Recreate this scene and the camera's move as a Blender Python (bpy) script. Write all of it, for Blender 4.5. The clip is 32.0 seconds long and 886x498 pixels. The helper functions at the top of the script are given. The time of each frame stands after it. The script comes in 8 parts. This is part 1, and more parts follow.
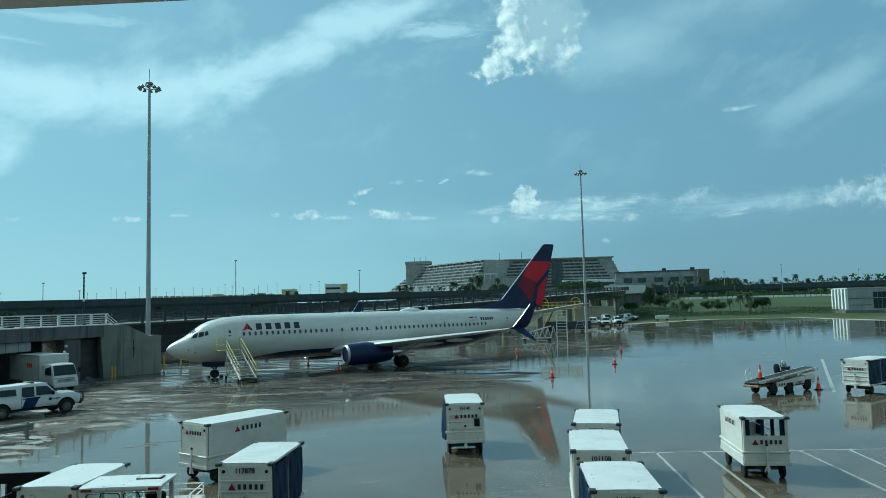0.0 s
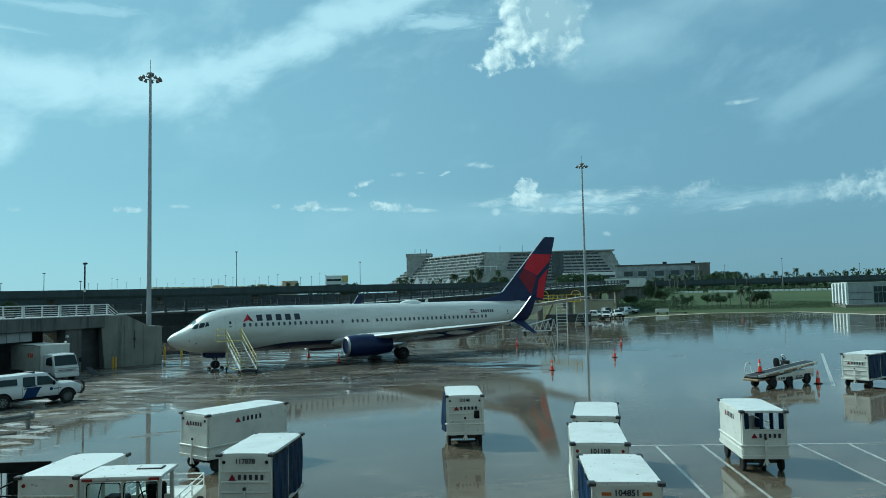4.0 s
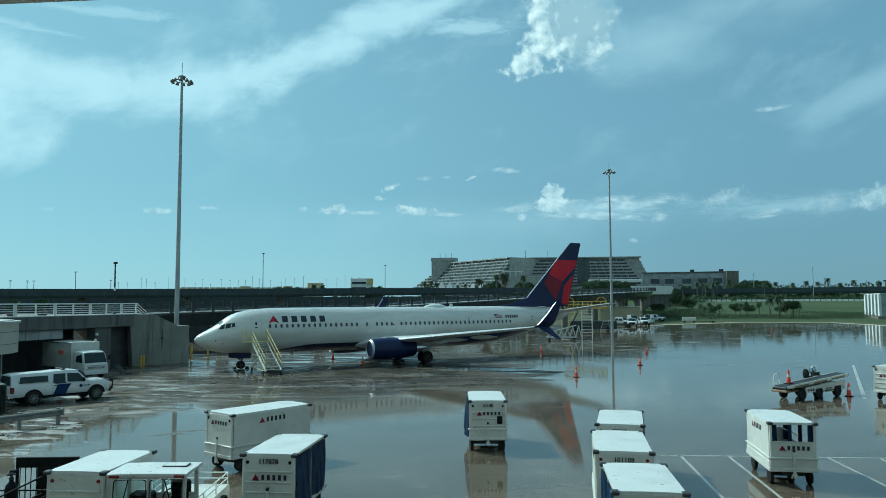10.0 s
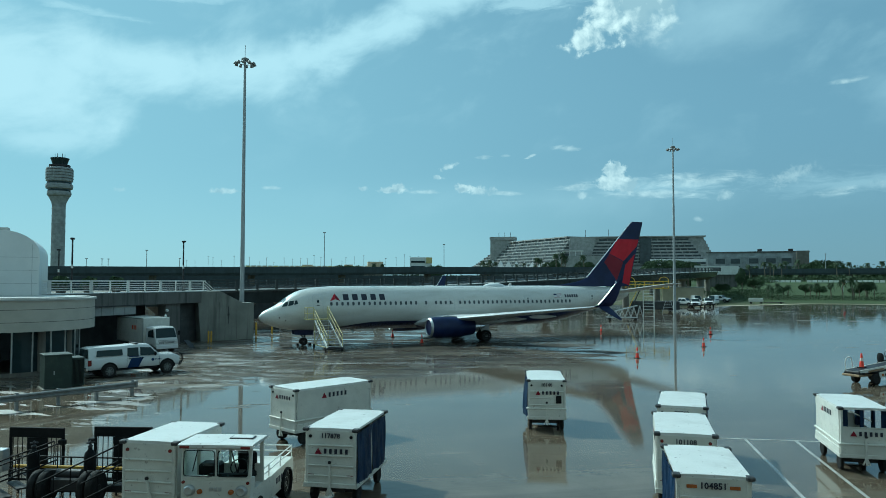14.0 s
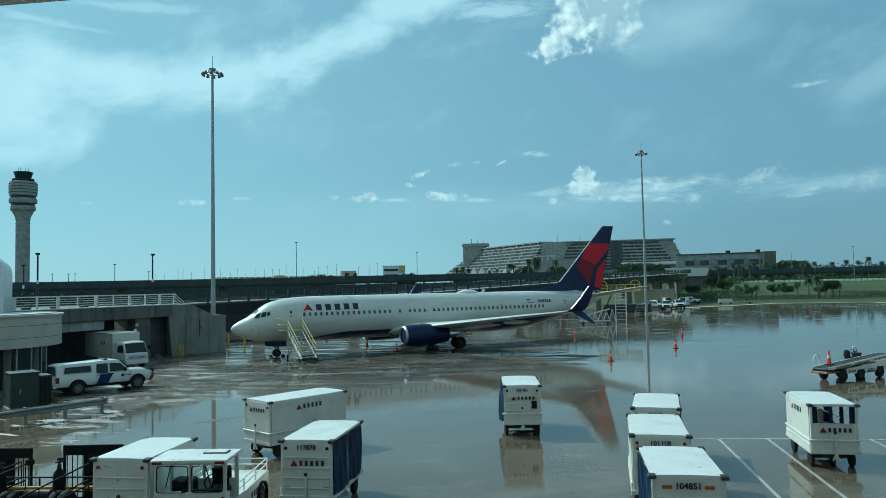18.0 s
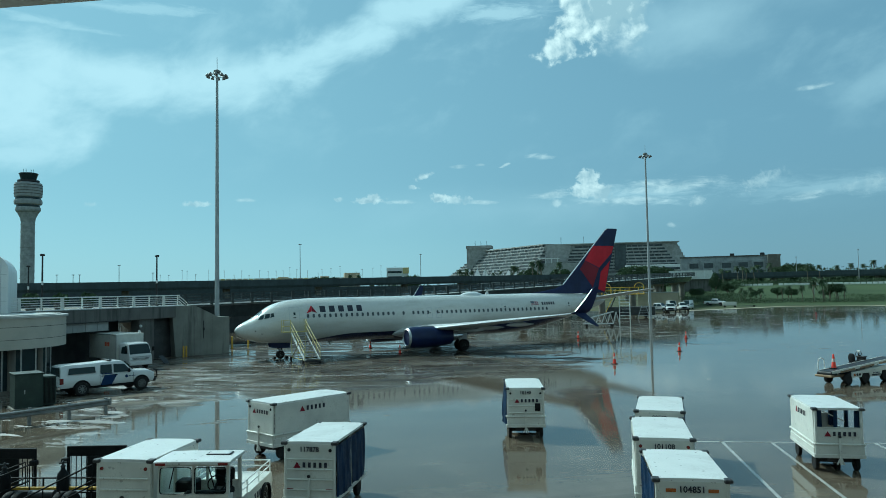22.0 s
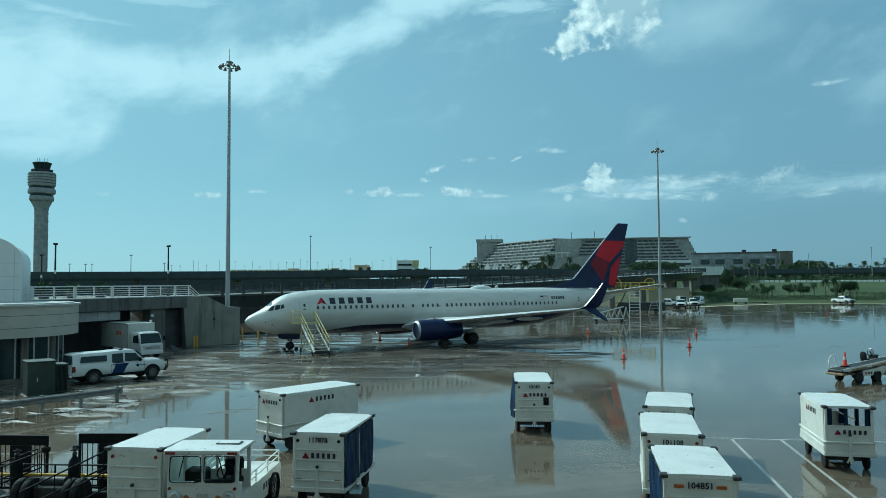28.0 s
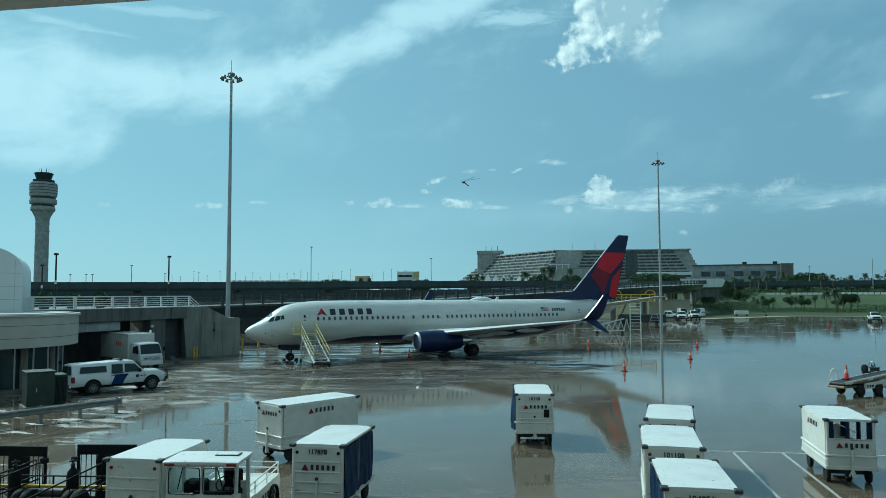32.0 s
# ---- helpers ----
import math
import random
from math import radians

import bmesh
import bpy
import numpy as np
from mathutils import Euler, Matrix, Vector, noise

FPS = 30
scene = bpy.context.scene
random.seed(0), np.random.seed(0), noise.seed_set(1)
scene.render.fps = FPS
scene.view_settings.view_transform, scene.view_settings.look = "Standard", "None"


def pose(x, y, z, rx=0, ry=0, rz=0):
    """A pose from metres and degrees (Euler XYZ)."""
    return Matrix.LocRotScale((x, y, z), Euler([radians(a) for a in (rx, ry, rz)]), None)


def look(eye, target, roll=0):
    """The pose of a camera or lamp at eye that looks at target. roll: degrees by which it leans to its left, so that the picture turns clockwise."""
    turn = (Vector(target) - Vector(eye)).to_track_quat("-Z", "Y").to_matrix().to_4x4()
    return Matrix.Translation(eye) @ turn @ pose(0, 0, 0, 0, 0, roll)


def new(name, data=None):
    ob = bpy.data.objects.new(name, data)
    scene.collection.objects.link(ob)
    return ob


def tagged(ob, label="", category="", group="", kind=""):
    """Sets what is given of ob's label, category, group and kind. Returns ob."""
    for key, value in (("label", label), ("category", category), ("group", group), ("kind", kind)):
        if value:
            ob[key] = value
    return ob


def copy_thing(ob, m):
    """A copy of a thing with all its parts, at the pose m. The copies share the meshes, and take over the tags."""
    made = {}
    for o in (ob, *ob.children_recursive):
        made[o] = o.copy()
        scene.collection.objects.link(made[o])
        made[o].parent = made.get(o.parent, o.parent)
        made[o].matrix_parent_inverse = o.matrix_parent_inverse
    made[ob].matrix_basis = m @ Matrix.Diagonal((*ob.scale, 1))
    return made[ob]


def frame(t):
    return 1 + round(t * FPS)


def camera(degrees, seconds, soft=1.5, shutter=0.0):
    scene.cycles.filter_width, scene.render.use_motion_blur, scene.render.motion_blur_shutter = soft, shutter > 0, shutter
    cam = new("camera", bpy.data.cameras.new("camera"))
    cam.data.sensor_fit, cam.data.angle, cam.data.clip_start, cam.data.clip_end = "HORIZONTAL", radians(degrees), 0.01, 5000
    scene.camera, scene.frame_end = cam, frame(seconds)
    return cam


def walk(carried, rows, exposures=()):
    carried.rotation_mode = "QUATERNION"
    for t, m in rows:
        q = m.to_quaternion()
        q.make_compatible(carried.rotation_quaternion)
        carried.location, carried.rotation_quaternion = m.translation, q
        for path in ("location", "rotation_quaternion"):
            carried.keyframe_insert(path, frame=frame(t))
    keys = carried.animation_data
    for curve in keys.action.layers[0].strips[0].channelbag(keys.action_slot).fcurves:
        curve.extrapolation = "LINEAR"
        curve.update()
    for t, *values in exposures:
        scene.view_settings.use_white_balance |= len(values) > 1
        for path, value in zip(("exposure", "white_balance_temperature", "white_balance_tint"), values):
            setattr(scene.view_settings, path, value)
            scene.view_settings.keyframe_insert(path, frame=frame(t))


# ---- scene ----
EXPOSURE, KELVIN, TINT = -0.02, 5500.0, -14.0
EYE = (-12.82, -65.22, 5.84)
cam = camera(62.50, 32.0, soft=0.4)
# seconds and the turn of the hand-held camera, which stands at a window
PATH = [
    (0, 94.350, 1.446, -31.794),
    (0.5, 94.157, 1.099, -31.740),
    (1, 93.737, 0.739, -31.809),
    (1.5, 93.506, 0.779, -32.088),
    (2, 93.365, 0.999, -32.238),
    (2.5, 93.399, 1.287, -32.234),
    (3, 93.686, 1.306, -32.035),
    (3.5, 93.701, 1.238, -31.789),
    (5.5, 94.198, 0.702, -32.004),
    (6, 94.416, 0.452, -31.981),
    (6.5, 94.420, 0.525, -31.829),
    (7, 94.390, 0.319, -31.558),
    (7.5, 94.297, 0.259, -31.273),
    (8, 94.206, 0.437, -31.206),
    (8.5, 94.280, 0.598, -31.350),
    (9, 94.385, 0.674, -31.336),
    (9.5, 94.327, 0.454, -30.815),
    (10, 94.114, 0.209, -29.842),
    (10.5, 93.814, 0.047, -29.142),
    (11, 93.561, -0.100, -28.830),
    (11.5, 93.130, -0.089, -28.350),
    (12, 92.956, 0.195, -27.753),
    (12.5, 93.271, 0.291, -27.413),
    (13, 93.427, 0.074, -26.844),
    (13.5, 93.119, -0.091, -25.971),
    (14, 92.475, -0.096, -25.243),
    (14.5, 92.082, 0.064, -25.085),
    (16.5, 92.649, 0.938, -26.810),
    (17, 93.081, 1.217, -27.121),
    (17.5, 93.159, 1.250, -27.313),
    (18, 93.044, 1.163, -27.320),
    (18.5, 92.963, 1.208, -27.362),
    (19, 92.914, 1.400, -27.548),
    (19.5, 93.036, 1.518, -27.772),
    (20, 93.124, 1.450, -27.820),
    (20.5, 93.196, 1.253, -27.629),
    (21, 93.089, 1.043, -27.259),
    (21.5, 93.074, 1.083, -27.028),
    (22, 93.216, 0.995, -27.039),
    (22.5, 93.675, 0.549, -27.100),
    (23, 93.797, 0.441, -27.314),
    (23.5, 93.500, 0.703, -27.494),
    (24, 93.399, 0.644, -27.370),
    (24.5, 93.405, 0.768, -27.254),
    (25, 93.321, 0.812, -27.371),
    (25.5, 93.349, 0.400, -27.135),
    (27.5, 92.810, 0.295, -26.463),
    (28, 92.689, 0.349, -26.276),
    (28.5, 92.510, 0.592, -26.407),
    (29, 92.550, 0.707, -26.533),
    (29.5, 92.843, 0.735, -26.666),
    (30, 93.259, 0.859, -26.616),
    (30.5, 93.553, 0.891, -26.621),
    (31, 93.664, 0.817, -26.455),
    (31.5, 93.777, 0.498, -26.323),
    (32, 93.577, 0.184, -26.240),
]
walk(cam, [(t, pose(*EYE, rx, ry, rz)) for t, rx, ry, rz in PATH],
     exposures=[(0.0, EXPOSURE, KELVIN, TINT), (32.0, EXPOSURE, KELVIN, TINT)])

# ---- sun and sky ----
SUN_AZ, SUN_EL = -28.0, 41.0


def polar(az, dist, z=0.0):
    """A place seen from the window at that bearing (degrees from +y towards +x)."""
    return (EYE[0] + dist * math.sin(radians(az)), EYE[1] + dist * math.cos(radians(az)), z)


def sun_light():
    data = bpy.data.lights.new("sun", "SUN")
    data.energy, data.angle, data.color = 3.2, radians(0.6), (1.0, 0.95, 0.86)
    ob = new("sun", data)
    d = Vector((math.sin(radians(SUN_AZ)) * math.cos(radians(SUN_EL)), math.cos(radians(SUN_AZ)) * math.cos(radians(SUN_EL)), math.sin(radians(SUN_EL))))
    ob.matrix_world = look(d * 300, (0, 0, 0))


class Nodes:
    """Short hand for building node trees."""

    def __init__(self, tree):
        self.tree = tree

    def add(self, kind, **sets):
        n = self.tree.nodes.new(kind)
        for k, v in sets.items():
            n.inputs[k].default_value = v
        return n

    def link(self, a, b):
        self.tree.links.new(a, b)

    def put(self, socket, value):
        if isinstance(value, (int, float, tuple)):
            socket.default_value = value
        else:
            self.link(value, socket)

    def math(self, op, a, b=0.0, c=0.0, clamp=False):
        n = self.tree.nodes.new("ShaderNodeMath")
        n.operation, n.use_clamp = op, clamp
        for i, v in enumerate((a, b, c)):
            self.put(n.inputs[i], v)
        return n.outputs[0]

    def noise(self, vec, scale, detail=4.0, rough=0.55, distort=0.0):
        n = self.tree.nodes.new("ShaderNodeTexNoise")
        for k, v in (("Scale", scale), ("Detail", detail), ("Roughness", rough), ("Distortion", distort)):
            n.inputs[k].default_value = v
        if vec is not None:
            self.link(vec, n.inputs["Vector"])
        return n.outputs["Fac"]

    def span(self, v, a, b, c=0.0, d=1.0, smooth=True):
        n = self.tree.nodes.new("ShaderNodeMapRange")
        n.interpolation_type = "SMOOTHSTEP" if smooth else "LINEAR"
        for i, x in enumerate((v, a, b, c, d)):
            self.put(n.inputs[i], x)
        return n.outputs[0]

    def mix(self, f, a, b, mode="MIX"):
        n = self.tree.nodes.new("ShaderNodeMix")
        n.data_type, n.blend_type = "RGBA", mode
        for i, x in ((0, f), (6, a), (7, b)):
            self.put(n.inputs[i], (*x, 1.0) if isinstance(x, tuple) and len(x) == 3 else x)
        return n.outputs[2]

    def combine(self, x, y, z):
        n = self.tree.nodes.new("ShaderNodeCombineXYZ")
        for i, v in enumerate((x, y, z)):
            self.put(n.inputs[i], v)
        return n.outputs[0]


def sky():
    world = bpy.data.worlds.new("sky")
    scene.world = world
    world.use_nodes = True
    n = Nodes(world.node_tree)
    n.tree.nodes.clear()
    st = n.tree.nodes.new("ShaderNodeTexSky")
    st.sky_type, st.sun_disc = "NISHITA", False
    st.sun_elevation, st.sun_rotation = radians(SUN_EL), radians(SUN_AZ)
    st.air_density, st.dust_density, st.ozone_density, st.altitude = 1.0, 0.6, 2.0, 30
    way = n.add("ShaderNodeTexCoord").outputs["Generated"]
    sep = n.tree.nodes.new("ShaderNodeSeparateXYZ")
    n.link(way, sep.inputs[0])
    u = n.math("MULTIPLY", n.math("ARCTAN2", sep.outputs[0], sep.outputs[1]), 57.2958)
    v = n.math("MULTIPLY", n.math("ARCSINE", sep.outputs[2]), 57.2958)
    flat = n.combine(u, v, 0.0)
    sunward = n.combine(n.math("SUBTRACT", u, 0.4), n.math("ADD", v, 0.3), 0.0)
    fine = n.noise(flat, 0.75, 9.0, 0.56, 0.25)
    tuft = n.noise(flat, 1.9, 7.0, 0.6, 0.3)
    soft = n.noise(n.combine(n.math("SUBTRACT", u, n.math("MULTIPLY", v, 0.5)), n.math("MULTIPLY", v, 1.5), 2.0), 0.17, 9.0, 0.56, 0.25)
    wisp = n.noise(n.combine(n.math("MULTIPLY", u, 0.42), n.math("MULTIPLY", v, 1.7), 6.0), 1.0, 8.0, 0.62, 0.5)
    # heaps are bright where they thin out towards the sun
    relief = n.math("SUBTRACT", n.noise(flat, 0.75, 6.0, 0.56, 0.25), n.noise(sunward, 0.75, 6.0, 0.56, 0.25))

    def blob(u0, v0, a, b, edge, soft, tilt=0.0, tex=fine):
        """Cloud cover of one ragged heap about bearing u0, height v0 (degrees)."""
        du, dv = n.math("SUBTRACT", u, u0), n.math("SUBTRACT", v, v0)
        if tilt:
            dv = n.math("SUBTRACT", dv, n.math("MULTIPLY", du, tilt))
        r = n.math("ADD", n.math("POWER", n.math("ABSOLUTE", n.math("DIVIDE", du, a)), 2.0), n.math("POWER", n.math("ABSOLUTE", n.math("DIVIDE", dv, b)), 2.0))
        g = n.math("SUBTRACT", 1.0, n.math("SQRT", r))
        return n.span(n.math("ADD", g, n.math("MULTIPLY", n.math("SUBTRACT", tex, 0.5), edge)), 0.0, soft)

    def most(items):
        out = items[0]
        for x in items[1:]:
            out = n.math("MAXIMUM", out, x)
        return out

    veil = most([n.math("MULTIPLY", blob(*k), s) for k, s in VEIL_CLOUDS(soft, wisp)])
    heaps = most([n.math("MULTIPLY", blob(*k), s) for k, s in HEAP_CLOUDS(fine, tuft, wisp)])
    core = most([n.math("MULTIPLY", blob(*k), s) for k, s in CLOUD_CORES(soft)])
    high = n.math("MULTIPLY", n.span(soft, 0.48, 0.75), n.math("MULTIPLY", n.span(v, 4.0, 22.0), 0.3))
    veil = n.math("MAXIMUM", veil, high)
    # unseen cloud behind the terminal, added to set the fill on faces turned there
    away = n.math("ADD", n.math("MULTIPLY", sep.outputs[0], -math.sin(radians(33))), n.math("MULTIPLY", sep.outputs[1], -math.cos(radians(33))))
    deck = n.math("MULTIPLY", n.span(n.noise(way, 2.2, 6.0, 0.6), 0.3, 0.6), n.span(away, -0.5, 0.15, 0.0, 0.78))
    base = n.mix(1.0, st.outputs[0], SKY_TINT, "MULTIPLY")
    # moist air: paler towards the sun, greyer away from it and near the horizon
    moist = n.mix(n.span(u, -15.0, 62.0), HAZE_SUN, HAZE)
    moist = n.mix(n.math("MULTIPLY", n.span(v, 0.0, 13.0, 0.8, 0.0), n.span(u, 20.0, 60.0)), moist, HAZE_LOW)
    moist = n.mix(n.math("MULTIPLY", n.span(v, 1.0, 10.0, 0.55, 0.0), n.span(u, 18.0, 50.0, 1.0, 0.0)), moist, HORIZON_GLOW)
    base = n.mix(n.span(v, 8.0, 60.0, 0.86, 0.45), base, moist)
    lit = n.math("SUBTRACT", n.math("ADD", 0.5, n.math("MULTIPLY", relief, 3.0)), core, 0.0, True)
    lit = n.mix(lit, CLOUD_DIM, CLOUD_LIT)
    out = n.mix(veil, base, VEIL_COLOUR)
    out = n.mix(deck, out, UNSEEN_CLOUD)
    out = n.mix(heaps, out, lit)
    # thin cloud glows round the sun
    sx, sy, sz = math.sin(radians(SUN_AZ)) * math.cos(radians(SUN_EL)), math.cos(radians(SUN_AZ)) * math.cos(radians(SUN_EL)), math.sin(radians(SUN_EL))
    near = n.math("ADD", n.math("ADD", n.math("MULTIPLY", sep.outputs[0], sx), n.math("MULTIPLY", sep.outputs[1], sy)), n.math("MULTIPLY", sep.outputs[2], sz))
    halo = n.math("POWER", n.span(near, 0.87, 1.0, 0.0, 1.0, False), 2.0)
    out = n.mix(1.0, out, n.mix(halo, (1.0, 1.0, 1.0), (9.0, 8.6, 8.0)), "MULTIPLY")
    below = n.span(v, -1.0, 0.0)
    out = n.mix(below, (0.9, 1.0, 1.1), out)
    bg = n.add("ShaderNodeBackground", Strength=SKY_STRENGTH)
    n.link(out, bg.inputs[0])
    o = n.tree.nodes.new("ShaderNodeOutputWorld")
    n.link(bg.outputs[0], o.inputs[0])


SKY_STRENGTH = 0.085
SKY_TINT = (0.92, 1.0, 1.04)
HAZE_SUN, HAZE, HAZE_LOW = (4.25, 6.85, 8.0), (2.72, 4.45, 5.75), (2.45, 3.9, 4.95)
CLOUD_DIM, CLOUD_LIT = (4.9, 6.5, 7.4), (10.2, 11.2, 11.3)
VEIL_COLOUR = (7.4, 9.5, 10.5)
UNSEEN_CLOUD = (4.9, 5.9, 6.3)
HORIZON_GLOW = (5.0, 7.7, 8.7)


def VEIL_CLOUDS(soft, wisp):
    """Bearing, height, half width, half height, raggedness, softness, tilt, texture; and the density of each veil."""
    return [
        ((2.5, 15.6, 13.5, 3.4, 1.9, 0.9, -0.03, soft), 0.95),
        ((-7.5, 13.4, 12.0, 6.0, 1.6, 0.8, 0.0, soft), 0.95),
        ((-4.5, 9.6, 5.5, 1.3, 2.6, 1.0, 0.1, soft), 0.7),
        ((9.5, 15.6, 9.0, 3.0, 1.6, 0.8, 0.1, soft), 0.9),
        ((16.8, 17.9, 10.0, 2.6, 2.6, 0.9, 0.40, soft), 0.9),
        ((26.5, 21.8, 8.0, 2.3, 2.2, 0.9, 0.2, soft), 0.85),
        ((31.5, 21.0, 6.0, 0.9, 1.8, 0.9, 0.0, wisp), 0.6),
        ((5.0, 20.3, 7.0, 0.5, 2.4, 0.9, 0.04, wisp), 0.4),
        ((-1.5, 18.6, 5.5, 0.4, 2.4, 1.0, -0.06, wisp), 0.45),
        ((46.5, 19.0, 9.5, 4.2, 1.2, 1.2, 0.1, soft), 0.45),
        ((52.0, 21.0, 14.0, 3.5, 1.4, 1.5, 0.05, soft), 0.45),
        ((60.5, 14.2, 5.5, 1.7, 1.6, 1.0, 0.42, soft), 0.32),
        ((42.0, 7.0, 9.5, 1.2, 1.8, 1.2, 0.0, wisp), 0.5),
        ((55.0, 6.7, 10.0, 1.2, 1.8, 1.2, 0.02, wisp), 0.32),
        ((34.0, 6.2, 28.0, 2.6, 1.0, 1.6, 0.0, soft), 0.28),
        ((-34.0, 24.0, 26.0, 26.0, 0.8, 1.0, 0.0, soft), 1.0),
    ]


def HEAP_CLOUDS(fine, tuft, wisp):
    return [
        # the large heap high over the tail
        ((36.6, 18.3, 2.0, 1.4, 2.4, 0.5, 0.25, fine), 1.0),
        ((38.1, 19.7, 2.2, 2.1, 2.4, 0.5, 0.0, fine), 1.0),
        ((37.8, 21.8, 1.7, 2.0, 1.8, 0.5, 0.0, fine), 1.0),
        ((40.6, 21.0, 3.5, 3.2, 1.2, 0.6, 0.0, fine), 0.95),
        ((42.6, 19.4, 1.0, 1.7, 2.6, 0.8, 0.0, fine), 0.8),
        ((41.2, 18.2, 2.8, 1.1, 2.2, 1.3, 0.0, fine), 0.5),
        ((39.4, 24.2, 4.0, 3.0, 1.6, 0.6, 0.0, fine), 1.0),
        # the low heap and its flat neighbours
        ((38.5, 8.3, 0.95, 0.9, 1.6, 0.3, 0.0, tuft), 0.8),
        ((38.4, 7.55, 1.35, 0.75, 1.6, 0.35, 0.0, tuft), 0.8),
        ((39.5, 7.3, 0.95, 0.7, 1.5, 0.4, 0.0, tuft), 0.8),
        ((35.4, 7.25, 2.1, 0.36, 2.4, 0.8, 0.05, wisp), 0.55),
        ((44.5, 7.45, 5.0, 0.75, 2.4, 1.0, 0.03, wisp), 0.5),
        ((41.5, 6.6, 4.8, 0.5, 2.4, 1.0, 0.0, wisp), 0.45),
        ((51.0, 7.5, 2.0, 0.7, 2.0, 1.0, 0.25, tuft), 0.42),
        ((46.4, 6.3, 0.75, 0.5, 1.8, 0.8, 0.0, tuft), 0.45),
        ((53.6, 6.2, 1.7, 0.36, 2.4, 0.9, 0.1, wisp), 0.42),
        ((57.6, 6.7, 2.2, 0.7, 2.0, 1.0, 0.1, tuft), 0.25),
        ((60.8, 6.9, 2.2, 1.0, 2.0, 0.9, 0.1, tuft), 0.5),
        ((63.8, 7.0, 2.6, 1.5, 2.0, 0.8, 0.05, tuft), 0.6),
        ((44.5, 4.55, 0.5, 0.25, 2.0, 0.8, 0.0, tuft), 0.3),
        ((36.0, 6.6, 0.6, 0.4, 2.0, 0.8, 0.0, tuft), 0.4),
        # small fair-weather puffs and shreds
        ((21.3, 7.1, 1.4, 0.34, 2.4, 0.6, 0.0, tuft), 0.75),
        ((21.7, 7.35, 0.7, 0.36, 2.0, 0.5, 0.0, tuft), 0.75),
        ((23.8, 6.95, 1.7, 0.2, 2.8, 1.0, 0.0, wisp), 0.45),
        ((18.9, 7.15, 0.6, 0.22, 2.6, 0.8, 0.0, tuft), 0.5),
        ((26.9, 7.25, 0.85, 0.45, 2.0, 0.5, 0.0, tuft), 0.8),
        ((28.2, 7.05, 1.6, 0.42, 2.4, 0.7, -0.05, tuft), 0.6),
        ((30.3, 6.8, 1.8, 0.2, 2.6, 0.9, 0.0, wisp), 0.5),
        ((25.6, 8.9, 0.8, 0.3, 2.4, 0.7, 0.3, tuft), 0.7),
        ((24.9, 8.06, 0.6, 0.22, 2.4, 0.7, 0.0, tuft), 0.55),
        ((8.5, 6.7, 1.2, 0.26, 2.4, 0.7, 0.03, tuft), 0.6),
        ((11.9, 7.05, 1.0, 0.18, 2.6, 0.9, 0.0, wisp), 0.4),
        ((1.2, 6.5, 0.5, 0.2, 2.6, 0.9, 0.0, tuft), 0.25),
        ((35.0, 10.2, 1.2, 0.25, 2.6, 0.9, 0.0, wisp), 0.5),
        ((32.1, 9.65, 0.5, 0.16, 2.4, 0.8, 0.35, wisp), 0.6),
        ((28.4, 9.6, 0.8, 0.18, 2.6, 0.9, 0.0, wisp), 0.45),
        ((30.2, 9.75, 0.45, 0.14, 2.6, 0.9, 0.0, wisp), 0.35),
        ((54.4, 13.6, 1.5, 0.22, 2.0, 0.8, 0.06, wisp), 0.5),
    ]


def CLOUD_CORES(soft):
    """Thick middles of the heaps, which the sun does not reach."""
    return [
        ((40.9, 21.4, 3.6, 2.9, 0.8, 0.7, 0.0, soft), 0.8),
        ((39.7, 7.25, 0.9, 0.7, 0.6, 0.8, 0.0, soft), 0.5),
        ((21.3, 6.95, 0.9, 0.3, 0.5, 0.8, 0.0, soft), 0.5),
        ((26.8, 7.1, 0.5, 0.3, 0.5, 0.8, 0.0, soft), 0.5),
    ]


sun_light()
sky()

# ---- materials ----


def shader(name):
    m = bpy.data.materials.new(name)
    m.use_nodes = True
    n = Nodes(m.node_tree)
    b = n.tree.nodes["Principled BSDF"]
    return m, n, b


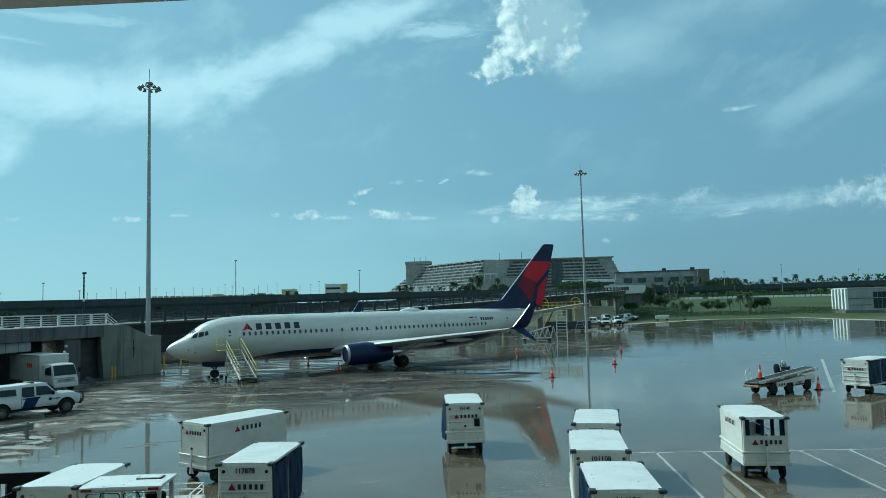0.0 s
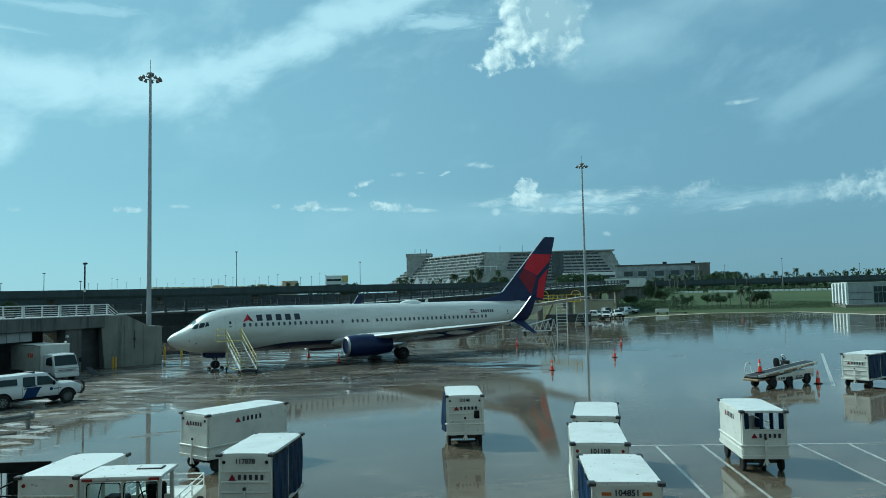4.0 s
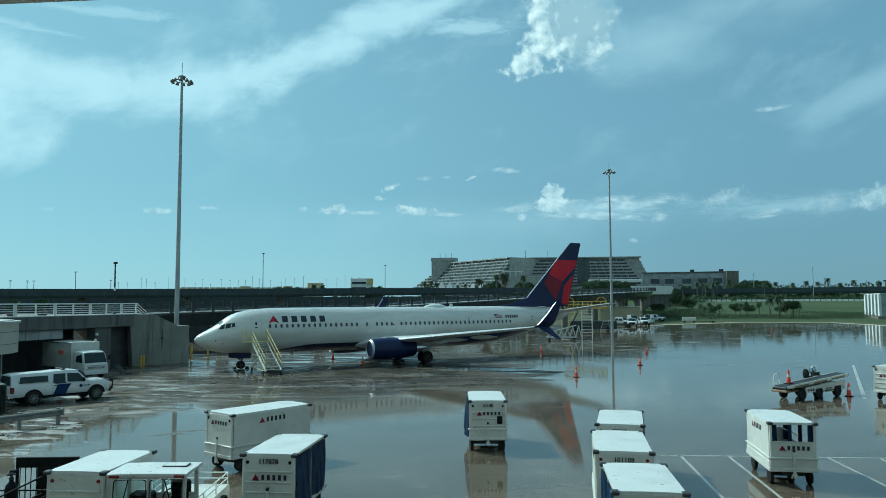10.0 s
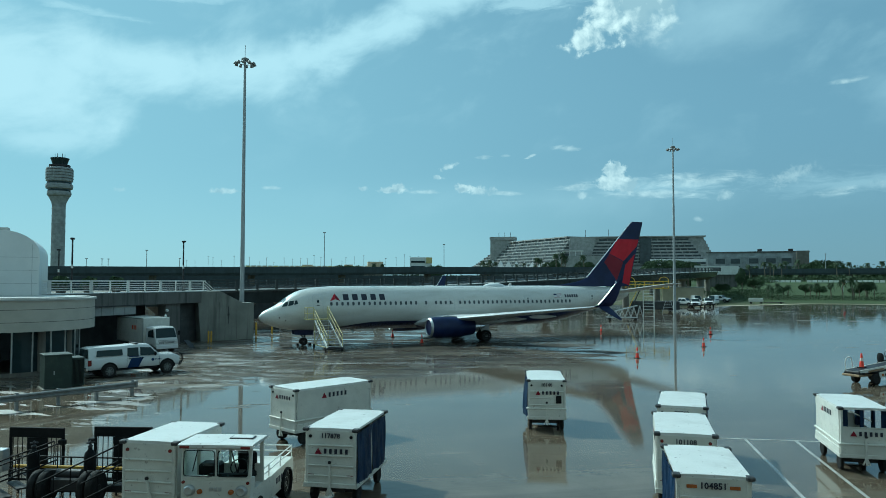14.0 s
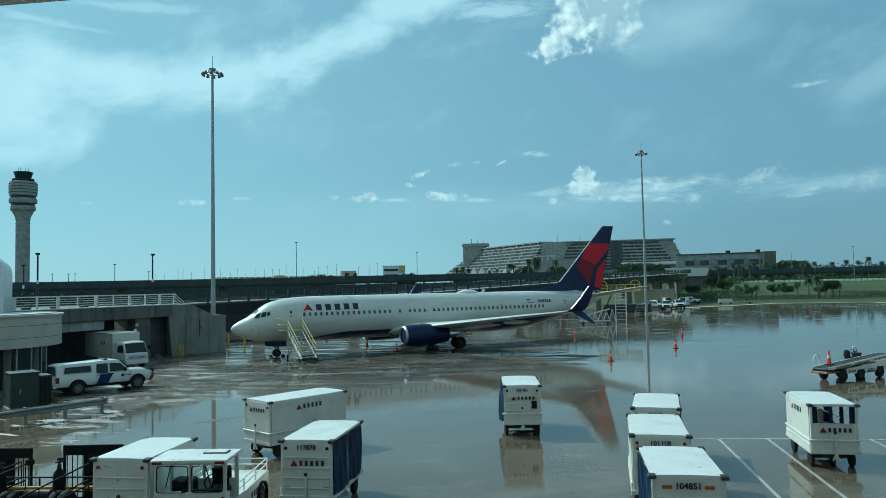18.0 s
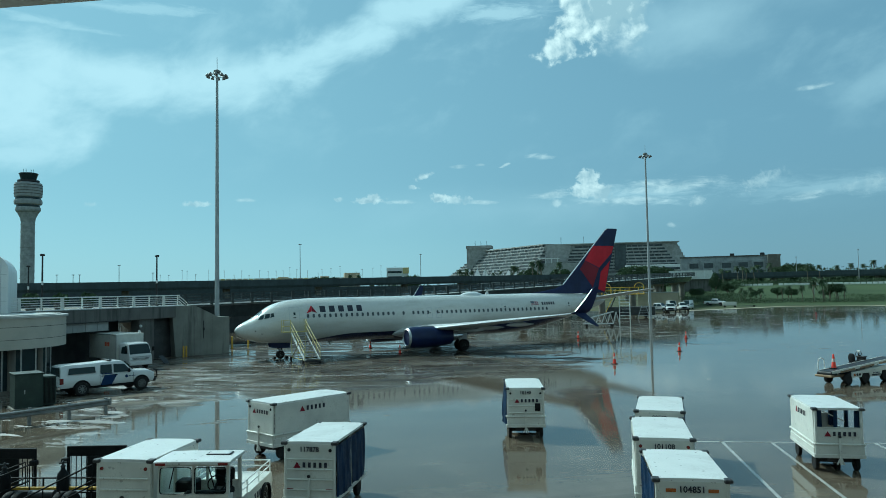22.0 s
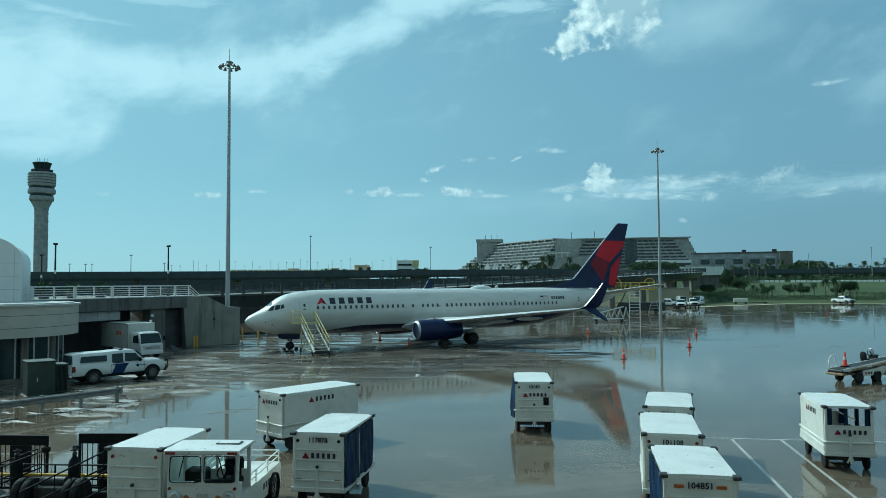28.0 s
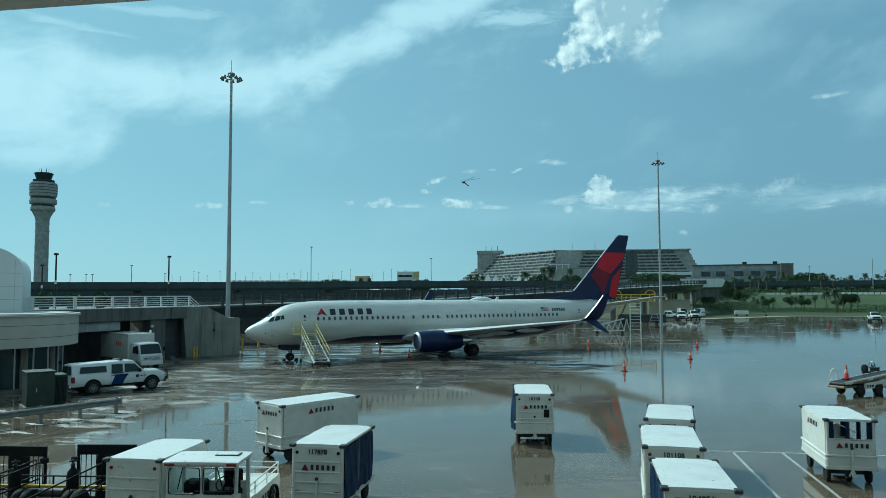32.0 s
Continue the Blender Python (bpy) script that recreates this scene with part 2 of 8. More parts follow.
def paint(name, colour, rough=0.4, metal=0.0, var=0.12, scale=1.5, dirt=0.25, bump=0.02, fine=30.0, coat=0.0, dirt_colour=(0.16, 0.14, 0.11), spec=0.5, specks=0.0):
    """A painted, moulded or cast surface with stains at one scale and grain at another."""
    m, n, b = shader(name)
    co = n.add("ShaderNodeTexCoord").outputs["Object"]
    info = n.add("ShaderNodeObjectInfo").outputs["Random"]
    off = n.tree.nodes.new("ShaderNodeVectorMath")
    off.operation = "ADD"
    n.link(co, off.inputs[0])
    n.link(n.combine(n.math("MULTIPLY", info, 37.0), n.math("MULTIPLY", info, 11.0), 0.0), off.inputs[1])
    big = n.noise(off.outputs[0], scale, 5.0, 0.6)
    small = n.noise(off.outputs[0], fine, 4.0, 0.6)
    dark = tuple(c * (1 - var) for c in colour)
    light = tuple(min(1.0, c * (1 + var)) for c in colour)
    c = n.mix(n.span(big, 0.3, 0.7), dark, light)
    c = n.mix(n.math("MULTIPLY", n.span(n.math("ADD", n.math("MULTIPLY", big, 0.6), n.math("MULTIPLY", small, 0.4)), 0.52, 0.72), dirt), c, dirt_colour)
    if specks:
        dot = n.noise(off.outputs[0], 7.0, 3.0, 0.6)
        c = n.mix(n.math("MULTIPLY", n.span(dot, 0.665, 0.70), specks), c, (0.07, 0.055, 0.045))
        smear = n.noise(off.outputs[0], 0.7, 6.0, 0.7, 1.0)
        c = n.mix(n.math("MULTIPLY", n.span(smear, 0.5, 0.62), 0.3 * specks), c, (0.36, 0.35, 0.32))
    n.link(c, b.inputs["Base Color"])
    n.link(n.span(small, 0.2, 0.8, max(0.02, rough - 0.1), min(1.0, rough + 0.12)), b.inputs["Roughness"])
    b.inputs["Metallic"].default_value = metal
    b.inputs["Specular IOR Level"].default_value = spec
    b.inputs["Coat Weight"].default_value = coat
    b.inputs["Coat Roughness"].default_value = 0.08
    if bump:
        bp = n.add("ShaderNodeBump", Strength=0.35, Distance=bump)
        n.link(small, bp.inputs["Height"])
        n.link(bp.outputs[0], b.inputs["Normal"])
    return m


def concrete(name, colour, streaks=0.5, rough=0.8):
    """Weathered concrete with rain streaks down its face."""
    m, n, b = shader(name)
    co = n.add("ShaderNodeTexCoord").outputs["Object"]
    mp = n.add("ShaderNodeMapping", Scale=(1.2, 1.2, 0.12))
    n.link(co, mp.inputs[0])
    drip = n.noise(mp.outputs[0], 1.0, 6.0, 0.65)
    patch = n.noise(co, 0.35, 5.0, 0.6)
    grain = n.noise(co, 14.0, 5.0, 0.7)
    c = n.mix(n.span(patch, 0.3, 0.7), tuple(x * 0.78 for x in colour), tuple(x * 1.15 for x in colour))
    c = n.mix(n.math("MULTIPLY", n.span(drip, 0.48, 0.68), streaks), c, tuple(x * 0.28 for x in colour))
    c = n.mix(n.math("MULTIPLY", n.span(grain, 0.5, 0.8), 0.3), c, tuple(x * 0.6 for x in colour))
    n.link(c, b.inputs["Base Color"])
    b.inputs["Roughness"].default_value = rough
    bp = n.add("ShaderNodeBump", Strength=0.5 if rough > 0.5 else 0.2, Distance=0.02)
    n.link(grain, bp.inputs["Height"])
    n.link(bp.outputs[0], b.inputs["Normal"])
    return m


def glass_pane(name, colour=(0.03, 0.05, 0.055), rough=0.04):
    m, n, b = shader(name)
    co = n.add("ShaderNodeTexCoord").outputs["Object"]
    k = n.noise(co, 2.0, 3.0)
    n.link(n.mix(k, tuple(c * 0.6 for c in colour), colour), b.inputs["Base Color"])
    b.inputs["Roughness"].default_value = rough
    b.inputs["IOR"].default_value = 1.5
    b.inputs["Specular IOR Level"].default_value = 0.18
    return m


def clear_glass(name):
    m, n, b = shader(name)
    b.inputs["Base Color"].default_value = (0.8, 0.93, 0.92, 1)
    b.inputs["Transmission Weight"].default_value = 1.0
    b.inputs["Roughness"].default_value = 0.02
    b.inputs["IOR"].default_value = 1.02
    return m


def wet_apron():
    """Concrete slabs under a film of rain: puddles, drying streaks, joints, tyre marks."""
    m, n, b = shader("wet_apron")
    co = n.add("ShaderNodeTexCoord").outputs["Object"]
    sep = n.tree.nodes.new("ShaderNodeSeparateXYZ")
    n.link(co, sep.inputs[0])
    wx, wy = sep.outputs[0], sep.outputs[1]

    def turned(az):
        """Distance along and across a bearing."""
        s, c = math.sin(radians(az)), math.cos(radians(az))
        return n.math("ADD", n.math("MULTIPLY", wx, s), n.math("MULTIPLY", wy, c)), n.math("SUBTRACT", n.math("MULTIPLY", wx, c), n.math("MULTIPLY", wy, s))

    x, y = turned(36.5)
    along, across = turned(104.0)
    lx, ly = turned(118.0)
    wide = n.noise(co, 0.045, 5.0, 0.6, 0.3)
    mid = n.noise(co, 0.28, 6.0, 0.62, 0.4)
    streak = n.noise(n.combine(n.math("MULTIPLY", along, 0.05), n.math("MULTIPLY", across, 0.42), 0.0), 1.0, 6.0, 0.6, 0.5)
    comb = n.noise(n.combine(n.math("MULTIPLY", along, 0.09), n.math("MULTIPLY", across, 1.15), 5.0), 1.0, 5.0, 0.62, 0.35)
    grain = n.noise(co, 9.0, 5.0, 0.7)
    lines = n.noise(n.combine(n.math("MULTIPLY", lx, 0.11), n.math("MULTIPLY", ly, 0.6), 9.0), 1.0, 7.0, 0.66, 0.3)
    flecks = n.noise(n.combine(n.math("MULTIPLY", lx, 0.3), n.math("MULTIPLY", n.math("SUBTRACT", ly, n.math("MULTIPLY", lx, 0.12)), 0.85), 4.0), 1.0, 9.0, 0.72, 0.5)
    # an ellipse under and before the aircraft holds less water
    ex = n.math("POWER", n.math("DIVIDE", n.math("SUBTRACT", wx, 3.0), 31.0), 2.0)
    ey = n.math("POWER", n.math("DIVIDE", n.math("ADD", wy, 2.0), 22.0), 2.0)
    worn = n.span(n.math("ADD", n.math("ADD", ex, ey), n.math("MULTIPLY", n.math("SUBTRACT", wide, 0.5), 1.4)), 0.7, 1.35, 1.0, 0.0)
    blot = n.noise(co, 0.5, 9.0, 0.7, 0.6)
    # depth of water: 0 damp, 1 pool
    film = n.math("ADD", n.math("MULTIPLY", wide, 0.2), n.math("ADD", n.math("MULTIPLY", blot, 0.3), n.math("ADD", n.math("MULTIPLY", comb, 0.3), n.math("MULTIPLY", streak, 0.2))))
    film = n.math("ADD", film, n.math("MULTIPLY", n.math("MULTIPLY", n.math("SUBTRACT", lines, 0.5), 0.9), worn))
    edge = n.math("ADD", n.span(worn, 0.0, 1.0, 0.385, 0.487, False), n.math("MULTIPLY", n.span(x, -15.0, 25.0, 0.0, 0.05), n.math("SUBTRACT", 1.0, worn)))
    pool = n.span(film, edge, n.math("ADD", edge, 0.025))
    base = n.mix(n.span(mid, 0.3, 0.7), (0.08, 0.066, 0.05), (0.185, 0.155, 0.118))
    base = n.mix(n.math("MULTIPLY", n.span(streak, 0.45, 0.65), 0.6), base, (0.06, 0.048, 0.035))
    base = n.mix(n.math("MULTIPLY", n.span(comb, 0.5, 0.6), 0.35), base, (0.05, 0.04, 0.03))
    base = n.mix(n.math("MULTIPLY", n.span(grain, 0.45, 0.8), 0.35), base, (0.08, 0.066, 0.052))
    # darker base inside that ellipse, fading out from x = 4 to -10
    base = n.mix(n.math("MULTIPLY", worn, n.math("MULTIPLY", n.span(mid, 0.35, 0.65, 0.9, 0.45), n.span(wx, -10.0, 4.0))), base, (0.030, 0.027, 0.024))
    # slab joints
    jx = n.math("ABSOLUTE", n.math("SUBTRACT", n.math("FRACT", n.math("DIVIDE", x, 8.8)), 0.5))
    jy = n.math("ABSOLUTE", n.math("SUBTRACT", n.math("FRACT", n.math("DIVIDE", n.math("SUBTRACT", y, 4.53), 8.8)), 0.5))
    joint = n.math("GREATER_THAN", n.math("MAXIMUM", jx, jy), 0.4965)
    base = n.mix(n.math("MULTIPLY", joint, n.span(pool, 0.0, 1.0, 0.85, 0.3)), base, (0.02, 0.018, 0.016))
    base = n.mix(n.math("MULTIPLY", pool, 0.5), base, (0.112, 0.087, 0.06))
    n.link(base, b.inputs["Base Color"])
    sheen = n.math("MULTIPLY", n.span(n.math("ADD", n.math("MULTIPLY", n.noise(co, 0.6, 6.0, 0.6, 0.6), 0.5), n.math("MULTIPLY", comb, 0.5)), 0.5, 0.54), n.math("MULTIPLY", n.math("SUBTRACT", 1.0, pool), n.span(worn, 0.0, 1.0, 1.0, 0.25)))
    rough = n.math("SUBTRACT", n.span(pool, 0.0, 1.0, n.span(worn, 0.0, 1.0, 0.3, 0.5), n.span(lines, 0.42, 0.58, 0.02, 0.05)), n.math("MULTIPLY", sheen, 0.22))
    rough = n.math("ADD", rough, n.math("MULTIPLY", n.span(grain, 0.4, 0.8), n.span(pool, 0.0, 1.0, 0.16, 0.0)))
    n.link(rough, b.inputs["Roughness"])
    b.inputs["IOR"].default_value = 1.33
    n.link(n.math("ADD", n.span(pool, 0.0, 1.0, n.span(worn, 0.0, 1.0, 0.34, 0.1), 0.45), n.math("MULTIPLY", sheen, 0.36)), b.inputs["Specular IOR Level"])
    # wet streaks with sun glint imitated by a strong rough coat, placed by position
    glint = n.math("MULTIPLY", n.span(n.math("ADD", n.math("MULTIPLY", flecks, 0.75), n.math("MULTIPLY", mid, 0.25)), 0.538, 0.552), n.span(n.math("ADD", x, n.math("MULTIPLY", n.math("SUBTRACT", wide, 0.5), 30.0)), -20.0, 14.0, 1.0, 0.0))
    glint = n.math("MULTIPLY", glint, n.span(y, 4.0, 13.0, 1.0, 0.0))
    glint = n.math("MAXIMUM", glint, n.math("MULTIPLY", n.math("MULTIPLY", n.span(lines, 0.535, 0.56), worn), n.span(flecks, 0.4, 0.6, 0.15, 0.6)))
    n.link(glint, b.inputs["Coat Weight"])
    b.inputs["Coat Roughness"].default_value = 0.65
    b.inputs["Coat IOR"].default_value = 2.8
    ripple = n.noise(n.combine(n.math("MULTIPLY", lx, 0.5), n.math("MULTIPLY", ly, 3.4), 0.0), 1.0, 5.0, 0.62)
    h = n.math("ADD", n.math("MULTIPLY", ripple, n.span(pool, 0.0, 1.0, 0.9, n.span(worn, 0.0, 1.0, 0.26, 0.4))), n.math("MULTIPLY", grain, n.span(pool, 0.0, 1.0, 0.25, 0.0)))
    h = n.math("SUBTRACT", h, n.math("MULTIPLY", joint, 0.15))
    bp = n.add("ShaderNodeBump", Strength=0.32, Distance=0.02)
    n.link(h, bp.inputs["Height"])
    n.link(bp.outputs[0], b.inputs["Normal"])
    return m


def grass_ground(name, a, c2):
    m, n, b = shader(name)
    co = n.add("ShaderNodeTexCoord").outputs["Object"]
    w, f = n.noise(co, 0.03, 5.0), n.noise(co, 1.5, 6.0, 0.7)
    c = n.mix(n.span(w, 0.35, 0.65), a, c2)
    c = n.mix(n.math("MULTIPLY", n.span(f, 0.45, 0.75), 0.6), c, tuple(x * 0.45 for x in a))
    n.link(c, b.inputs["Base Color"])
    b.inputs["Roughness"].default_value = 0.9
    b.inputs["Specular IOR Level"].default_value = 0.2
    return m


def leafage(name, a, c2):
    m, n, b = shader(name)
    r = n.add("ShaderNodeNewGeometry").outputs["Random Per Island"]
    k = n.add("ShaderNodeObjectInfo").outputs["Random"]
    c = n.mix(r, a, c2)
    c = n.mix(n.math("MULTIPLY", k, 0.5), c, tuple(x * 0.6 for x in a))
    n.link(c, b.inputs["Base Color"])
    b.inputs["Roughness"].default_value = 0.7
    b.inputs["Specular IOR Level"].default_value = 0.12
    return m


def thin_wing():
    """Clear insect wing, mostly see-through."""
    m, n, b = shader("clear_insect_wing")
    b.inputs["Base Color"].default_value = (0.05, 0.05, 0.045, 1)
    b.inputs["Roughness"].default_value = 0.3
    co = n.add("ShaderNodeTexCoord").outputs["Object"]
    n.link(n.span(n.noise(co, 260.0, 2.0), 0.35, 0.65, 0.12, 0.35), b.inputs["Alpha"])
    return m


def plane_skin():
    """White gloss paint over a navy belly, with skin joints and slight grime."""
    m, n, b = shader("aircraft_skin")
    co = n.add("ShaderNodeTexCoord").outputs["Object"]
    sep = n.tree.nodes.new("ShaderNodeSeparateXYZ")
    n.link(co, sep.inputs[0])
    x, z = sep.outputs[0], sep.outputs[2]
    mp = n.add("ShaderNodeMapping", Scale=(0.25, 1, 1.0))
    n.link(co, mp.inputs[0])
    grime = n.noise(mp.outputs[0], 1.6, 6.0, 0.65)
    fine = n.noise(co, 20.0, 3.0)
    white = n.mix(n.span(grime, 0.35, 0.75), (0.61, 0.6, 0.56), (0.51, 0.495, 0.445))
    seam = n.math("GREATER_THAN", n.math("ABSOLUTE", n.math("SUBTRACT", n.math("FRACT", n.math("DIVIDE", x, 2.03)), 0.5)), 0.4955)
    white = n.mix(n.math("MULTIPLY", seam, 0.28), white, (0.3, 0.3, 0.3))
    edge = n.math("ADD", n.span(x, 3.5, 11.0, 1.25, 2.06), n.span(x, 18.0, 26.0, 0.0, 0.7))
    navy = n.math("LESS_THAN", z, edge)
    c = n.mix(navy, white, (0.007, 0.015, 0.058))
    n.link(c, b.inputs["Base Color"])
    n.link(n.span(fine, 0.2, 0.8, 0.2, 0.34), b.inputs["Roughness"])
    b.inputs["Coat Weight"].default_value = 0.8
    b.inputs["Coat Roughness"].default_value = 0.04
    return m


M = {
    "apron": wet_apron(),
    "skin": plane_skin(),
    "navy": paint("navy_gloss_paint", (0.006, 0.014, 0.06), 0.36, 0, 0.2, 1.0, 0.05, 0.0, coat=0.0, spec=0.3),
    "red": paint("red_gloss_paint", (0.46, 0.008, 0.024), 0.4, 0, 0.1, 1.0, 0.05, 0.0, coat=0.0, spec=0.3),
    "dark_red": paint("dark_red_gloss_paint", (0.17, 0.006, 0.02), 0.4, 0, 0.1, 1.0, 0.05, 0.0, coat=0.0, spec=0.3),
    "wing": paint("wing_grey_paint", (0.5, 0.5, 0.49), 0.35, 0, 0.1, 0.8, 0.25, 0.0),
    "bare": paint("bare_aluminium", (0.75, 0.75, 0.76), 0.25, 1.0, 0.08, 2.0, 0.1, 0.0),
    "steel": paint("galvanised_steel", (0.45, 0.46, 0.46), 0.45, 0.8, 0.15, 4.0, 0.25, 0.004),
    "steel_dark": paint("dark_steel", (0.035, 0.035, 0.037), 0.5, 0.3, 0.2, 4.0, 0.2, 0.004, spec=0.3),
    "old_steel": paint("weathered_grey_steel", (0.2, 0.205, 0.2), 0.55, 0.3, 0.2, 3.0, 0.35, 0.004),
    "rubber": paint("tyre_rubber", (0.018, 0.018, 0.018), 0.75, 0, 0.3, 6.0, 0.15, 0.006, spec=0.15),
    "black": paint("black_paint", (0.009, 0.010, 0.011), 0.6, 0, 0.3, 3.0, 0.04, 0.004, spec=0.12),
    "white": paint("white_painted_sheet", (0.58, 0.57, 0.52), 0.45, 0, 0.12, 1.3, 0.5, 0.004, specks=0.45),
    "roof_white": paint("white_roof_sheet", (0.61, 0.61, 0.59), 0.42, 0, 0.06, 1.2, 0.22, 0.006, specks=0.8),
    "curtain": paint("navy_vinyl_curtain", (0.004, 0.02, 0.056), 0.5, 0, 0.3, 2.0, 0.05, 0.02, 12.0, spec=0.18),
    "corner": paint("grey_cast_corner", (0.022, 0.023, 0.026), 0.6, 0.0, 0.25, 8.0, 0.4, 0.01),
    "ink": paint("black_lettering", (0.012, 0.014, 0.03), 0.5, 0, 0.1, 8.0, 0.1, 0.0),
    "yellow": paint("yellow_painted_steel", (0.62, 0.40, 0.045), 0.45, 0, 0.15, 3.0, 0.3, 0.004),
    "amber": paint("amber_lens", (0.32, 0.085, 0.015), 0.2, 0, 0.1, 9.0, 0.1, 0.0),
    "red_lens": paint("red_lens", (0.14, 0.012, 0.01), 0.2, 0, 0.1, 9.0, 0.1, 0.0),
    "orange": paint("orange_cone_plastic", (0.72, 0.045, 0.02), 0.5, 0, 0.15, 5.0, 0.25, 0.0),
    "reflective": paint("white_reflective_band", (0.6, 0.5, 0.46), 0.3, 0, 0.05, 9.0, 0.1, 0.0),
    "glass": glass_pane("dark_window_glass"),
    "cabin_pane": paint("dull_cabin_window", (0.07, 0.078, 0.085), 0.25, 0, 0.3, 1.0, 0.0, 0.0),
    "clear": clear_glass("clear_glass"),
    "concrete": concrete("weathered_concrete", (0.165, 0.15, 0.125), 0.6),
    "abutment": concrete("blotched_grey_concrete", (0.2, 0.203, 0.18), 0.6),
    "wet_deck": concrete("rain_wet_deck", (0.05, 0.06, 0.063), 0.3, 0.25),
    "concrete_dark": concrete("rain_stained_concrete", (0.125, 0.122, 0.112), 0.75),
    "concrete_far": concrete("pale_concrete", (0.31, 0.315, 0.305), 0.15),
    "far_glass": paint("sky_dulled_window_glass", (0.045, 0.056, 0.062), 0.35, 0, 0.3, 0.3, 0.1, 0.0),
    "stair": paint("faded_yellow_stair_paint", (0.52, 0.44, 0.19), 0.5, 0, 0.15, 3.0, 0.35, 0.004),
    "deck_grey": concrete("dull_grey_deck_concrete", (0.048, 0.064, 0.071), 0.3),
    "cream": paint("cream_stucco", (0.44, 0.41, 0.35), 0.75, 0, 0.1, 0.6, 0.25, 0.01, 20.0),
    "panel_white": paint("white_metal_panel", (0.66, 0.67, 0.66), 0.42, 0, 0.05, 0.8, 0.15, 0.004),
    "green_box": paint("dark_green_enamel", (0.014, 0.03, 0.024), 0.5, 0, 0.15, 2.0, 0.25, 0.004),
    "rail_white": paint("white_painted_railing", (0.72, 0.72, 0.69), 0.5, 0, 0.08, 2.0, 0.3, 0.004),
    "rail_dark": paint("dark_green_grey_railing", (0.022, 0.03, 0.031), 0.6, 0.0, 0.2, 2.0, 0.2, 0.004),
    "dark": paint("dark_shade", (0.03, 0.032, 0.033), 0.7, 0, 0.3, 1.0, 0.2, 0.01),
    "grass": grass_ground("mown_grass", (0.045, 0.066, 0.025), (0.062, 0.085, 0.033)),
    "tower": concrete("grey_tower_concrete", (0.31, 0.325, 0.33), 0.12),
    "scrub": grass_ground("rough_verge", (0.06, 0.075, 0.03), (0.11, 0.10, 0.06)),
    "leaf": leafage("tree_leaves", (0.05, 0.078, 0.042), (0.075, 0.11, 0.056)),
    "palm": leafage("palm_fronds", (0.05, 0.075, 0.042), (0.08, 0.108, 0.058)),
    "bark": paint("palm_bark", (0.15, 0.125, 0.095), 0.9, 0, 0.3, 4.0, 0.3, 0.03),
    "mast": paint("galvanised_mast", (0.33, 0.345, 0.35), 0.55, 0.2, 0.1, 1.0, 0.1, 0.0),
    "car_white": paint("white_car_paint", (0.60, 0.60, 0.59), 0.3, 0, 0.03, 1.0, 0.15, 0.0, coat=0.3),
    "car_blue": paint("blue_car_stripe", (0.005, 0.026, 0.09), 0.45, 0, 0.08, 2.0, 0.05, 0.0, spec=0.2),
    "chrome": paint("polished_chrome", (0.8, 0.8, 0.8), 0.12, 1.0, 0.05, 5.0, 0.1, 0.0),
    "lamp": paint("clear_lamp_lens", (0.75, 0.76, 0.74), 0.1, 0.3, 0.05, 9.0, 0.05, 0.0),
    "line": paint("worn_white_line_paint", (0.37, 0.37, 0.345), 0.35, 0, 0.2, 1.2, 0.6, 0.0, 6.0),
    "belt": paint("black_rubber_belt", (0.02, 0.021, 0.024), 0.5, 0, 0.3, 5.0, 0.2, 0.01),
    "tan": paint("tan_painted_wall", (0.42, 0.36, 0.26), 0.75, 0, 0.1, 0.5, 0.2, 0.01),
    "orange_print": paint("orange_red_print", (0.6, 0.09, 0.03), 0.5, 0, 0.1, 3.0, 0.1, 0.0),
    "wood": paint("weathered_timber", (0.24, 0.16, 0.09), 0.7, 0, 0.25, 3.0, 0.3, 0.01),
    "membrane": paint("grey_roof_membrane", (0.4, 0.4, 0.38), 0.6, 0, 0.12, 0.7, 0.3, 0.01),
    "hazard": paint("yellow_hazard_paint", (0.5, 0.29, 0.025), 0.5, 0, 0.15, 3.0, 0.3, 0.0),
    "wing_clear": thin_wing(),
    "chitin": paint("dark_insect_body", (0.03, 0.022, 0.02), 0.35, 0, 0.3, 200.0, 0.2, 0.0),
}

# ---- mesh tools ----


def thing(name, m, label, category, group="", kind=""):
    ob = new(name)
    ob.empty_display_size = 0.2
    ob.matrix_basis = m
    return tagged(ob, label, category, group, kind)


def mesh_from(bm, name, material, smooth=False):
    me = bpy.data.meshes.new(name)
    bmesh.ops.recalc_face_normals(bm, faces=bm.faces[:])
    bm.to_mesh(me)
    bm.free()
    for mt in material if isinstance(material, (list, tuple)) else (material,):
        me.materials.append(M[mt])
    if smooth:
        me.polygons.foreach_set("use_smooth", [True] * len(me.polygons))
        me.set_sharp_from_angle(angle=radians(38))
    return me


def part(name, bm, material, parent=None, label="", m=None, smooth=False):
    ob = new(name, bm if isinstance(bm, bpy.types.Mesh) else mesh_from(bm, name, material, smooth))
    if parent is not None:
        ob.parent = parent
    if m is not None:
        ob.matrix_basis = m
    if label:
        ob["label"] = label
    return ob


def solo(name, bm, material, label, category, group="", kind="", m=None, smooth=False):
    ob = part(name, bm, material, None, "", m, smooth)
    return tagged(ob, label, category, group, kind)


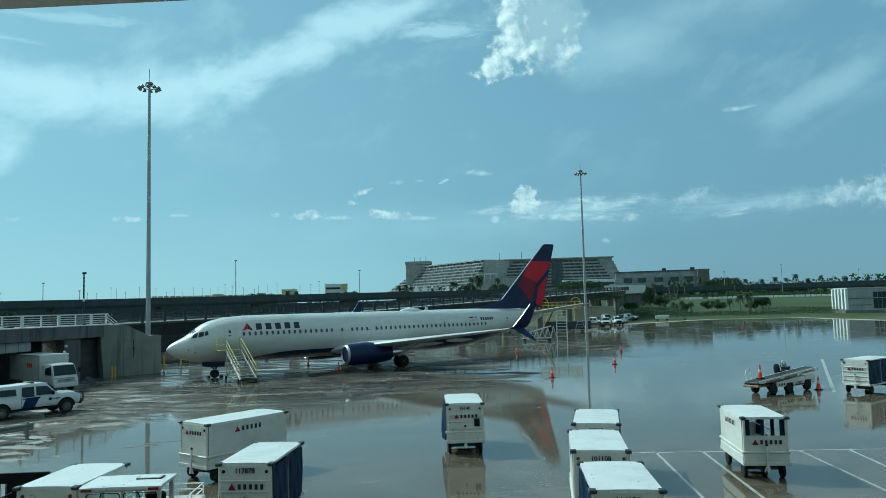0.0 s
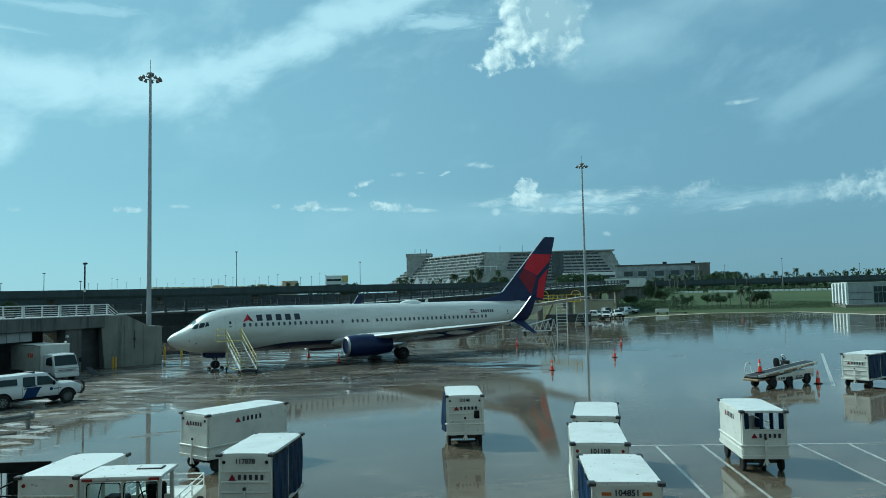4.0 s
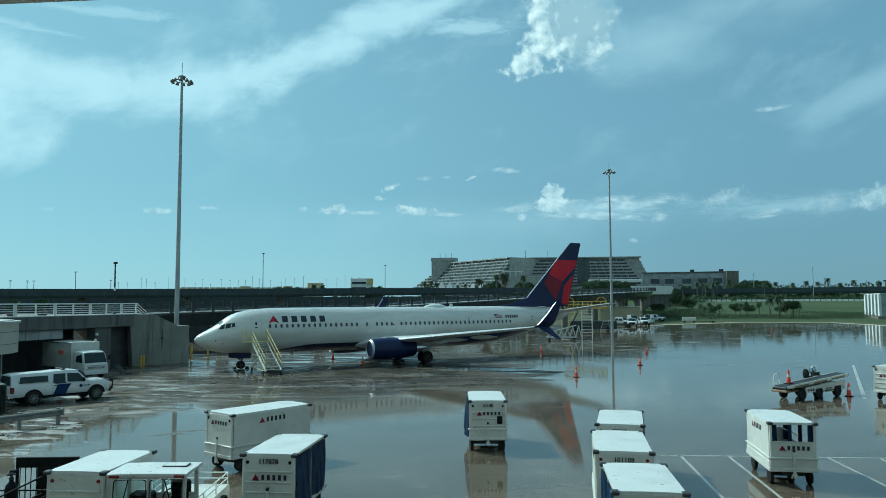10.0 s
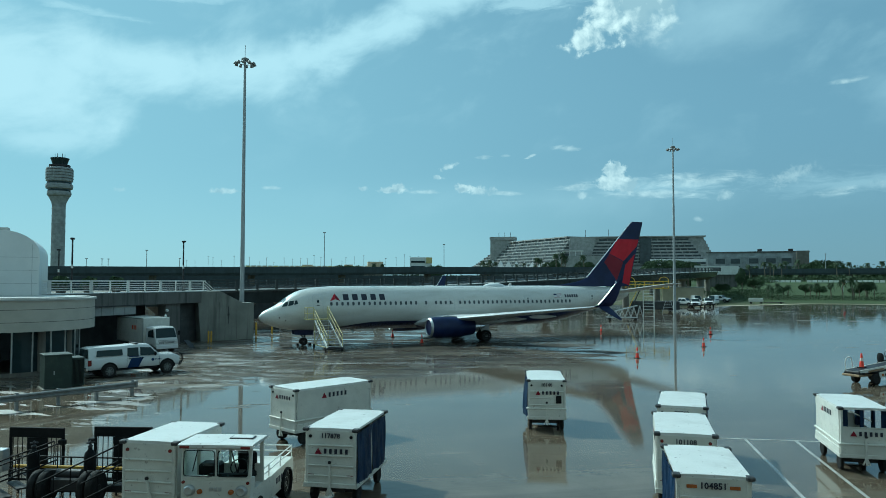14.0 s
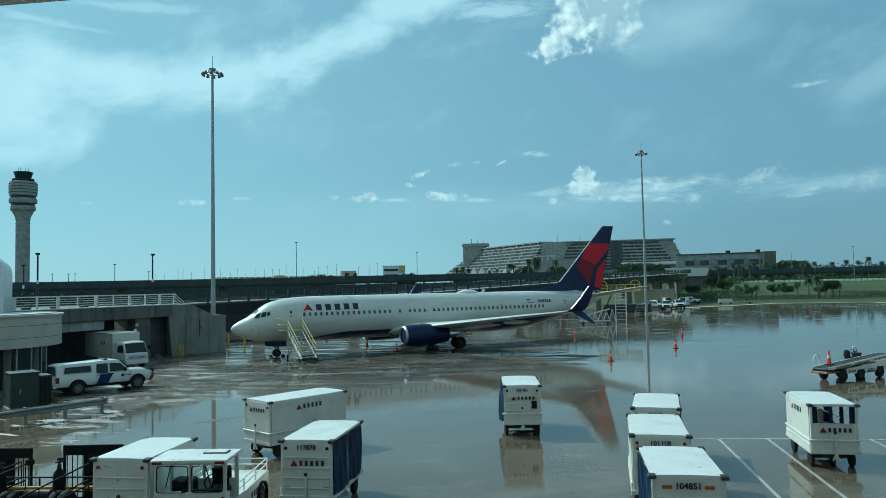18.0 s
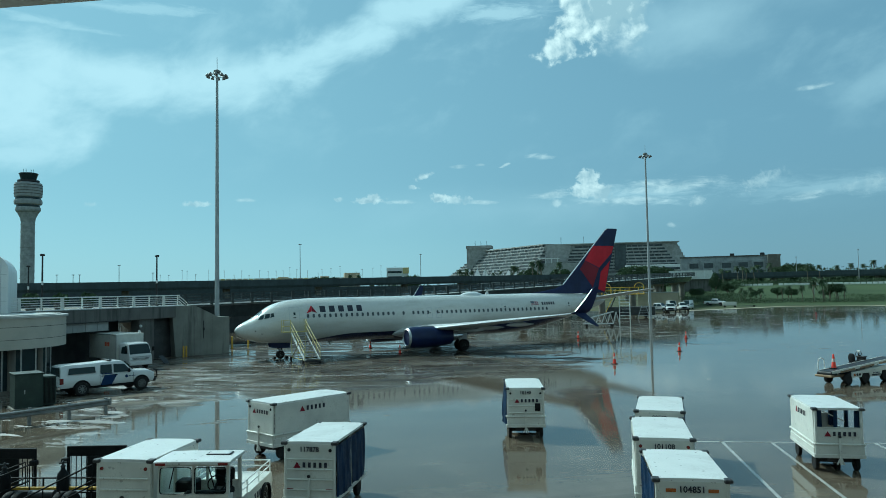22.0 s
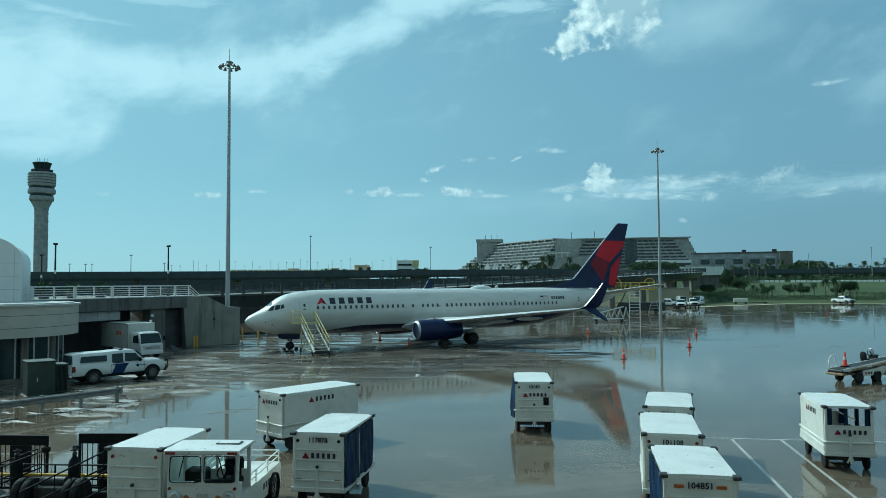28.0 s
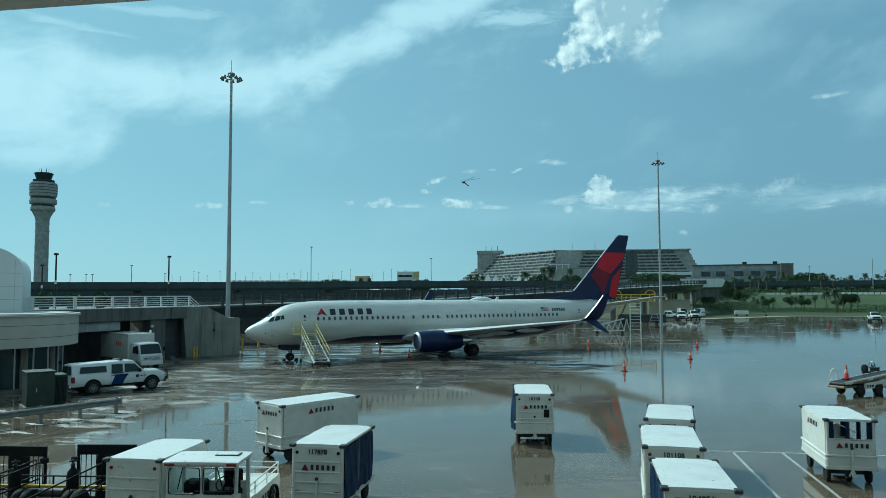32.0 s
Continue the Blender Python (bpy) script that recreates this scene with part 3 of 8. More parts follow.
def box(bm, c, s, rot=None, bevel=0.0):
    """A box of size s about c, turned by rot (a matrix), with bevelled edges."""
    r = bmesh.ops.create_cube(bm, size=1.0)
    vs = r["verts"]
    bmesh.ops.scale(bm, vec=s, verts=vs)
    if bevel:
        es = list({e for v in vs for e in v.link_edges})
        out = bmesh.ops.bevel(bm, geom=es, offset=bevel, segments=1, affect="EDGES", profile=0.7)
        vs = list({v for f in out["faces"] for v in f.verts} | {v for v in vs if v.is_valid})
    mt = Matrix.Translation(c)
    if rot is not None:
        mt = mt @ rot.to_4x4()
    bmesh.ops.transform(bm, matrix=mt, verts=[v for v in vs if v.is_valid])
    return bm


def rod(bm, a, b, r, n=8, r2=None, caps=True):
    """A round bar from a to b."""
    a, b = Vector(a), Vector(b)
    q = (b - a).to_track_quat("Z", "Y").to_matrix()
    r2 = r if r2 is None else r2
    rings = []
    for p, rr in ((a, r), (b, r2)):
        rings.append([bm.verts.new(p + q @ Vector((rr * math.cos(2 * math.pi * i / n), rr * math.sin(2 * math.pi * i / n), 0))) for i in range(n)])
    for i in range(n):
        j = (i + 1) % n
        bm.faces.new((rings[0][i], rings[0][j], rings[1][j], rings[1][i]))
    if caps:
        bm.faces.new(rings[0][::-1])
        bm.faces.new(rings[1])
    return bm


def bar(bm, a, b, w, h, up=(0, 0, 1)):
    """A square bar from a to b, w across and h upright."""
    a, b = Vector(a), Vector(b)
    z = (b - a).normalized()
    x = z.cross(Vector(up))
    x = x.normalized() if x.length > 1e-4 else Vector((1, 0, 0))
    y = x.cross(z).normalized()
    rings = [[bm.verts.new(p + x * (sx * w / 2) + y * (sy * h / 2)) for sx, sy in ((-1, -1), (1, -1), (1, 1), (-1, 1))] for p in (a, b)]
    for i in range(4):
        j = (i + 1) % 4
        bm.faces.new((rings[0][i], rings[0][j], rings[1][j], rings[1][i]))
    bm.faces.new(rings[0][::-1])
    bm.faces.new(rings[1])
    return bm


def loft(bm, rings, closed=True, caps=True):
    """Skins a list of rings of points."""
    vs = [[bm.verts.new(p) for p in r] for r in rings]
    k = len(vs[0])
    for a, b in zip(vs, vs[1:]):
        for i in range(k if closed else k - 1):
            j = (i + 1) % k
            bm.faces.new((a[i], a[j], b[j], b[i]))
    if caps and closed:
        bm.faces.new(vs[0][::-1])
        bm.faces.new(vs[-1])
    return bm


def prism(bm, outline, a, b, axis="y"):
    """A flat outline of (u, v) pushed from a to b along an axis."""
    def at(u, v, w):
        return {"x": (w, u, v), "y": (u, w, v), "z": (u, v, w)}[axis]
    return loft(bm, [[at(u, v, a) for u, v in outline], [at(u, v, b) for u, v in outline]])


def lathe(bm, profile, n=20, axis="z", centre=(0, 0, 0)):
    """Turns a profile of (radius, height) about an axis."""
    rings = []
    for r, h in profile:
        ring = []
        for i in range(n):
            c, s = r * math.cos(2 * math.pi * i / n), r * math.sin(2 * math.pi * i / n)
            p = {"z": (c, s, h), "x": (h, c, s), "y": (c, h, s)}[axis]
            ring.append(tuple(p[k] + centre[k] for k in range(3)))
        rings.append(ring)
    return loft(bm, rings)


def B():
    return bmesh.new()


def text_mesh(body, size, name="number"):
    """Raised lettering in Blender's own font, standing in the xz plane and facing -y."""
    cu = bpy.data.curves.new(name, "FONT")
    cu.body, cu.size, cu.extrude, cu.align_x, cu.align_y = body, size, 0.004, "CENTER", "CENTER"
    cu.offset = size * 0.022
    cu.resolution_u = 2
    ob = bpy.data.objects.new(name, cu)
    scene.collection.objects.link(ob)
    me = bpy.data.meshes.new_from_object(ob.evaluated_get(bpy.context.evaluated_depsgraph_get()))
    bpy.data.objects.remove(ob)
    bpy.data.curves.remove(cu)
    me.transform(Matrix.Rotation(radians(90), 4, "X"))
    return me


def triangle_sign(bm, x, z, h, y, thick=0.006):
    prism(bm, [(x - h * 0.62, z - h / 2), (x + h * 0.62, z - h / 2), (x, z + h / 2)], y - thick / 2, y + thick / 2, "y")
    return bm


def wheel(parent, c, r, w, rim="steel", axis="x", label=""):
    """A tyre with a dished rim as two meshes: tyre under the thing, rim under the tyre."""
    prof = [(r * 0.55, -w * 0.42), (r * 0.8, -w * 0.5), (r * 0.96, -w * 0.42), (r, -w * 0.25), (r, w * 0.25), (r * 0.96, w * 0.42), (r * 0.8, w * 0.5), (r * 0.55, w * 0.42)]
    t = part("wheel", lathe(B(), prof, 22, axis), "rubber", parent, label, Matrix.Translation(c), True)
    rp = [(0.001, -w * 0.3), (r * 0.2, -w * 0.44), (r * 0.28, -w * 0.3), (r * 0.5, -w * 0.28), (r * 0.57, -w * 0.45), (r * 0.57, w * 0.45), (r * 0.5, w * 0.28), (r * 0.28, w * 0.3), (r * 0.2, w * 0.44), (0.001, w * 0.3)]
    part("rim", lathe(B(), rp, 18, axis), rim, t, "", None, True)
    return t

# ---- ground and paint ----


def sheet(name, pts, z, material, label, category):
    bm = B()
    bm.faces.new([bm.verts.new((x, y, z)) for x, y in pts])
    return solo(name, bm, material, label, category, kind="structure")


def ground():
    bm = B()
    r = 3500
    bm.faces.new([bm.verts.new(p) for p in ((-r, -r, -0.06), (r, -r, -0.06), (r, r, -0.06), (-r, r, -0.06))])
    solo("ground", bm, "scrub", "flat rough green land that reaches the horizon", "ground", kind="structure")
    # the apron, a slab with its own edge
    bm = B()
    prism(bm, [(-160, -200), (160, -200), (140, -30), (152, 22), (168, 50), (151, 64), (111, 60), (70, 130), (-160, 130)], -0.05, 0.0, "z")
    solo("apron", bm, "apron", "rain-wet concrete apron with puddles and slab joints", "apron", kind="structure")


def stripe(a, b, w, z=0.004):
    a, b = Vector((*a, 0)), Vector((*b, 0))
    d = (b - a).normalized()
    s = Vector((-d.y, d.x, 0)) * w / 2
    bm = B()
    bm.faces.new([bm.verts.new((p.x, p.y, z)) for p in (a - s, b - s, b + s, a + s)])
    solo("painted_line", bm, "line", "worn white line painted on the wet apron", "line", "white stand lines", "structure")


ground()

# ---- the airliner: nose at x = 0, tail towards +x ----

FUS = [(0.0, 2.64, 2.52, 0.05), (0.12, 2.86, 2.3, 0.3), (0.35, 3.06, 2.1, 0.55), (0.7, 3.26, 1.92, 0.79), (1.15, 3.48, 1.74, 1.02), (1.7, 3.78, 1.58, 1.22),
       (2.25, 4.22, 1.47, 1.38), (2.8, 4.62, 1.4, 1.51), (3.6, 4.96, 1.33, 1.67), (4.8, 5.2, 1.29, 1.8), (6.5, 5.31, 1.28, 1.88), (9.0, 5.33, 1.28, 1.88),
       (14.0, 5.33, 1.28, 1.88), (20.0, 5.33, 1.28, 1.88), (26.0, 5.33, 1.28, 1.88), (28.5, 5.33, 1.32, 1.88), (30.5, 5.33, 1.52, 1.84), (32.5, 5.32, 1.9, 1.72),
       (34.5, 5.29, 2.36, 1.5), (36.5, 5.24, 2.86, 1.2), (38.3, 5.14, 3.3, 0.88), (39.6, 5.02, 3.68, 0.58), (40.4, 4.88, 4.0, 0.36), (40.7, 4.74, 4.2, 0.24)]


def fus_at(x):
    for a, b in zip(FUS, FUS[1:]):
        if a[0] <= x <= b[0]:
            k = (x - a[0]) / (b[0] - a[0])
            return tuple(p + (q - p) * k for p, q in zip(a, b))[1:]
    return FUS[-1][1:]


def fus_side(x, z):
    """Half width of the fuselage at x and height z."""
    t, b, w = fus_at(x)
    k = (z - (t + b) / 2) / ((t - b) / 2)
    return w * math.sqrt(max(0.0, 1 - k * k))


def on_skin(x, z, out=0.004, side=-1):
    """A pose on the skin: local x along the fuselage, local z up the skin, local -y outward."""
    y = fus_side(x, z)
    y1, y0 = fus_side(x, z + 0.1), fus_side(x, z - 0.1)
    lean = math.atan2(y0 - y1, 0.2)
    ya, yb = fus_side(x + 0.15, z), fus_side(x - 0.15, z)
    turn = math.atan2(ya - yb, 0.3)
    return Matrix.Translation((x, side * (y + out), z)) @ Matrix.Rotation(-turn, 4, "Z") @ Matrix.Rotation(-lean, 4, "X") if side < 0 else \
        Matrix.Translation((x, y + out, z)) @ Matrix.Rotation(turn, 4, "Z") @ Matrix.Rotation(lean, 4, "X")


def skin_patch(bm, x0, x1, z0, z1, out=0.005, nx=4, nz=4, outline=None):
    """A patch that follows the port skin."""
    g = [[bm.verts.new((x0 + (x1 - x0) * i / nx, -(fus_side(x0 + (x1 - x0) * i / nx, z0 + (z1 - z0) * j / nz) + out), z0 + (z1 - z0) * j / nz)) for j in range(nz + 1)] for i in range(nx + 1)]
    for i in range(nx):
        for j in range(nz):
            bm.faces.new((g[i][j], g[i + 1][j], g[i + 1][j + 1], g[i][j + 1]))
    return bm


def skin_shape(bm, pts, out=0.006, k=5):
    """A flat-sided shape with four corners laid on the port skin."""
    def at(u, v):
        a = Vector(pts[0]).lerp(Vector(pts[1]), u)
        b = Vector(pts[3]).lerp(Vector(pts[2]), u)
        p = a.lerp(b, v)
        return (p.x, -(fus_side(p.x, p.y) + out), p.y)
    g = [[bm.verts.new(at(i / k, j / k)) for j in range(k + 1)] for i in range(k + 1)]
    for i in range(k):
        for j in range(k):
            bm.faces.new((g[i][j], g[i + 1][j], g[i + 1][j + 1], g[i][j + 1]))
    return bm


def aerofoil(x, y, z, chord, thick, n=9):
    """Closed section ring with its leading edge at x."""
    up, lo = [], []
    for i in range(n + 1):
        k = i / n
        s = k * k
        t = thick * chord * 5 * (0.2969 * math.sqrt(s) - 0.126 * s - 0.3516 * s * s + 0.2843 * s ** 3 - 0.1015 * s ** 4)
        up.append((x + s * chord, y, z + t * 1.15))
        lo.append((x + s * chord, y, z - t * 0.85))
    return up + lo[-2:0:-1]


def airliner():
    ob = thing("airliner", pose(0, 0, 0), "white narrow-body airliner with navy belly and red-and-navy fin", "airplane")
    rings = []
    xs = []
    for a, b in zip(FUS, FUS[1:]):
        k = max(2, int((b[0] - a[0]) / 0.6)) if a[0] > 3 else 3
        xs += [a[0] + (b[0] - a[0]) * i / k for i in range(k)]
    xs.append(FUS[-1][0])

    def smooth_at(x):
        h = 0.25 if 1 < x < 39 else 0.06
        return [sum(fus_at(min(40.7, max(0, x + d)))[i] for d in (-h, 0, h)) / 3 for i in range(3)]
    for x in xs:
        t, b, w = smooth_at(x)
        c, hh = (t + b) / 2, (t - b) / 2
        rings.append([(x, w * math.cos(2 * math.pi * i / 56), c + hh * math.sin(2 * math.pi * i / 56)) for i in range(56)])
    part("fuselage", loft(B(), rings), "skin", ob, "", None, True)
    # belly fairing
    rings = []
    for i in range(15):
        k = i / 14
        e = math.sin(math.pi * k) ** 0.5
        x = 13.2 + 11.6 * k
        rings.append([(x, 1.96 * max(e, 0.05) * math.cos(math.pi * j / 12 + math.pi), 1.95 + (1.0 * max(e, 0.05)) * math.sin(math.pi * j / 12 + math.pi)) for j in range(13)])
    part("belly_fairing", loft(B(), rings), "navy", ob, "navy wing-root belly fairing", None, True)
    # wings with split winglets
    for s in (-1, 1):
        st = [(14.3, -1.2, 1.84, 8.6, 0.13), (15.2, -1.9, 1.98, 7.8, 0.13), (17.25, -5.9, 2.46, 4.7, 0.115), (20.3, -11.8, 3.13, 3.1, 0.105), (22.9, -16.7, 3.66, 1.75, 0.10), (23.25, -17.15, 3.74, 1.6, 0.10)]
        aft, lift = (1.2, 0.5) if s > 0 else (0.0, 0.0)
        st = [(x + aft * abs(y) / 17.15, y, z + lift * abs(y) / 17.15, c, t) for x, y, z, c, t in st]
        w = part("wing", loft(B(), [aerofoil(x, s * abs(y), z, c, t) for x, y, z, c, t in st]), "wing", ob, "pale grey swept wing", None, True)
        le = B()
        for (x, y, z, c, t), (x2, y2, z2, c2, t2) in zip(st[1:], st[2:]):
            rod(le, (x + 0.03, s * abs(y), z), (x2 + 0.03, s * abs(y2), z2), 0.045, 8)
        part("leading_edge", le, "bare", w, "polished metal leading edge", None, True)
        rings = []
        for k, (x, y, z, c) in enumerate([(23.25, 17.15, 3.74, 1.6), (23.45, 17.4, 3.88, 1.5), (23.75, 17.55, 4.15, 1.35), (24.3, 17.68, 4.8, 1.05), (24.95, 17.86, 5.72, 0.62), (25.15, 17.9, 5.9, 0.42)]):
            a = min(1.0, k / 2) * radians(82)
            ring = []
            for px, py, pz in aerofoil(0, 0, 0, c, 0.09):
                ring.append((x + aft + px, s * (y + math.sin(a) * pz * 1.0), z + lift + math.cos(a) * pz))
            rings.append(ring)
        wl = part("winglet", loft(B(), rings), "navy", w, "navy upswept winglet", None, True)
        rings = []
        for k, (x, y, z, c) in enumerate([(23.5, 17.3, 3.76, 1.15), (23.9, 17.6, 3.44, 0.95), (24.6, 17.95, 2.97, 0.6), (25.1, 18.1, 2.7, 0.25)]):
            rings.append([(x + aft + px, s * (y + pz), z + lift + pz * 0.6) for px, py, pz in aerofoil(0, 0, 0, c, 0.09)])
        part("scimitar", loft(B(), rings), "navy", w, "navy downward winglet blade", None, True)
        edge = B()
        rod(edge, (23.5 + aft, s * 17.4, 3.88 + lift), (24.28 + aft, s * 17.68, 4.8 + lift), 0.035)
        rod(edge, (24.28 + aft, s * 17.68, 4.8 + lift), (24.95 + aft, s * 17.87, 5.72 + lift), 0.03)
        part("winglet_edge", edge, "bare", w, "polished metal winglet edge", None, True)
        # flap-track fairings
        for y, x in ((4.6, 21.0), (8.3, 20.9), (11.6, 21.9)):
            z = 1.75 + (y - 1.9) * 0.11 - 0.28
            part("flap_fairing", lathe(B(), [(0.02, -1.3), (0.14, -0.9), (0.2, -0.2), (0.17, 0.6), (0.03, 1.5)], 10, "x", (x, s * y, z + 0.2)), "wing", w, "", None, True)
        # engine
        e = part("engine_cowl", lathe(B(), [(0.72, 0.02), (0.8, -0.02), (0.86, 0.12), (0.94, 0.6), (0.97, 1.4), (0.94, 2.6), (0.86, 3.6), (0.74, 4.4), (0.7, 4.39), (0.68, 3.4), (0.68, 0.8)], 32, "x", (14.25, s * 4.83, 1.6)), "navy", ob, "glossy navy engine cowling", None, True)
        part("intake_lip", lathe(B(), [(0.68, 0.14), (0.68, 0.02), (0.74, -0.06), (0.8, -0.03), (0.875, 0.12), (0.86, 0.14)], 32, "x", (14.24, s * 4.83, 1.6)), "steel", e, "polished metal intake lip", None, True)
        part("fan", lathe(B(), [(0.68, 0.7), (0.3, 0.62), (0.22, 0.45), (0.02, 0.2)], 24, "x", (14.25, s * 4.83, 1.6)), "steel_dark", e, "dark fan with spinner", None, True)
        part("exhaust", lathe(B(), [(0.66, 4.0), (0.5, 4.7), (0.4, 5.2), (0.3, 5.15), (0.14, 5.7), (0.02, 5.8)], 24, "x", (14.25, s * 4.83, 1.62)), "bare", e, "bare metal exhaust nozzle", None, True)
        part("pylon", prism(B(), [(14.9, 2.45), (16.0, 2.66), (18.2, 2.45), (19.6, 2.0), (18.4, 1.7), (16.0, 1.8)], s * 4.83 - 0.14, s * 4.83 + 0.14, "y"), "wing", ob, "")
        # tailplane
        st = [(36.0, 0.55, 4.55, 3.9, 0.09), (36.9, 1.2, 4.62, 3.4, 0.09), (40.2, 7.0, 5.55, 1.35, 0.09), (40.4, 7.17, 5.58, 1.15, 0.08)]
        part("tailplane", loft(B(), [aerofoil(x + 0.3, s * y, z, c, t) for x, y, z, c, t in st]), "wing", ob, "pale grey tailplane", None, True)
        # main gear
        g = part("main_gear", rod(B(), (20.95, s * 2.86, 2.0), (20.95, s * 2.86, 0.55), 0.11, 12), "steel", ob, "main landing gear strut", None, True)
        br = B()
        rod(br, (20.95, s * 2.86, 0.95), (20.95, s * 1.4, 1.75), 0.06, 8)
        rod(br, (20.95, s * 2.5, 0.55), (20.95, s * 3.22, 0.55), 0.08, 8)
        part("gear_brace", br, "steel", g)
        part("gear_door", prism(B(), [(20.4, 1.9), (21.5, 1.9), (21.4, 0.95), (20.6, 0.95)], s * 3.02 - 0.02, s * 3.02 + 0.02, "y"), "wing", g)
        for y in (2.45, 3.27):
            wheel(ob, (20.95, s * y, 0.56), 0.56, 0.4, "steel", "y", "main landing wheel")
    # fin with its dorsal fillet
    def fin_half(z):
        return 0.24 - 0.018 * (z - 5.0)
    st = [(30.2, 5.24, 10.7), (32.4, 5.5, 8.6), (34.2, 5.8, 6.9), (35.2, 6.2, 6.0), (36.5, 7.5, 5.07), (41.2, 12.3, 1.73), (41.5, 12.5, 1.45)]
    rings = []
    for x, z, c in st:
        h = fin_half(z)
        rings.append([(x, 0, z), (x + 0.07 * c, -h * 0.6, z), (x + 0.22 * c, -h, z), (x + 0.66 * c, -h, z), (x + c, -0.02, z), (x + c, 0.02, z), (x + 0.66 * c, h, z), (x + 0.22 * c, h, z), (x + 0.07 * c, h * 0.6, z)])
    fin = part("fin", loft(B(), rings), "navy", ob, "tall navy tail fin", None, True)
    fe = B()
    for (x, z, c), (x2, z2, c2) in zip(st[3:], st[4:]):
        rod(fe, (x, 0, z), (x2, 0, z2), 0.06, 8)
    part("fin_edge", fe, "bare", fin, "polished metal leading edge", None, True)

    def fin_span(z):
        for a, b in zip(st, st[1:]):
            if a[1] <= z <= b[1]:
                k = (z - a[1]) / (b[1] - a[1])
                return a[0] + (b[0] - a[0]) * k, a[2] + (b[2] - a[2]) * k
        return st[-1][0], st[-1][2]

    def fin_y(x, z, out):
        x0, c = fin_span(z)
        h, k = fin_half(z), (x - x0) / c
        if k < 0.07:
            y = h * 0.6 * k / 0.07
        elif k < 0.22:
            y = h * (0.6 + 0.4 * (k - 0.07) / 0.15)
        elif k < 0.66:
            y = h
        else:
            y = h + (0.02 - h) * (k - 0.66) / 0.34
        return -(y + out)

    def fin_shape(name, pts, material, label, out):
        bm = B()
        k = 10

        def at(u, v):
            a = Vector(pts[0]).lerp(Vector(pts[1]), u)
            p = a.lerp(Vector(pts[3]).lerp(Vector(pts[2]), u), v)
            return (p.x, fin_y(p.x, p.y, out), p.y)
        g = [[bm.verts.new(at(i / k, j / k)) for j in range(k + 1)] for i in range(k + 1)]
        for i in range(k):
            for j in range(k):
                bm.faces.new((g[i][j], g[i + 1][j], g[i + 1][j + 1], g[i][j + 1]))
        part(name, bm, material, fin, label)
    for n, pts, mt, lb in FIN_PAINT:
        fin_shape(n, pts, mt, lb, 0.012 if mt == "red" else 0.016)
    # antenna dome on the crown
    rings = []
    for i in range(11):
        k = i / 10
        e = max(0.04, math.sin(math.pi * k) ** 0.6)
        rings.append([(22.3 + 2.8 * k, 0.55 * e * math.cos(math.pi * j / 8), 5.22 + 0.4 * e * math.sin(math.pi * j / 8)) for j in range(9)])
    part("antenna_dome", loft(B(), rings), "panel_white", ob, "white satellite antenna dome", None, True)
    part("blade_antenna", prism(B(), [(25.3, 5.3), (25.75, 5.3), (25.7, 5.62), (25.5, 5.62)], -0.02, 0.02, "y"), "panel_white", ob)
    part("blade_antenna", prism(B(), [(8.4, 1.32), (8.8, 1.32), (8.75, 1.0), (8.6, 1.0)], -0.02, 0.02, "y"), "panel_white", ob)
    # cabin windows
    wm = None
    for side in (-1, 1):
        for i in range(WINDOW_COUNT):
            x = WINDOW_FIRST + (WINDOW_LAST - WINDOW_FIRST) * i / (WINDOW_COUNT - 1)
            if any(abs(x - k) < 0.26 for k in WINDOW_GAPS):
                continue
            if wm is None:
                bm = B()
                ring = []
                for a, b2, y in ((0.15, 0.21, 0.0), (0.12, 0.18, -0.012), (0.11, 0.17, 0.0)):
                    ring.append([(a * math.copysign(abs(math.cos(q)) ** 0.6, math.cos(q)), y, b2 * math.copysign(abs(math.sin(q)) ** 0.6, math.sin(q))) for q in [2 * math.pi * j / 12 for j in range(12)]])
                vs = [[bm.verts.new(p) for p in r] for r in ring]
                for a, b2 in zip(vs, vs[1:]):
                    for j in range(12):
                        bm.faces.new((a[j], a[(j + 1) % 12], b2[(j + 1) % 12], b2[j]))
                f = bm.faces.new(vs[-1])
                f.material_index = 1
                wm = mesh_from(bm, "window", ["wing", "cabin_pane"])
            m = on_skin(x, WINDOW_Z, 0.004, side)
            part("window", wm, None, ob, "", m if side < 0 else m @ Matrix.Rotation(math.pi, 4, "Z"))
    # doors as outlined panels
    for nm, x0, x1, z0, z1 in DOORS:
        d = B()
        for a, b2, c, e in ((x0, x1, z0 - 0.02, z0 + 0.02), (x0, x1, z1 - 0.02, z1 + 0.02), (x0 - 0.02, x0 + 0.02, z0, z1), (x1 - 0.02, x1 + 0.02, z0, z1)):
            skin_patch(d, a, b2, c, e, 0.006, 2, 8)
        dd = part(nm, d, "steel", ob, "outlined cabin door")
        part("door_handle", skin_patch(B(), (x0 + x1) / 2 - 0.12, (x0 + x1) / 2 + 0.12, (z0 + z1) / 2 - 0.05, (z0 + z1) / 2 + 0.03, 0.01, 1, 1), "steel_dark", dd)
        if nm != "overwing_exit":
            part("door_window", skin_patch(B(), (x0 + x1) / 2 - 0.09, (x0 + x1) / 2 + 0.09, z0 + (z1 - z0) * 0.62, z0 + (z1 - z0) * 0.75, 0.01, 1, 2), "glass", dd)
    # airline sign: a triangle and five plain bars
    sg = part("sign_triangle", skin_shape(B(), SIGN_TRI_L), "red", ob, "red triangular sign")
    part("sign_facet", skin_shape(B(), SIGN_TRI_R), "dark_red", sg, "dark red triangle facet")
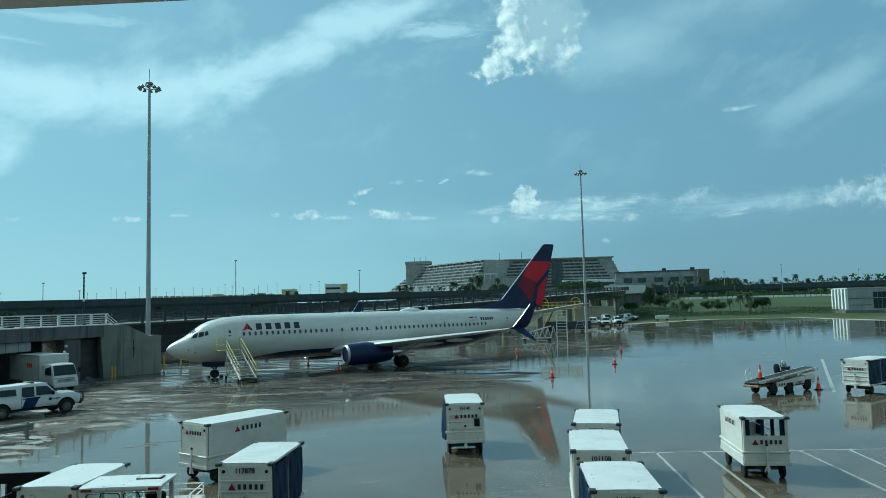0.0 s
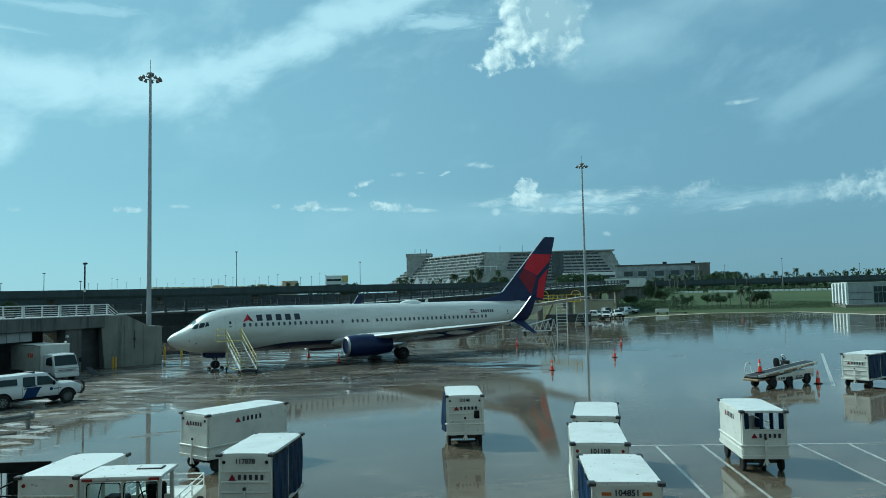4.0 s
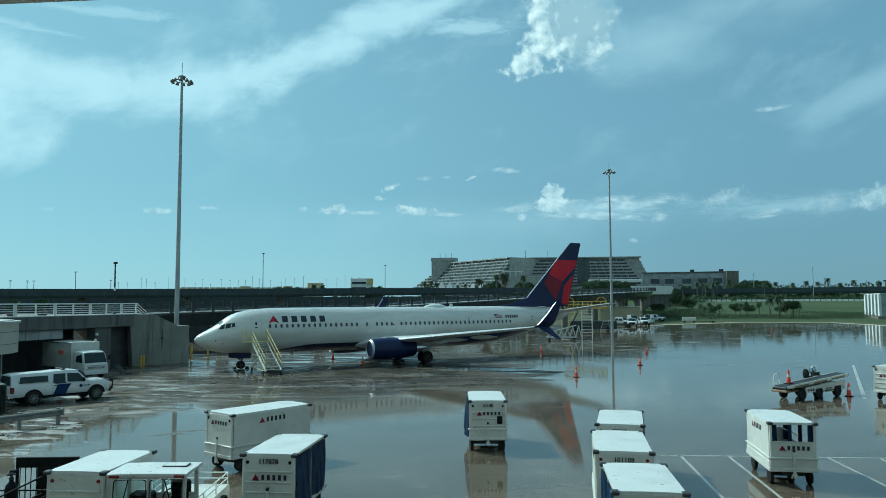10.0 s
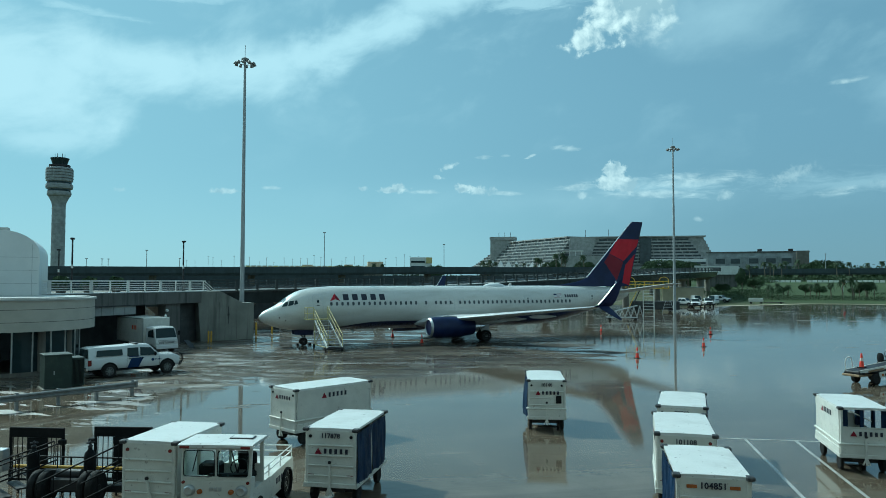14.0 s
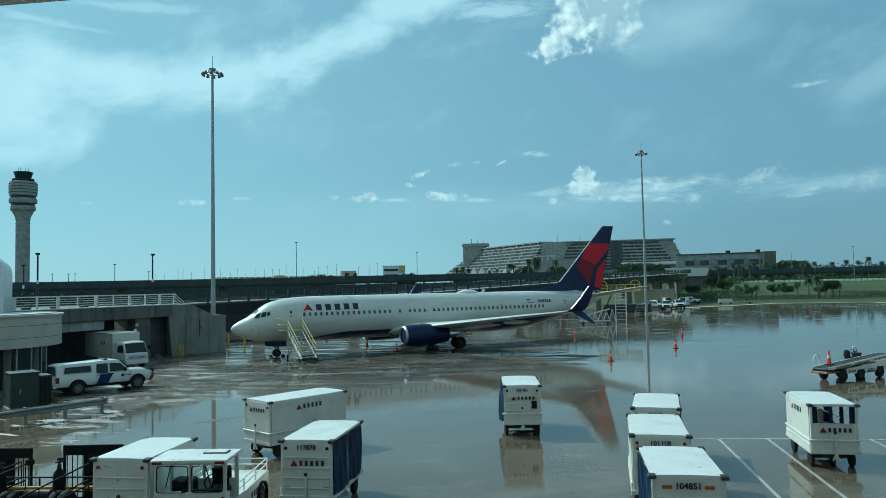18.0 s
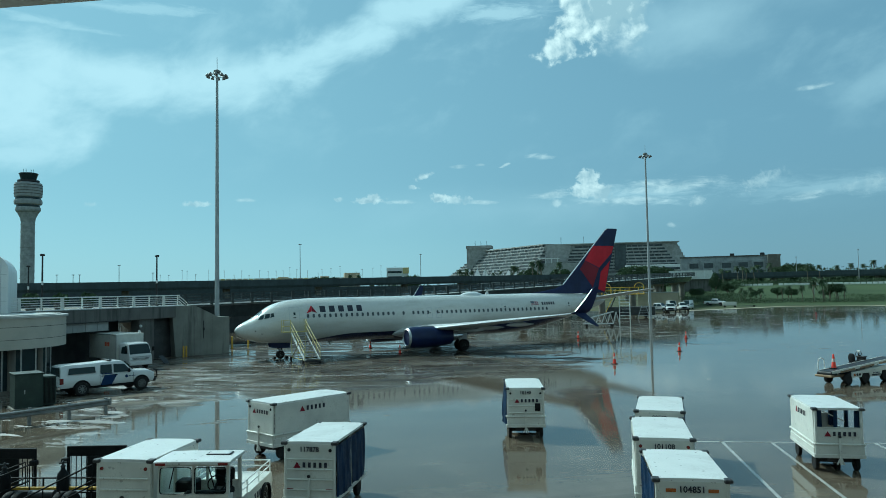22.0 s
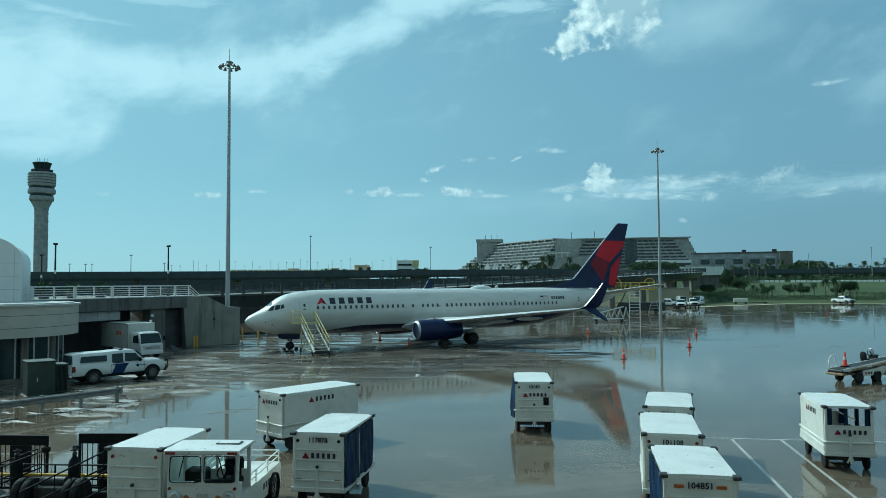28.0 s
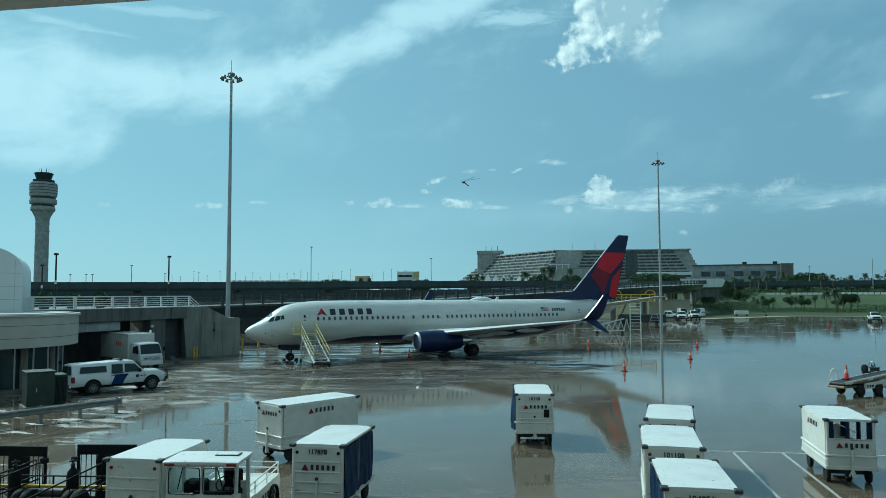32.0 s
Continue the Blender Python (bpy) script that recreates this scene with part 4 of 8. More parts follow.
    for i in range(5):
        x = LETTERS[0] + (LETTERS[1] - LETTERS[0]) * i / 4.55
        w = (LETTERS[1] - LETTERS[0]) / 4.55 * 0.6
        part("sign_bar", skin_patch(B(), x, x + w, LETTERS[2], LETTERS[3], 0.006, 2, 4), "ink", ob, "navy sign bar")
    part("flag", skin_patch(B(), *FLAG, 0.006, 3, 3), "dark_red", ob, "small flag panel")
    part("flag_canton", skin_patch(B(), FLAG[0], FLAG[0] + (FLAG[1] - FLAG[0]) * 0.42, FLAG[2] + (FLAG[3] - FLAG[2]) * 0.45, FLAG[3], 0.011, 2, 2), "navy", ob)
    for i in range(3):
        z = FLAG[2] + (FLAG[3] - FLAG[2]) * (0.16 + 0.29 * i)
        part("flag_stripe", skin_patch(B(), FLAG[0] + ((FLAG[1] - FLAG[0]) * 0.42 if i == 2 else 0), FLAG[1], z, z + 0.06, 0.011, 3, 1), "panel_white", ob)
    for i in range(6):
        w = (REG[1] - REG[0]) / 6
        part("marking_bar", skin_patch(B(), REG[0] + i * w, REG[0] + i * w + w * 0.7, REG[2], REG[3], 0.006, 1, 2), "ink", ob)
    # flight-deck glazing
    for a, b2, c, e in COCKPIT:
        part("windscreen", skin_shape(B(), (a, b2, c, e), 0.012), "glass", ob, "dark flight-deck window")
    part("centre_windscreen", loft(B(), [[(x, y, fus_top(x, abs(y)) + 0.012) for y in (-0.62, -0.3, 0.0, 0.3, 0.62)] for x in (1.7, 2.0, 2.3)], False, False), "glass", ob, "dark flight-deck window")
    for x, z in ((1.55, 2.55), (2.1, 2.3)):
        part("probe", lathe(B(), [(0.04, -0.02), (0.06, 0.0), (0.03, 0.02)], 8, "y", (x, -(fus_side(x, z) + 0.01), z)), "steel_dark", ob)
    part("service_hatch", skin_patch(B(), 7.55, 7.75, 2.75, 2.98, 0.005, 1, 2), "wing", ob)
    # nose gear
    g = part("nose_gear", rod(B(), (4.0, 0, 1.5), (4.0, 0, 0.34), 0.08, 10), "steel", ob, "nose landing gear strut", None, True)
    bb = B()
    rod(bb, (4.0, 0, 0.7), (3.2, 0, 1.45), 0.05)
    rod(bb, (4.0, -0.3, 0.34), (4.0, 0.3, 0.34), 0.05)
    box(bb, (4.12, 0, 0.85), (0.12, 0.3, 0.3), None, 0.02)
    part("drag_brace", bb, "steel_dark", g)
    for s in (-1, 1):
        part("nose_gear_door", prism(B(), [(3.0, 1.42), (4.8, 1.36), (4.75, 0.92), (3.1, 0.98)], s * 0.42 - 0.015, s * 0.42 + 0.015, "y"), "navy", g)
        wheel(ob, (4.0, s * 0.2, 0.345), 0.345, 0.2, "steel", "y", "nose wheel")
    return ob


def fus_top(x, y):
    t, b, w = fus_at(x)
    return (t + b) / 2 + (t - b) / 2 * math.sqrt(max(0.0, 1 - (y / w) ** 2))


WINDOW_Z, WINDOW_FIRST, WINDOW_LAST, WINDOW_COUNT = 3.74, 6.05, 31.75, 51
WINDOW_GAPS = (14.77, 15.8, 18.55)
DOORS = [("cabin_door", 4.42, 5.3, 2.73, 4.54), ("overwing_exit", 17.78, 18.32, 3.2, 4.16), ("overwing_exit", 18.74, 19.3, 3.2, 4.16), ("mid_door", 26.25, 27.0, 3.55, 4.3), ("aft_door", 34.45, 35.25, 3.2, 4.65)]
SIGN_TRI_L = [(5.93, 3.98), (6.42, 4.14), (6.44, 4.64), (6.43, 4.66)]
SIGN_TRI_R = [(6.43, 4.14), (6.9, 3.98), (6.45, 4.66), (6.44, 4.64)]
LETTERS = (7.18, 11.15, 4.05, 4.6)
FLAG = (29.84, 30.79, 4.12, 4.5)
REG = (31.2, 32.95, 4.12, 4.42)
COCKPIT = [[(1.8, 3.5), (2.22, 3.56), (2.4, 3.98), (2.1, 3.88)], [(2.3, 3.57), (2.72, 3.66), (2.86, 4.04), (2.47, 4.0)], [(2.8, 3.68), (3.14, 3.76), (3.1, 4.08), (2.92, 4.05)]]
FIN_PAINT = [
    ("fin_sign", [(38.2, 8.85), (40.1, 8.05), (41.0, 10.5), (39.4, 10.5)], "red", "red fin sign"),
    ("fin_sign", [(40.1, 8.05), (42.1, 9.75), (42.36, 10.5), (41.0, 10.5)], "red", "red fin sign"),
    ("fin_facet", [(37.45, 7.9), (39.1, 5.85), (40.05, 7.98), (38.2, 8.8)], "dark_red", "dark red fin facet"),
    ("fin_sign", [(39.95, 5.65), (40.95, 5.35), (41.8, 8.85), (40.35, 7.6)], "red", "red fin sign"),
]
airliner()

# ---- baggage carts ----


def cart(name, x, y, rz, length, width, label, number="", style="curtain", side_open=(1,), h=1.95, sign=True, bed=0.5, sign_z=1.25, num_z=1.77, lean=0.0):
    """A covered baggage cart. Local -y is the drawbar end, z up; side_open: the sides that are curtained (1 is +x)."""
    ob = thing(name, pose(x, y, 0, 0, 0, rz), label, "baggage cart", "baggage carts on the apron")
    L, W = length / 2, width / 2
    bm = box(B(), (0, 0, bed), (width, length, 0.1), None, 0.015)
    part("deck", bm, "white", ob, "white steel deck")
    for s in (-1, 1):
        part("side_rail", box(B(), (s * (W + 0.025), 0, bed + 0.02), (0.05, length + 0.14, 0.12), None, 0.012), "white", ob, "white bumper rail")
        part("end_rail", box(B(), (0, s * (L + 0.035), bed + 0.02), (width + 0.1, 0.06, 0.12), None, 0.012), "white", ob, "white bumper rail")
    # end walls: ribbed sheet
    for s in (-1, 1):
        if style == "window":
            e = part("end_wall", box(B(), (0, s * L, bed + 0.46), (width, 0.05, 0.84), None, 0.01), "white", ob, "white lower end panel")
            fr = B()
            for fx in (-W + 0.03, W - 0.03):
                bar(fr, (fx, s * L, bed + 0.84), (fx, s * L, h - 0.06), 0.05, 0.05)
            bar(fr, (-W * 0.6, s * L - s * 0.05, h - 0.08), (W * 0.35, s * L - s * 0.2, bed + 1.05), 0.03, 0.03)
            bar(fr, (-W + 0.05, s * L, bed + 0.87), (W - 0.05, s * L, bed + 0.87), 0.05, 0.05)
            for fx, wd in ((-W + 0.14, 0.085), (W - 0.13, 0.08), (-0.06, 0.055)):
                rings = [[(fx + wd * math.cos(q) * (1 + 0.25 * math.sin(3 * q + z)), s * (L - 0.1) + 0.04 * math.sin(q), z) for q in [2 * math.pi * i / 10 for i in range(10)]] for z in (bed + 0.5, bed + 0.8, 1.6, h - 0.06)]
                part("tied_curtain", loft(B(), rings), "curtain", ob, "navy curtain tied back", None, True)
            part("end_frame", fr, "white", ob, "white open end frame")
        else:
            e = part("end_wall", box(B(), (0, s * L, (bed + h) / 2), (width, 0.05, h - bed - 0.04), None, 0.01), "white", ob, "white sheet-metal end wall")
            if style != "smooth":
                for z in [bed + 0.26 * k for k in range(1, int((h - bed) / 0.26))]:
                    part("rib", box(B(), (0, s * (L + 0.038), z), (width - 0.14, 0.036, 0.04), None, 0.008), "white", e)
        for fx in (-1, 1):
            part("post", box(B(), (fx * (W - 0.035), s * (L - 0.0), (bed + h) / 2), (0.075, 0.075, h - bed), None, 0.012), "white", ob, "white corner post")
            part("roof_corner", box(B(), (fx * (W - 0.01), s * (L - 0.01), h + 0.0), (0.17, 0.2, 0.085), None, 0.02), "corner", ob, "dark cast corner cap")
    # roof, slightly crowned
    rings = []
    for k in range(7):
        u = -1 + k / 3
        z = h + 0.03 + 0.012 * (1 - u * u)
        rings.append([(u * (W + 0.01), -L - 0.02, z), (u * (W + 0.01), L + 0.02, z), (u * (W + 0.01), L + 0.02, h - 0.03), (u * (W + 0.01), -L - 0.02, h - 0.03)])
    part("roof", loft(B(), rings), "roof_white", ob, "bright white roof sheet", None, True)
    # sides
    for s in (-1, 1):
        if s in side_open and style == "window":
            part("lower_side", box(B(), (s * W, 0, bed + 0.3), (0.045, length - 0.1, 0.5), None, 0.01), "white", ob, "white lower side panel")
            for yc, wd in ((-L + 0.16, 0.2), (0.05, 0.26), (L - 0.16, 0.2)):
                bm = B()
                rings = [[(s * (W - 0.02) + 0.05 * math.cos(q) * (1 + 0.3 * math.sin(3 * q + z)), yc + wd / 2 * math.sin(q), z) for q in [2 * math.pi * i / 10 for i in range(10)]] for z in (bed + 0.5, bed + 0.9, 1.6, h - 0.06)]
                part("tied_curtain", loft(bm, rings), "curtain", ob, "navy curtain tied back", None, True)
        elif s in side_open:
            for k in range(2):
                y0, y1 = -L + 0.05 + k * (length - 0.1) / 2, -L + 0.05 + (k + 1) * (length - 0.1) / 2 - 0.04
                bm = B()
                nn, rows = 18, 7
                g = []
                for i in range(nn + 1):
                    col = []
                    for j in range(rows + 1):
                        v = j / rows
                        yy = y0 + (y1 - y0) * i / nn
                        fold = 0.028 * math.sin(i * 2.1 + k) + 0.02 * math.sin(i * 0.9 + 2 * k + j * 0.5)
                        belly = 0.16 * math.sin(math.pi * i / nn) * (1 - v) ** 0.7 if style == "bulge" else 0.05 * math.sin(math.pi * i / nn) * (1 - v)
                        col.append(bm.verts.new((s * (W + 0.012 + max(0, fold) + belly), yy, bed + 0.06 + (h - 0.08 - bed - 0.06) * v)))
                    g.append(col)
                for i in range(nn):
                    for j in range(rows):
                        bm.faces.new((g[i][j], g[i + 1][j], g[i + 1][j + 1], g[i][j + 1]))
                part("curtain", bm, "curtain", ob, "hanging navy vinyl curtain", None, True)
            part("side_post", box(B(), (s * (W - 0.01), 0, (bed + h) / 2), (0.05, 0.05, h - bed), None, 0.01), "white", ob)
        else:
            w = part("side_wall", box(B(), (s * W, 0, (bed + h) / 2 + 0.02), (0.045, length - 0.1, h - bed - 0.1), None, 0.01), "white", ob, "white side panel")
            for k in (-1, 1):
                part("corner_brace", prism(B(), [(k * (L - 0.05), h - 0.06), (k * (L - 0.3), h - 0.06), (k * (L - 0.05), h - 0.34)], s * W - 0.03, s * W + 0.03, "x"), "white", w)
            part("skirt", box(B(), (s * (W + 0.02), 0, bed + 0.16), (0.05, length, 0.2), None, 0.015), "white", w)
            if sign:
                bm = B()
                triangle_sign(bm, 0, 0, 0.19, 0)
                mm = Matrix.Translation((s * (W + 0.03), s * (-0.5), 1.66)) @ Matrix.Rotation(s * math.pi / 2, 4, "Z")
                part("sign_triangle", bm, "dark_red", w, "red triangular sign", mm)
                for i in range(5):
                    part("sign_bar", box(B(), (0.24 + i * 0.185, 0, 0), (0.09, 0.006, 0.165)), "ink", w, "dark sign bar", mm)
    # chassis
    ch = B()
    box(ch, (0, 0, bed - 0.12), (width * 0.5, length * 0.94, 0.12), None, 0.01)
    for s in (-1, 1):
        box(ch, (0, s * (L - 0.42), 0.3), (width - 0.2, 0.1, 0.1), None, 0.01)
        box(ch, (0, s * (L - 0.42), 0.36), (0.5, 0.5, 0.08), None, 0.01)
    part("chassis", ch, "steel_dark", ob, "dark steel chassis")
    for s in (-1, 1):
        for fx in (-1, 1):
            wheel(ob, (fx * (W - 0.1), s * (L - 0.42), 0.24), 0.24, 0.13, "steel_dark", "x", "black tyre")
    # drawbar folded up against the end
    db = B()
    bar(db, (lean, -L - 0.14, 0.28), (0, -L - 0.1, 1.08), 0.06, 0.05, (0, 1, 0))
    bar(db, (-0.1, -L - 0.1, 0.28), (0, -L - 0.13, 0.5), 0.04, 0.04, (0, 1, 0))
    bar(db, (0.1, -L - 0.1, 0.28), (0, -L - 0.13, 0.5), 0.04, 0.04, (0, 1, 0))
    d = part("drawbar", db, "white", ob, "white drawbar folded upright")
    part("hitch_eye", lathe(B(), [(0.022, -0.02), (0.045, -0.015), (0.045, 0.015), (0.022, 0.02)], 12, "y", (0, -L - 0.1, 1.12)), "steel_dark", d)
    if style in ("window", "bulge", "smooth"):
        for s in (-1, 1):
            part("skirt_end", box(B(), (0, s * (L + 0.03), bed + 0.2), (width + 0.04, 0.05, 0.34), None, 0.02), "white", ob, "white skirt panel")
            part("skirt_rail", box(B(), (0, s * (L + 0.05), bed + 0.38), (width + 0.1, 0.07, 0.06), None, 0.015), "white", ob, "white rub rail")
            part("side_rub_rail", box(B(), (s * (W + 0.04), 0, bed + 0.38), (0.06, length + 0.1, 0.06), None, 0.015), "white", ob, "white rub rail")
    if style == "bulge":
        part("hatch", box(B(), (0.46, -L - 0.06, 1.24), (0.21, 0.03, 0.3), None, 0.008), "black", ob, "black square hatch")
    # lamps and markings at the drawbar end
    for fx in (-1, 1):
        if number == "104851":
            part("reflector", box(B(), (fx * (W - 0.3), -L - 0.035, h - 0.2), (0.2, 0.02, 0.07), None, 0.008), "amber", ob, "amber reflector plate")
        elif style != "window":
            part("reflector", lathe(B(), [(0.001, -0.015), (0.04, -0.012), (0.045, 0.01)], 10, "y", (fx * (W - 0.13), -L - 0.035, h - 0.18)), "red_lens" if style == "lamps" else "black", ob)
        part("marker_lamp", box(B(), (fx * (W - 0.16), -L - 0.035, bed + 0.27 if style != "window" else bed + 0.02), (0.17, 0.02, 0.05), None, 0.006), "red_lens", ob, "red marker lamp")
    if sign:
        bm = B()
        triangle_sign(bm, -0.33, sign_z, 0.16, -L - 0.055)
        part("sign_triangle", bm, "dark_red", ob, "red triangular sign")
        for i in range(5):
            part("sign_bar", box(B(), (-0.14 + i * 0.145, -L - 0.055, sign_z), (0.075, 0.006, 0.13)), "ink", ob, "dark sign bar")
    if number:
        me = text_mesh(number, 0.175)
        me.materials.append(M["ink"])
        part("number", me, None, ob, "black painted number", Matrix.Translation((0, -L - 0.05, num_z)))
    return ob


cart("baggage_cart", -5.12, -38.24, -68.7, 3.44, 1.52, "long white baggage cart with closed side panel on wet apron", "", "smooth", (-1,), sign_z=1.65)
cart("baggage_cart", -6.44, -45.47, -36.3, 2.74, 1.37, "white baggage cart with navy side curtain, numbered end wall", "117878", "ribbed", (1,), sign_z=1.40, num_z=1.79)
cart("baggage_cart", 3.78, -39.79, -30.5, 2.98, 1.42, "white baggage cart with bulging navy curtain, standing alone", "10140", "bulge", (-1,), sign_z=1.49, num_z=1.79)
cart("baggage_cart", 4.58, -46.74, -44.0, 3.03, 1.42, "white baggage cart at the head of a coupled row", "80562", "ribbed", (1,))
cart("baggage_cart", 1.66, -49.82, -40.0, 3.03, 1.42, "white baggage cart in the middle of a coupled row", "101108", "lamps", ())
cart("baggage_cart", -0.90, -53.17, -37.0, 2.61, 1.42, "worn-roofed white baggage cart at the end of a row", "104851", "ribbed", (-1,))
cart("baggage_cart", 9.23, -49.33, -38.7, 2.77, 1.37, "white baggage cart with open upper end, on painted lines", "", "window", (1,), sign_z=1.2)
cart("baggage_cart", 32.36, -40.83, -84.0, 3.34, 1.47, "white baggage cart with navy curtains beside a belt loader", "", "ribbed", (1,), sign_z=1.44)
cart("baggage_cart", -10.97, -45.24, -34.4, 2.35, 1.36, "white baggage cart with dented ribbed end wall beside a tug", "", "lamps", (-1,), sign=False, lean=0.22)

# ---- ground equipment ----


def tug():
    """Baggage tractor; local -y is its front."""
    ob = thing("baggage_tug", pose(-9.38, -45.87, 0, 0, 0, -28.9), "white baggage tug with cab, two front windows and round headlights", "tractor", )
    ob.scale = (1.03, 1.03, 0.95)
    w = 0.8
    rear = -0.85
    body = B()
    prism(body, [(-1.8, 0.35), (-1.8, 1.25), (-1.76, 1.31), (-1.5, 1.31), (-1.45, 1.0), (-0.35, 0.98), (-0.3, 0.95), (1.75, 0.95), (1.8, 0.9), (1.8, 0.35)], -w, w, "x")
    part("body", body, "white", ob, "white steel body")
    part("front_bumper", box(B(), (0, -1.86, 0.34), (1.7, 0.12, 0.2), None, 0.02), "steel_dark", ob)
    cab = B()
    for x in (-w + 0.04, 0.0, w - 0.04):
        bar(cab, (x, -1.76, 1.08), (x, -1.7, 2.08), 0.09 if x else 0.06, 0.07)
    for x in (-w + 0.04, w - 0.04):
        bar(cab, (x, rear, 0.95), (x, rear, 2.08), 0.08, 0.08)
    for y in (-1.7, rear):
        bar(cab, (-w, y, 2.05), (w, y, 2.05), 0.08, 0.1)
    bar(cab, (-w, -1.76, 1.31), (w, -1.76, 1.31), 0.08, 0.08)
    part("cab_frame", cab, "white", ob, "white cab frame")
    rings = [[(x * (w + 0.06), y, 2.07 + 0.01 * (1 - abs(x) ** 3) + dz * 0.5) for x in (-1, -0.9, -0.5, 0, 0.5, 0.9, 1)] for y, dz in ((-1.86, -0.02), (-1.8, 0.02), (rear + 0.06, 0.02), (rear + 0.1, -0.02))]
    bm = loft(B(), rings, False, False)
    ext = bmesh.ops.extrude_face_region(bm, geom=bm.faces[:])
    bmesh.ops.translate(bm, vec=(0, 0, 0.07), verts=[v for v in ext["geom"] if isinstance(v, bmesh.types.BMVert)])
    roof = part("roof", bm, "roof_white", ob, "bright white cab roof")
    part("roof_hatch", box(B(), (0.4, -1.15, 2.17), (0.56, 0.3, 0.03), None, 0.012), "steel_dark", roof, "dark-edged roof hatch")
    part("hatch_panel", box(B(), (0.4, -1.15, 2.183), (0.5, 0.25, 0.02), None, 0.01), "roof_white", roof)
    for x in (-w + 0.1, w - 0.1):
        part("clearance_lamp", box(B(), (x, -1.88, 2.08), (0.22, 0.03, 0.06), None, 0.006), "red_lens", roof)
    for s in (-1, 1):
        x = s * 0.39
        fr = B()
        rings = []
        for k, y in ((1.0, -1.80), (0.95, -1.81), (0.95, -1.78)):
            rr = []
            for i in range(16):
                q = 2 * math.pi * i / 16
                rr.append((x + 0.365 * k * math.copysign(abs(math.cos(q)) ** 0.2, math.cos(q)), y + 0.03 * math.sin(q), 1.675 + 0.315 * k * math.copysign(abs(math.sin(q)) ** 0.2, math.sin(q))))
            rings.append(rr)
        wd = part("windscreen", loft(fr, rings, True, False), "black", ob, "front window with black rubber seal")
        pn = part("pane", bm_quad([(x - 0.345, -1.79, 1.38), (x + 0.345, -1.79, 1.38), (x + 0.345, -1.76, 1.97), (x - 0.345, -1.76, 1.97)]), "clear", wd, "clear glass pane")
        pn.visible_shadow = False
        part("wiper", bar(B(), (x - 0.02, -1.83, 2.0), (x + 0.12 * s, -1.85, 1.5), 0.02, 0.02), "black", wd)
        part("headlight", lathe(B(), [(0.02, -0.04), (0.09, -0.05), (0.125, -0.02), (0.14, 0.03), (0.14, 0.1)], 18, "y", (s * 0.6, -1.84, 1.03)), "steel", ob, "round headlight", None, True)
        part("indicator", lathe(B(), [(0.01, -0.03), (0.06, -0.02), (0.065, 0.03)], 12, "y", (s * 0.36, -1.82, 1.0)), "amber", ob, "amber indicator", None, True)
        part("side_marker", lathe(B(), [(0.01, -0.02), (0.035, -0.015), (0.04, 0.02)], 10, "y", (s * 0.74, -1.82, 1.22)), "red_lens", ob, "", None, True)
        part("mudguard", lathe(B(), [(0.42, -0.1), (0.42, 0.1), (0.38, 0.1), (0.38, -0.1)], 20, "x", (s * (w - 0.02), 1.05, 0.4)), "black", ob)
    for i in range(3):
        part("sign_bar", box(B(), (-0.1 + i * 0.1, -1.81, 1.06), (0.07, 0.02, 0.09), None, 0.004), "steel", ob)
    part("back_panel", box(B(), (0, rear, 1.2), (2 * w - 0.1, 0.04, 0.5), None, 0.01), "white", ob, "white cab back panel")
    part("back_bar", box(B(), (0, rear, 1.72), (0.06, 0.05, 0.6)), "white", ob)
    part("dashboard", box(B(), (0.25, -1.6, 1.3), (1.0, 0.2, 0.16), None, 0.04), "black", ob, "black dashboard")
    part("seat", box(B(), (0.4, -1.05, 1.2), (0.5, 0.4, 0.2), None, 0.05), "black", ob, "black seat")
    part("seat_back", box(B(), (0.4, -0.82, 1.5), (0.46, 0.12, 0.5), None, 0.05), "black", ob, "black seat back")
    part("passenger_seat", box(B(), (-0.4, -1.0, 1.3), (0.5, 0.4, 0.4), None, 0.05), "black", ob)
    sw = B()
    for i in range(14):
        a, b = 2 * math.pi * i / 14, 2 * math.pi * (i + 1) / 14
        rod(sw, (0.4 + 0.2 * math.cos(a), -1.4 + 0.1 * math.sin(a), 1.5 + 0.17 * math.sin(a)), (0.4 + 0.2 * math.cos(b), -1.4 + 0.1 * math.sin(b), 1.5 + 0.17 * math.sin(b)), 0.016, 6)
    rod(sw, (0.4, -1.4, 1.5), (0.4, -1.55, 1.3), 0.025)
    part("steering_wheel", sw, "black", ob, "black steering wheel")
    for s in (-1, 1):
        rl = B()
        for z in (1.12, 1.28):
            rod(rl, (s * (w - 0.04), rear, z), (s * (w - 0.04), 1.75, z), 0.018, 6)
        for y in (-0.3, 0.7, 1.75):
            rod(rl, (s * (w - 0.04), y, 0.95), (s * (w - 0.04), y, 1.28), 0.018, 6)
        part("bed_rail", rl, "rail_white", ob, "white side rail")
        for y in (-1.15, 1.05):
            wheel(ob, (s * (w - 0.08), y, 0.36), 0.36, 0.22, "white", "x", "black tyre")
    rl = B()
    for z in (1.12, 1.28):
        rod(rl, (-w + 0.04, 1.75, z), (w - 0.04, 1.75, z), 0.018, 6)
    part("end_rail", rl, "rail_white", ob, "white end rail")
    for i in range(5):
        part("sign_bar", box(B(), (w + 0.004, 0.25 + i * 0.21, 0.68), (0.008, 0.12, 0.16)), "ink", ob)


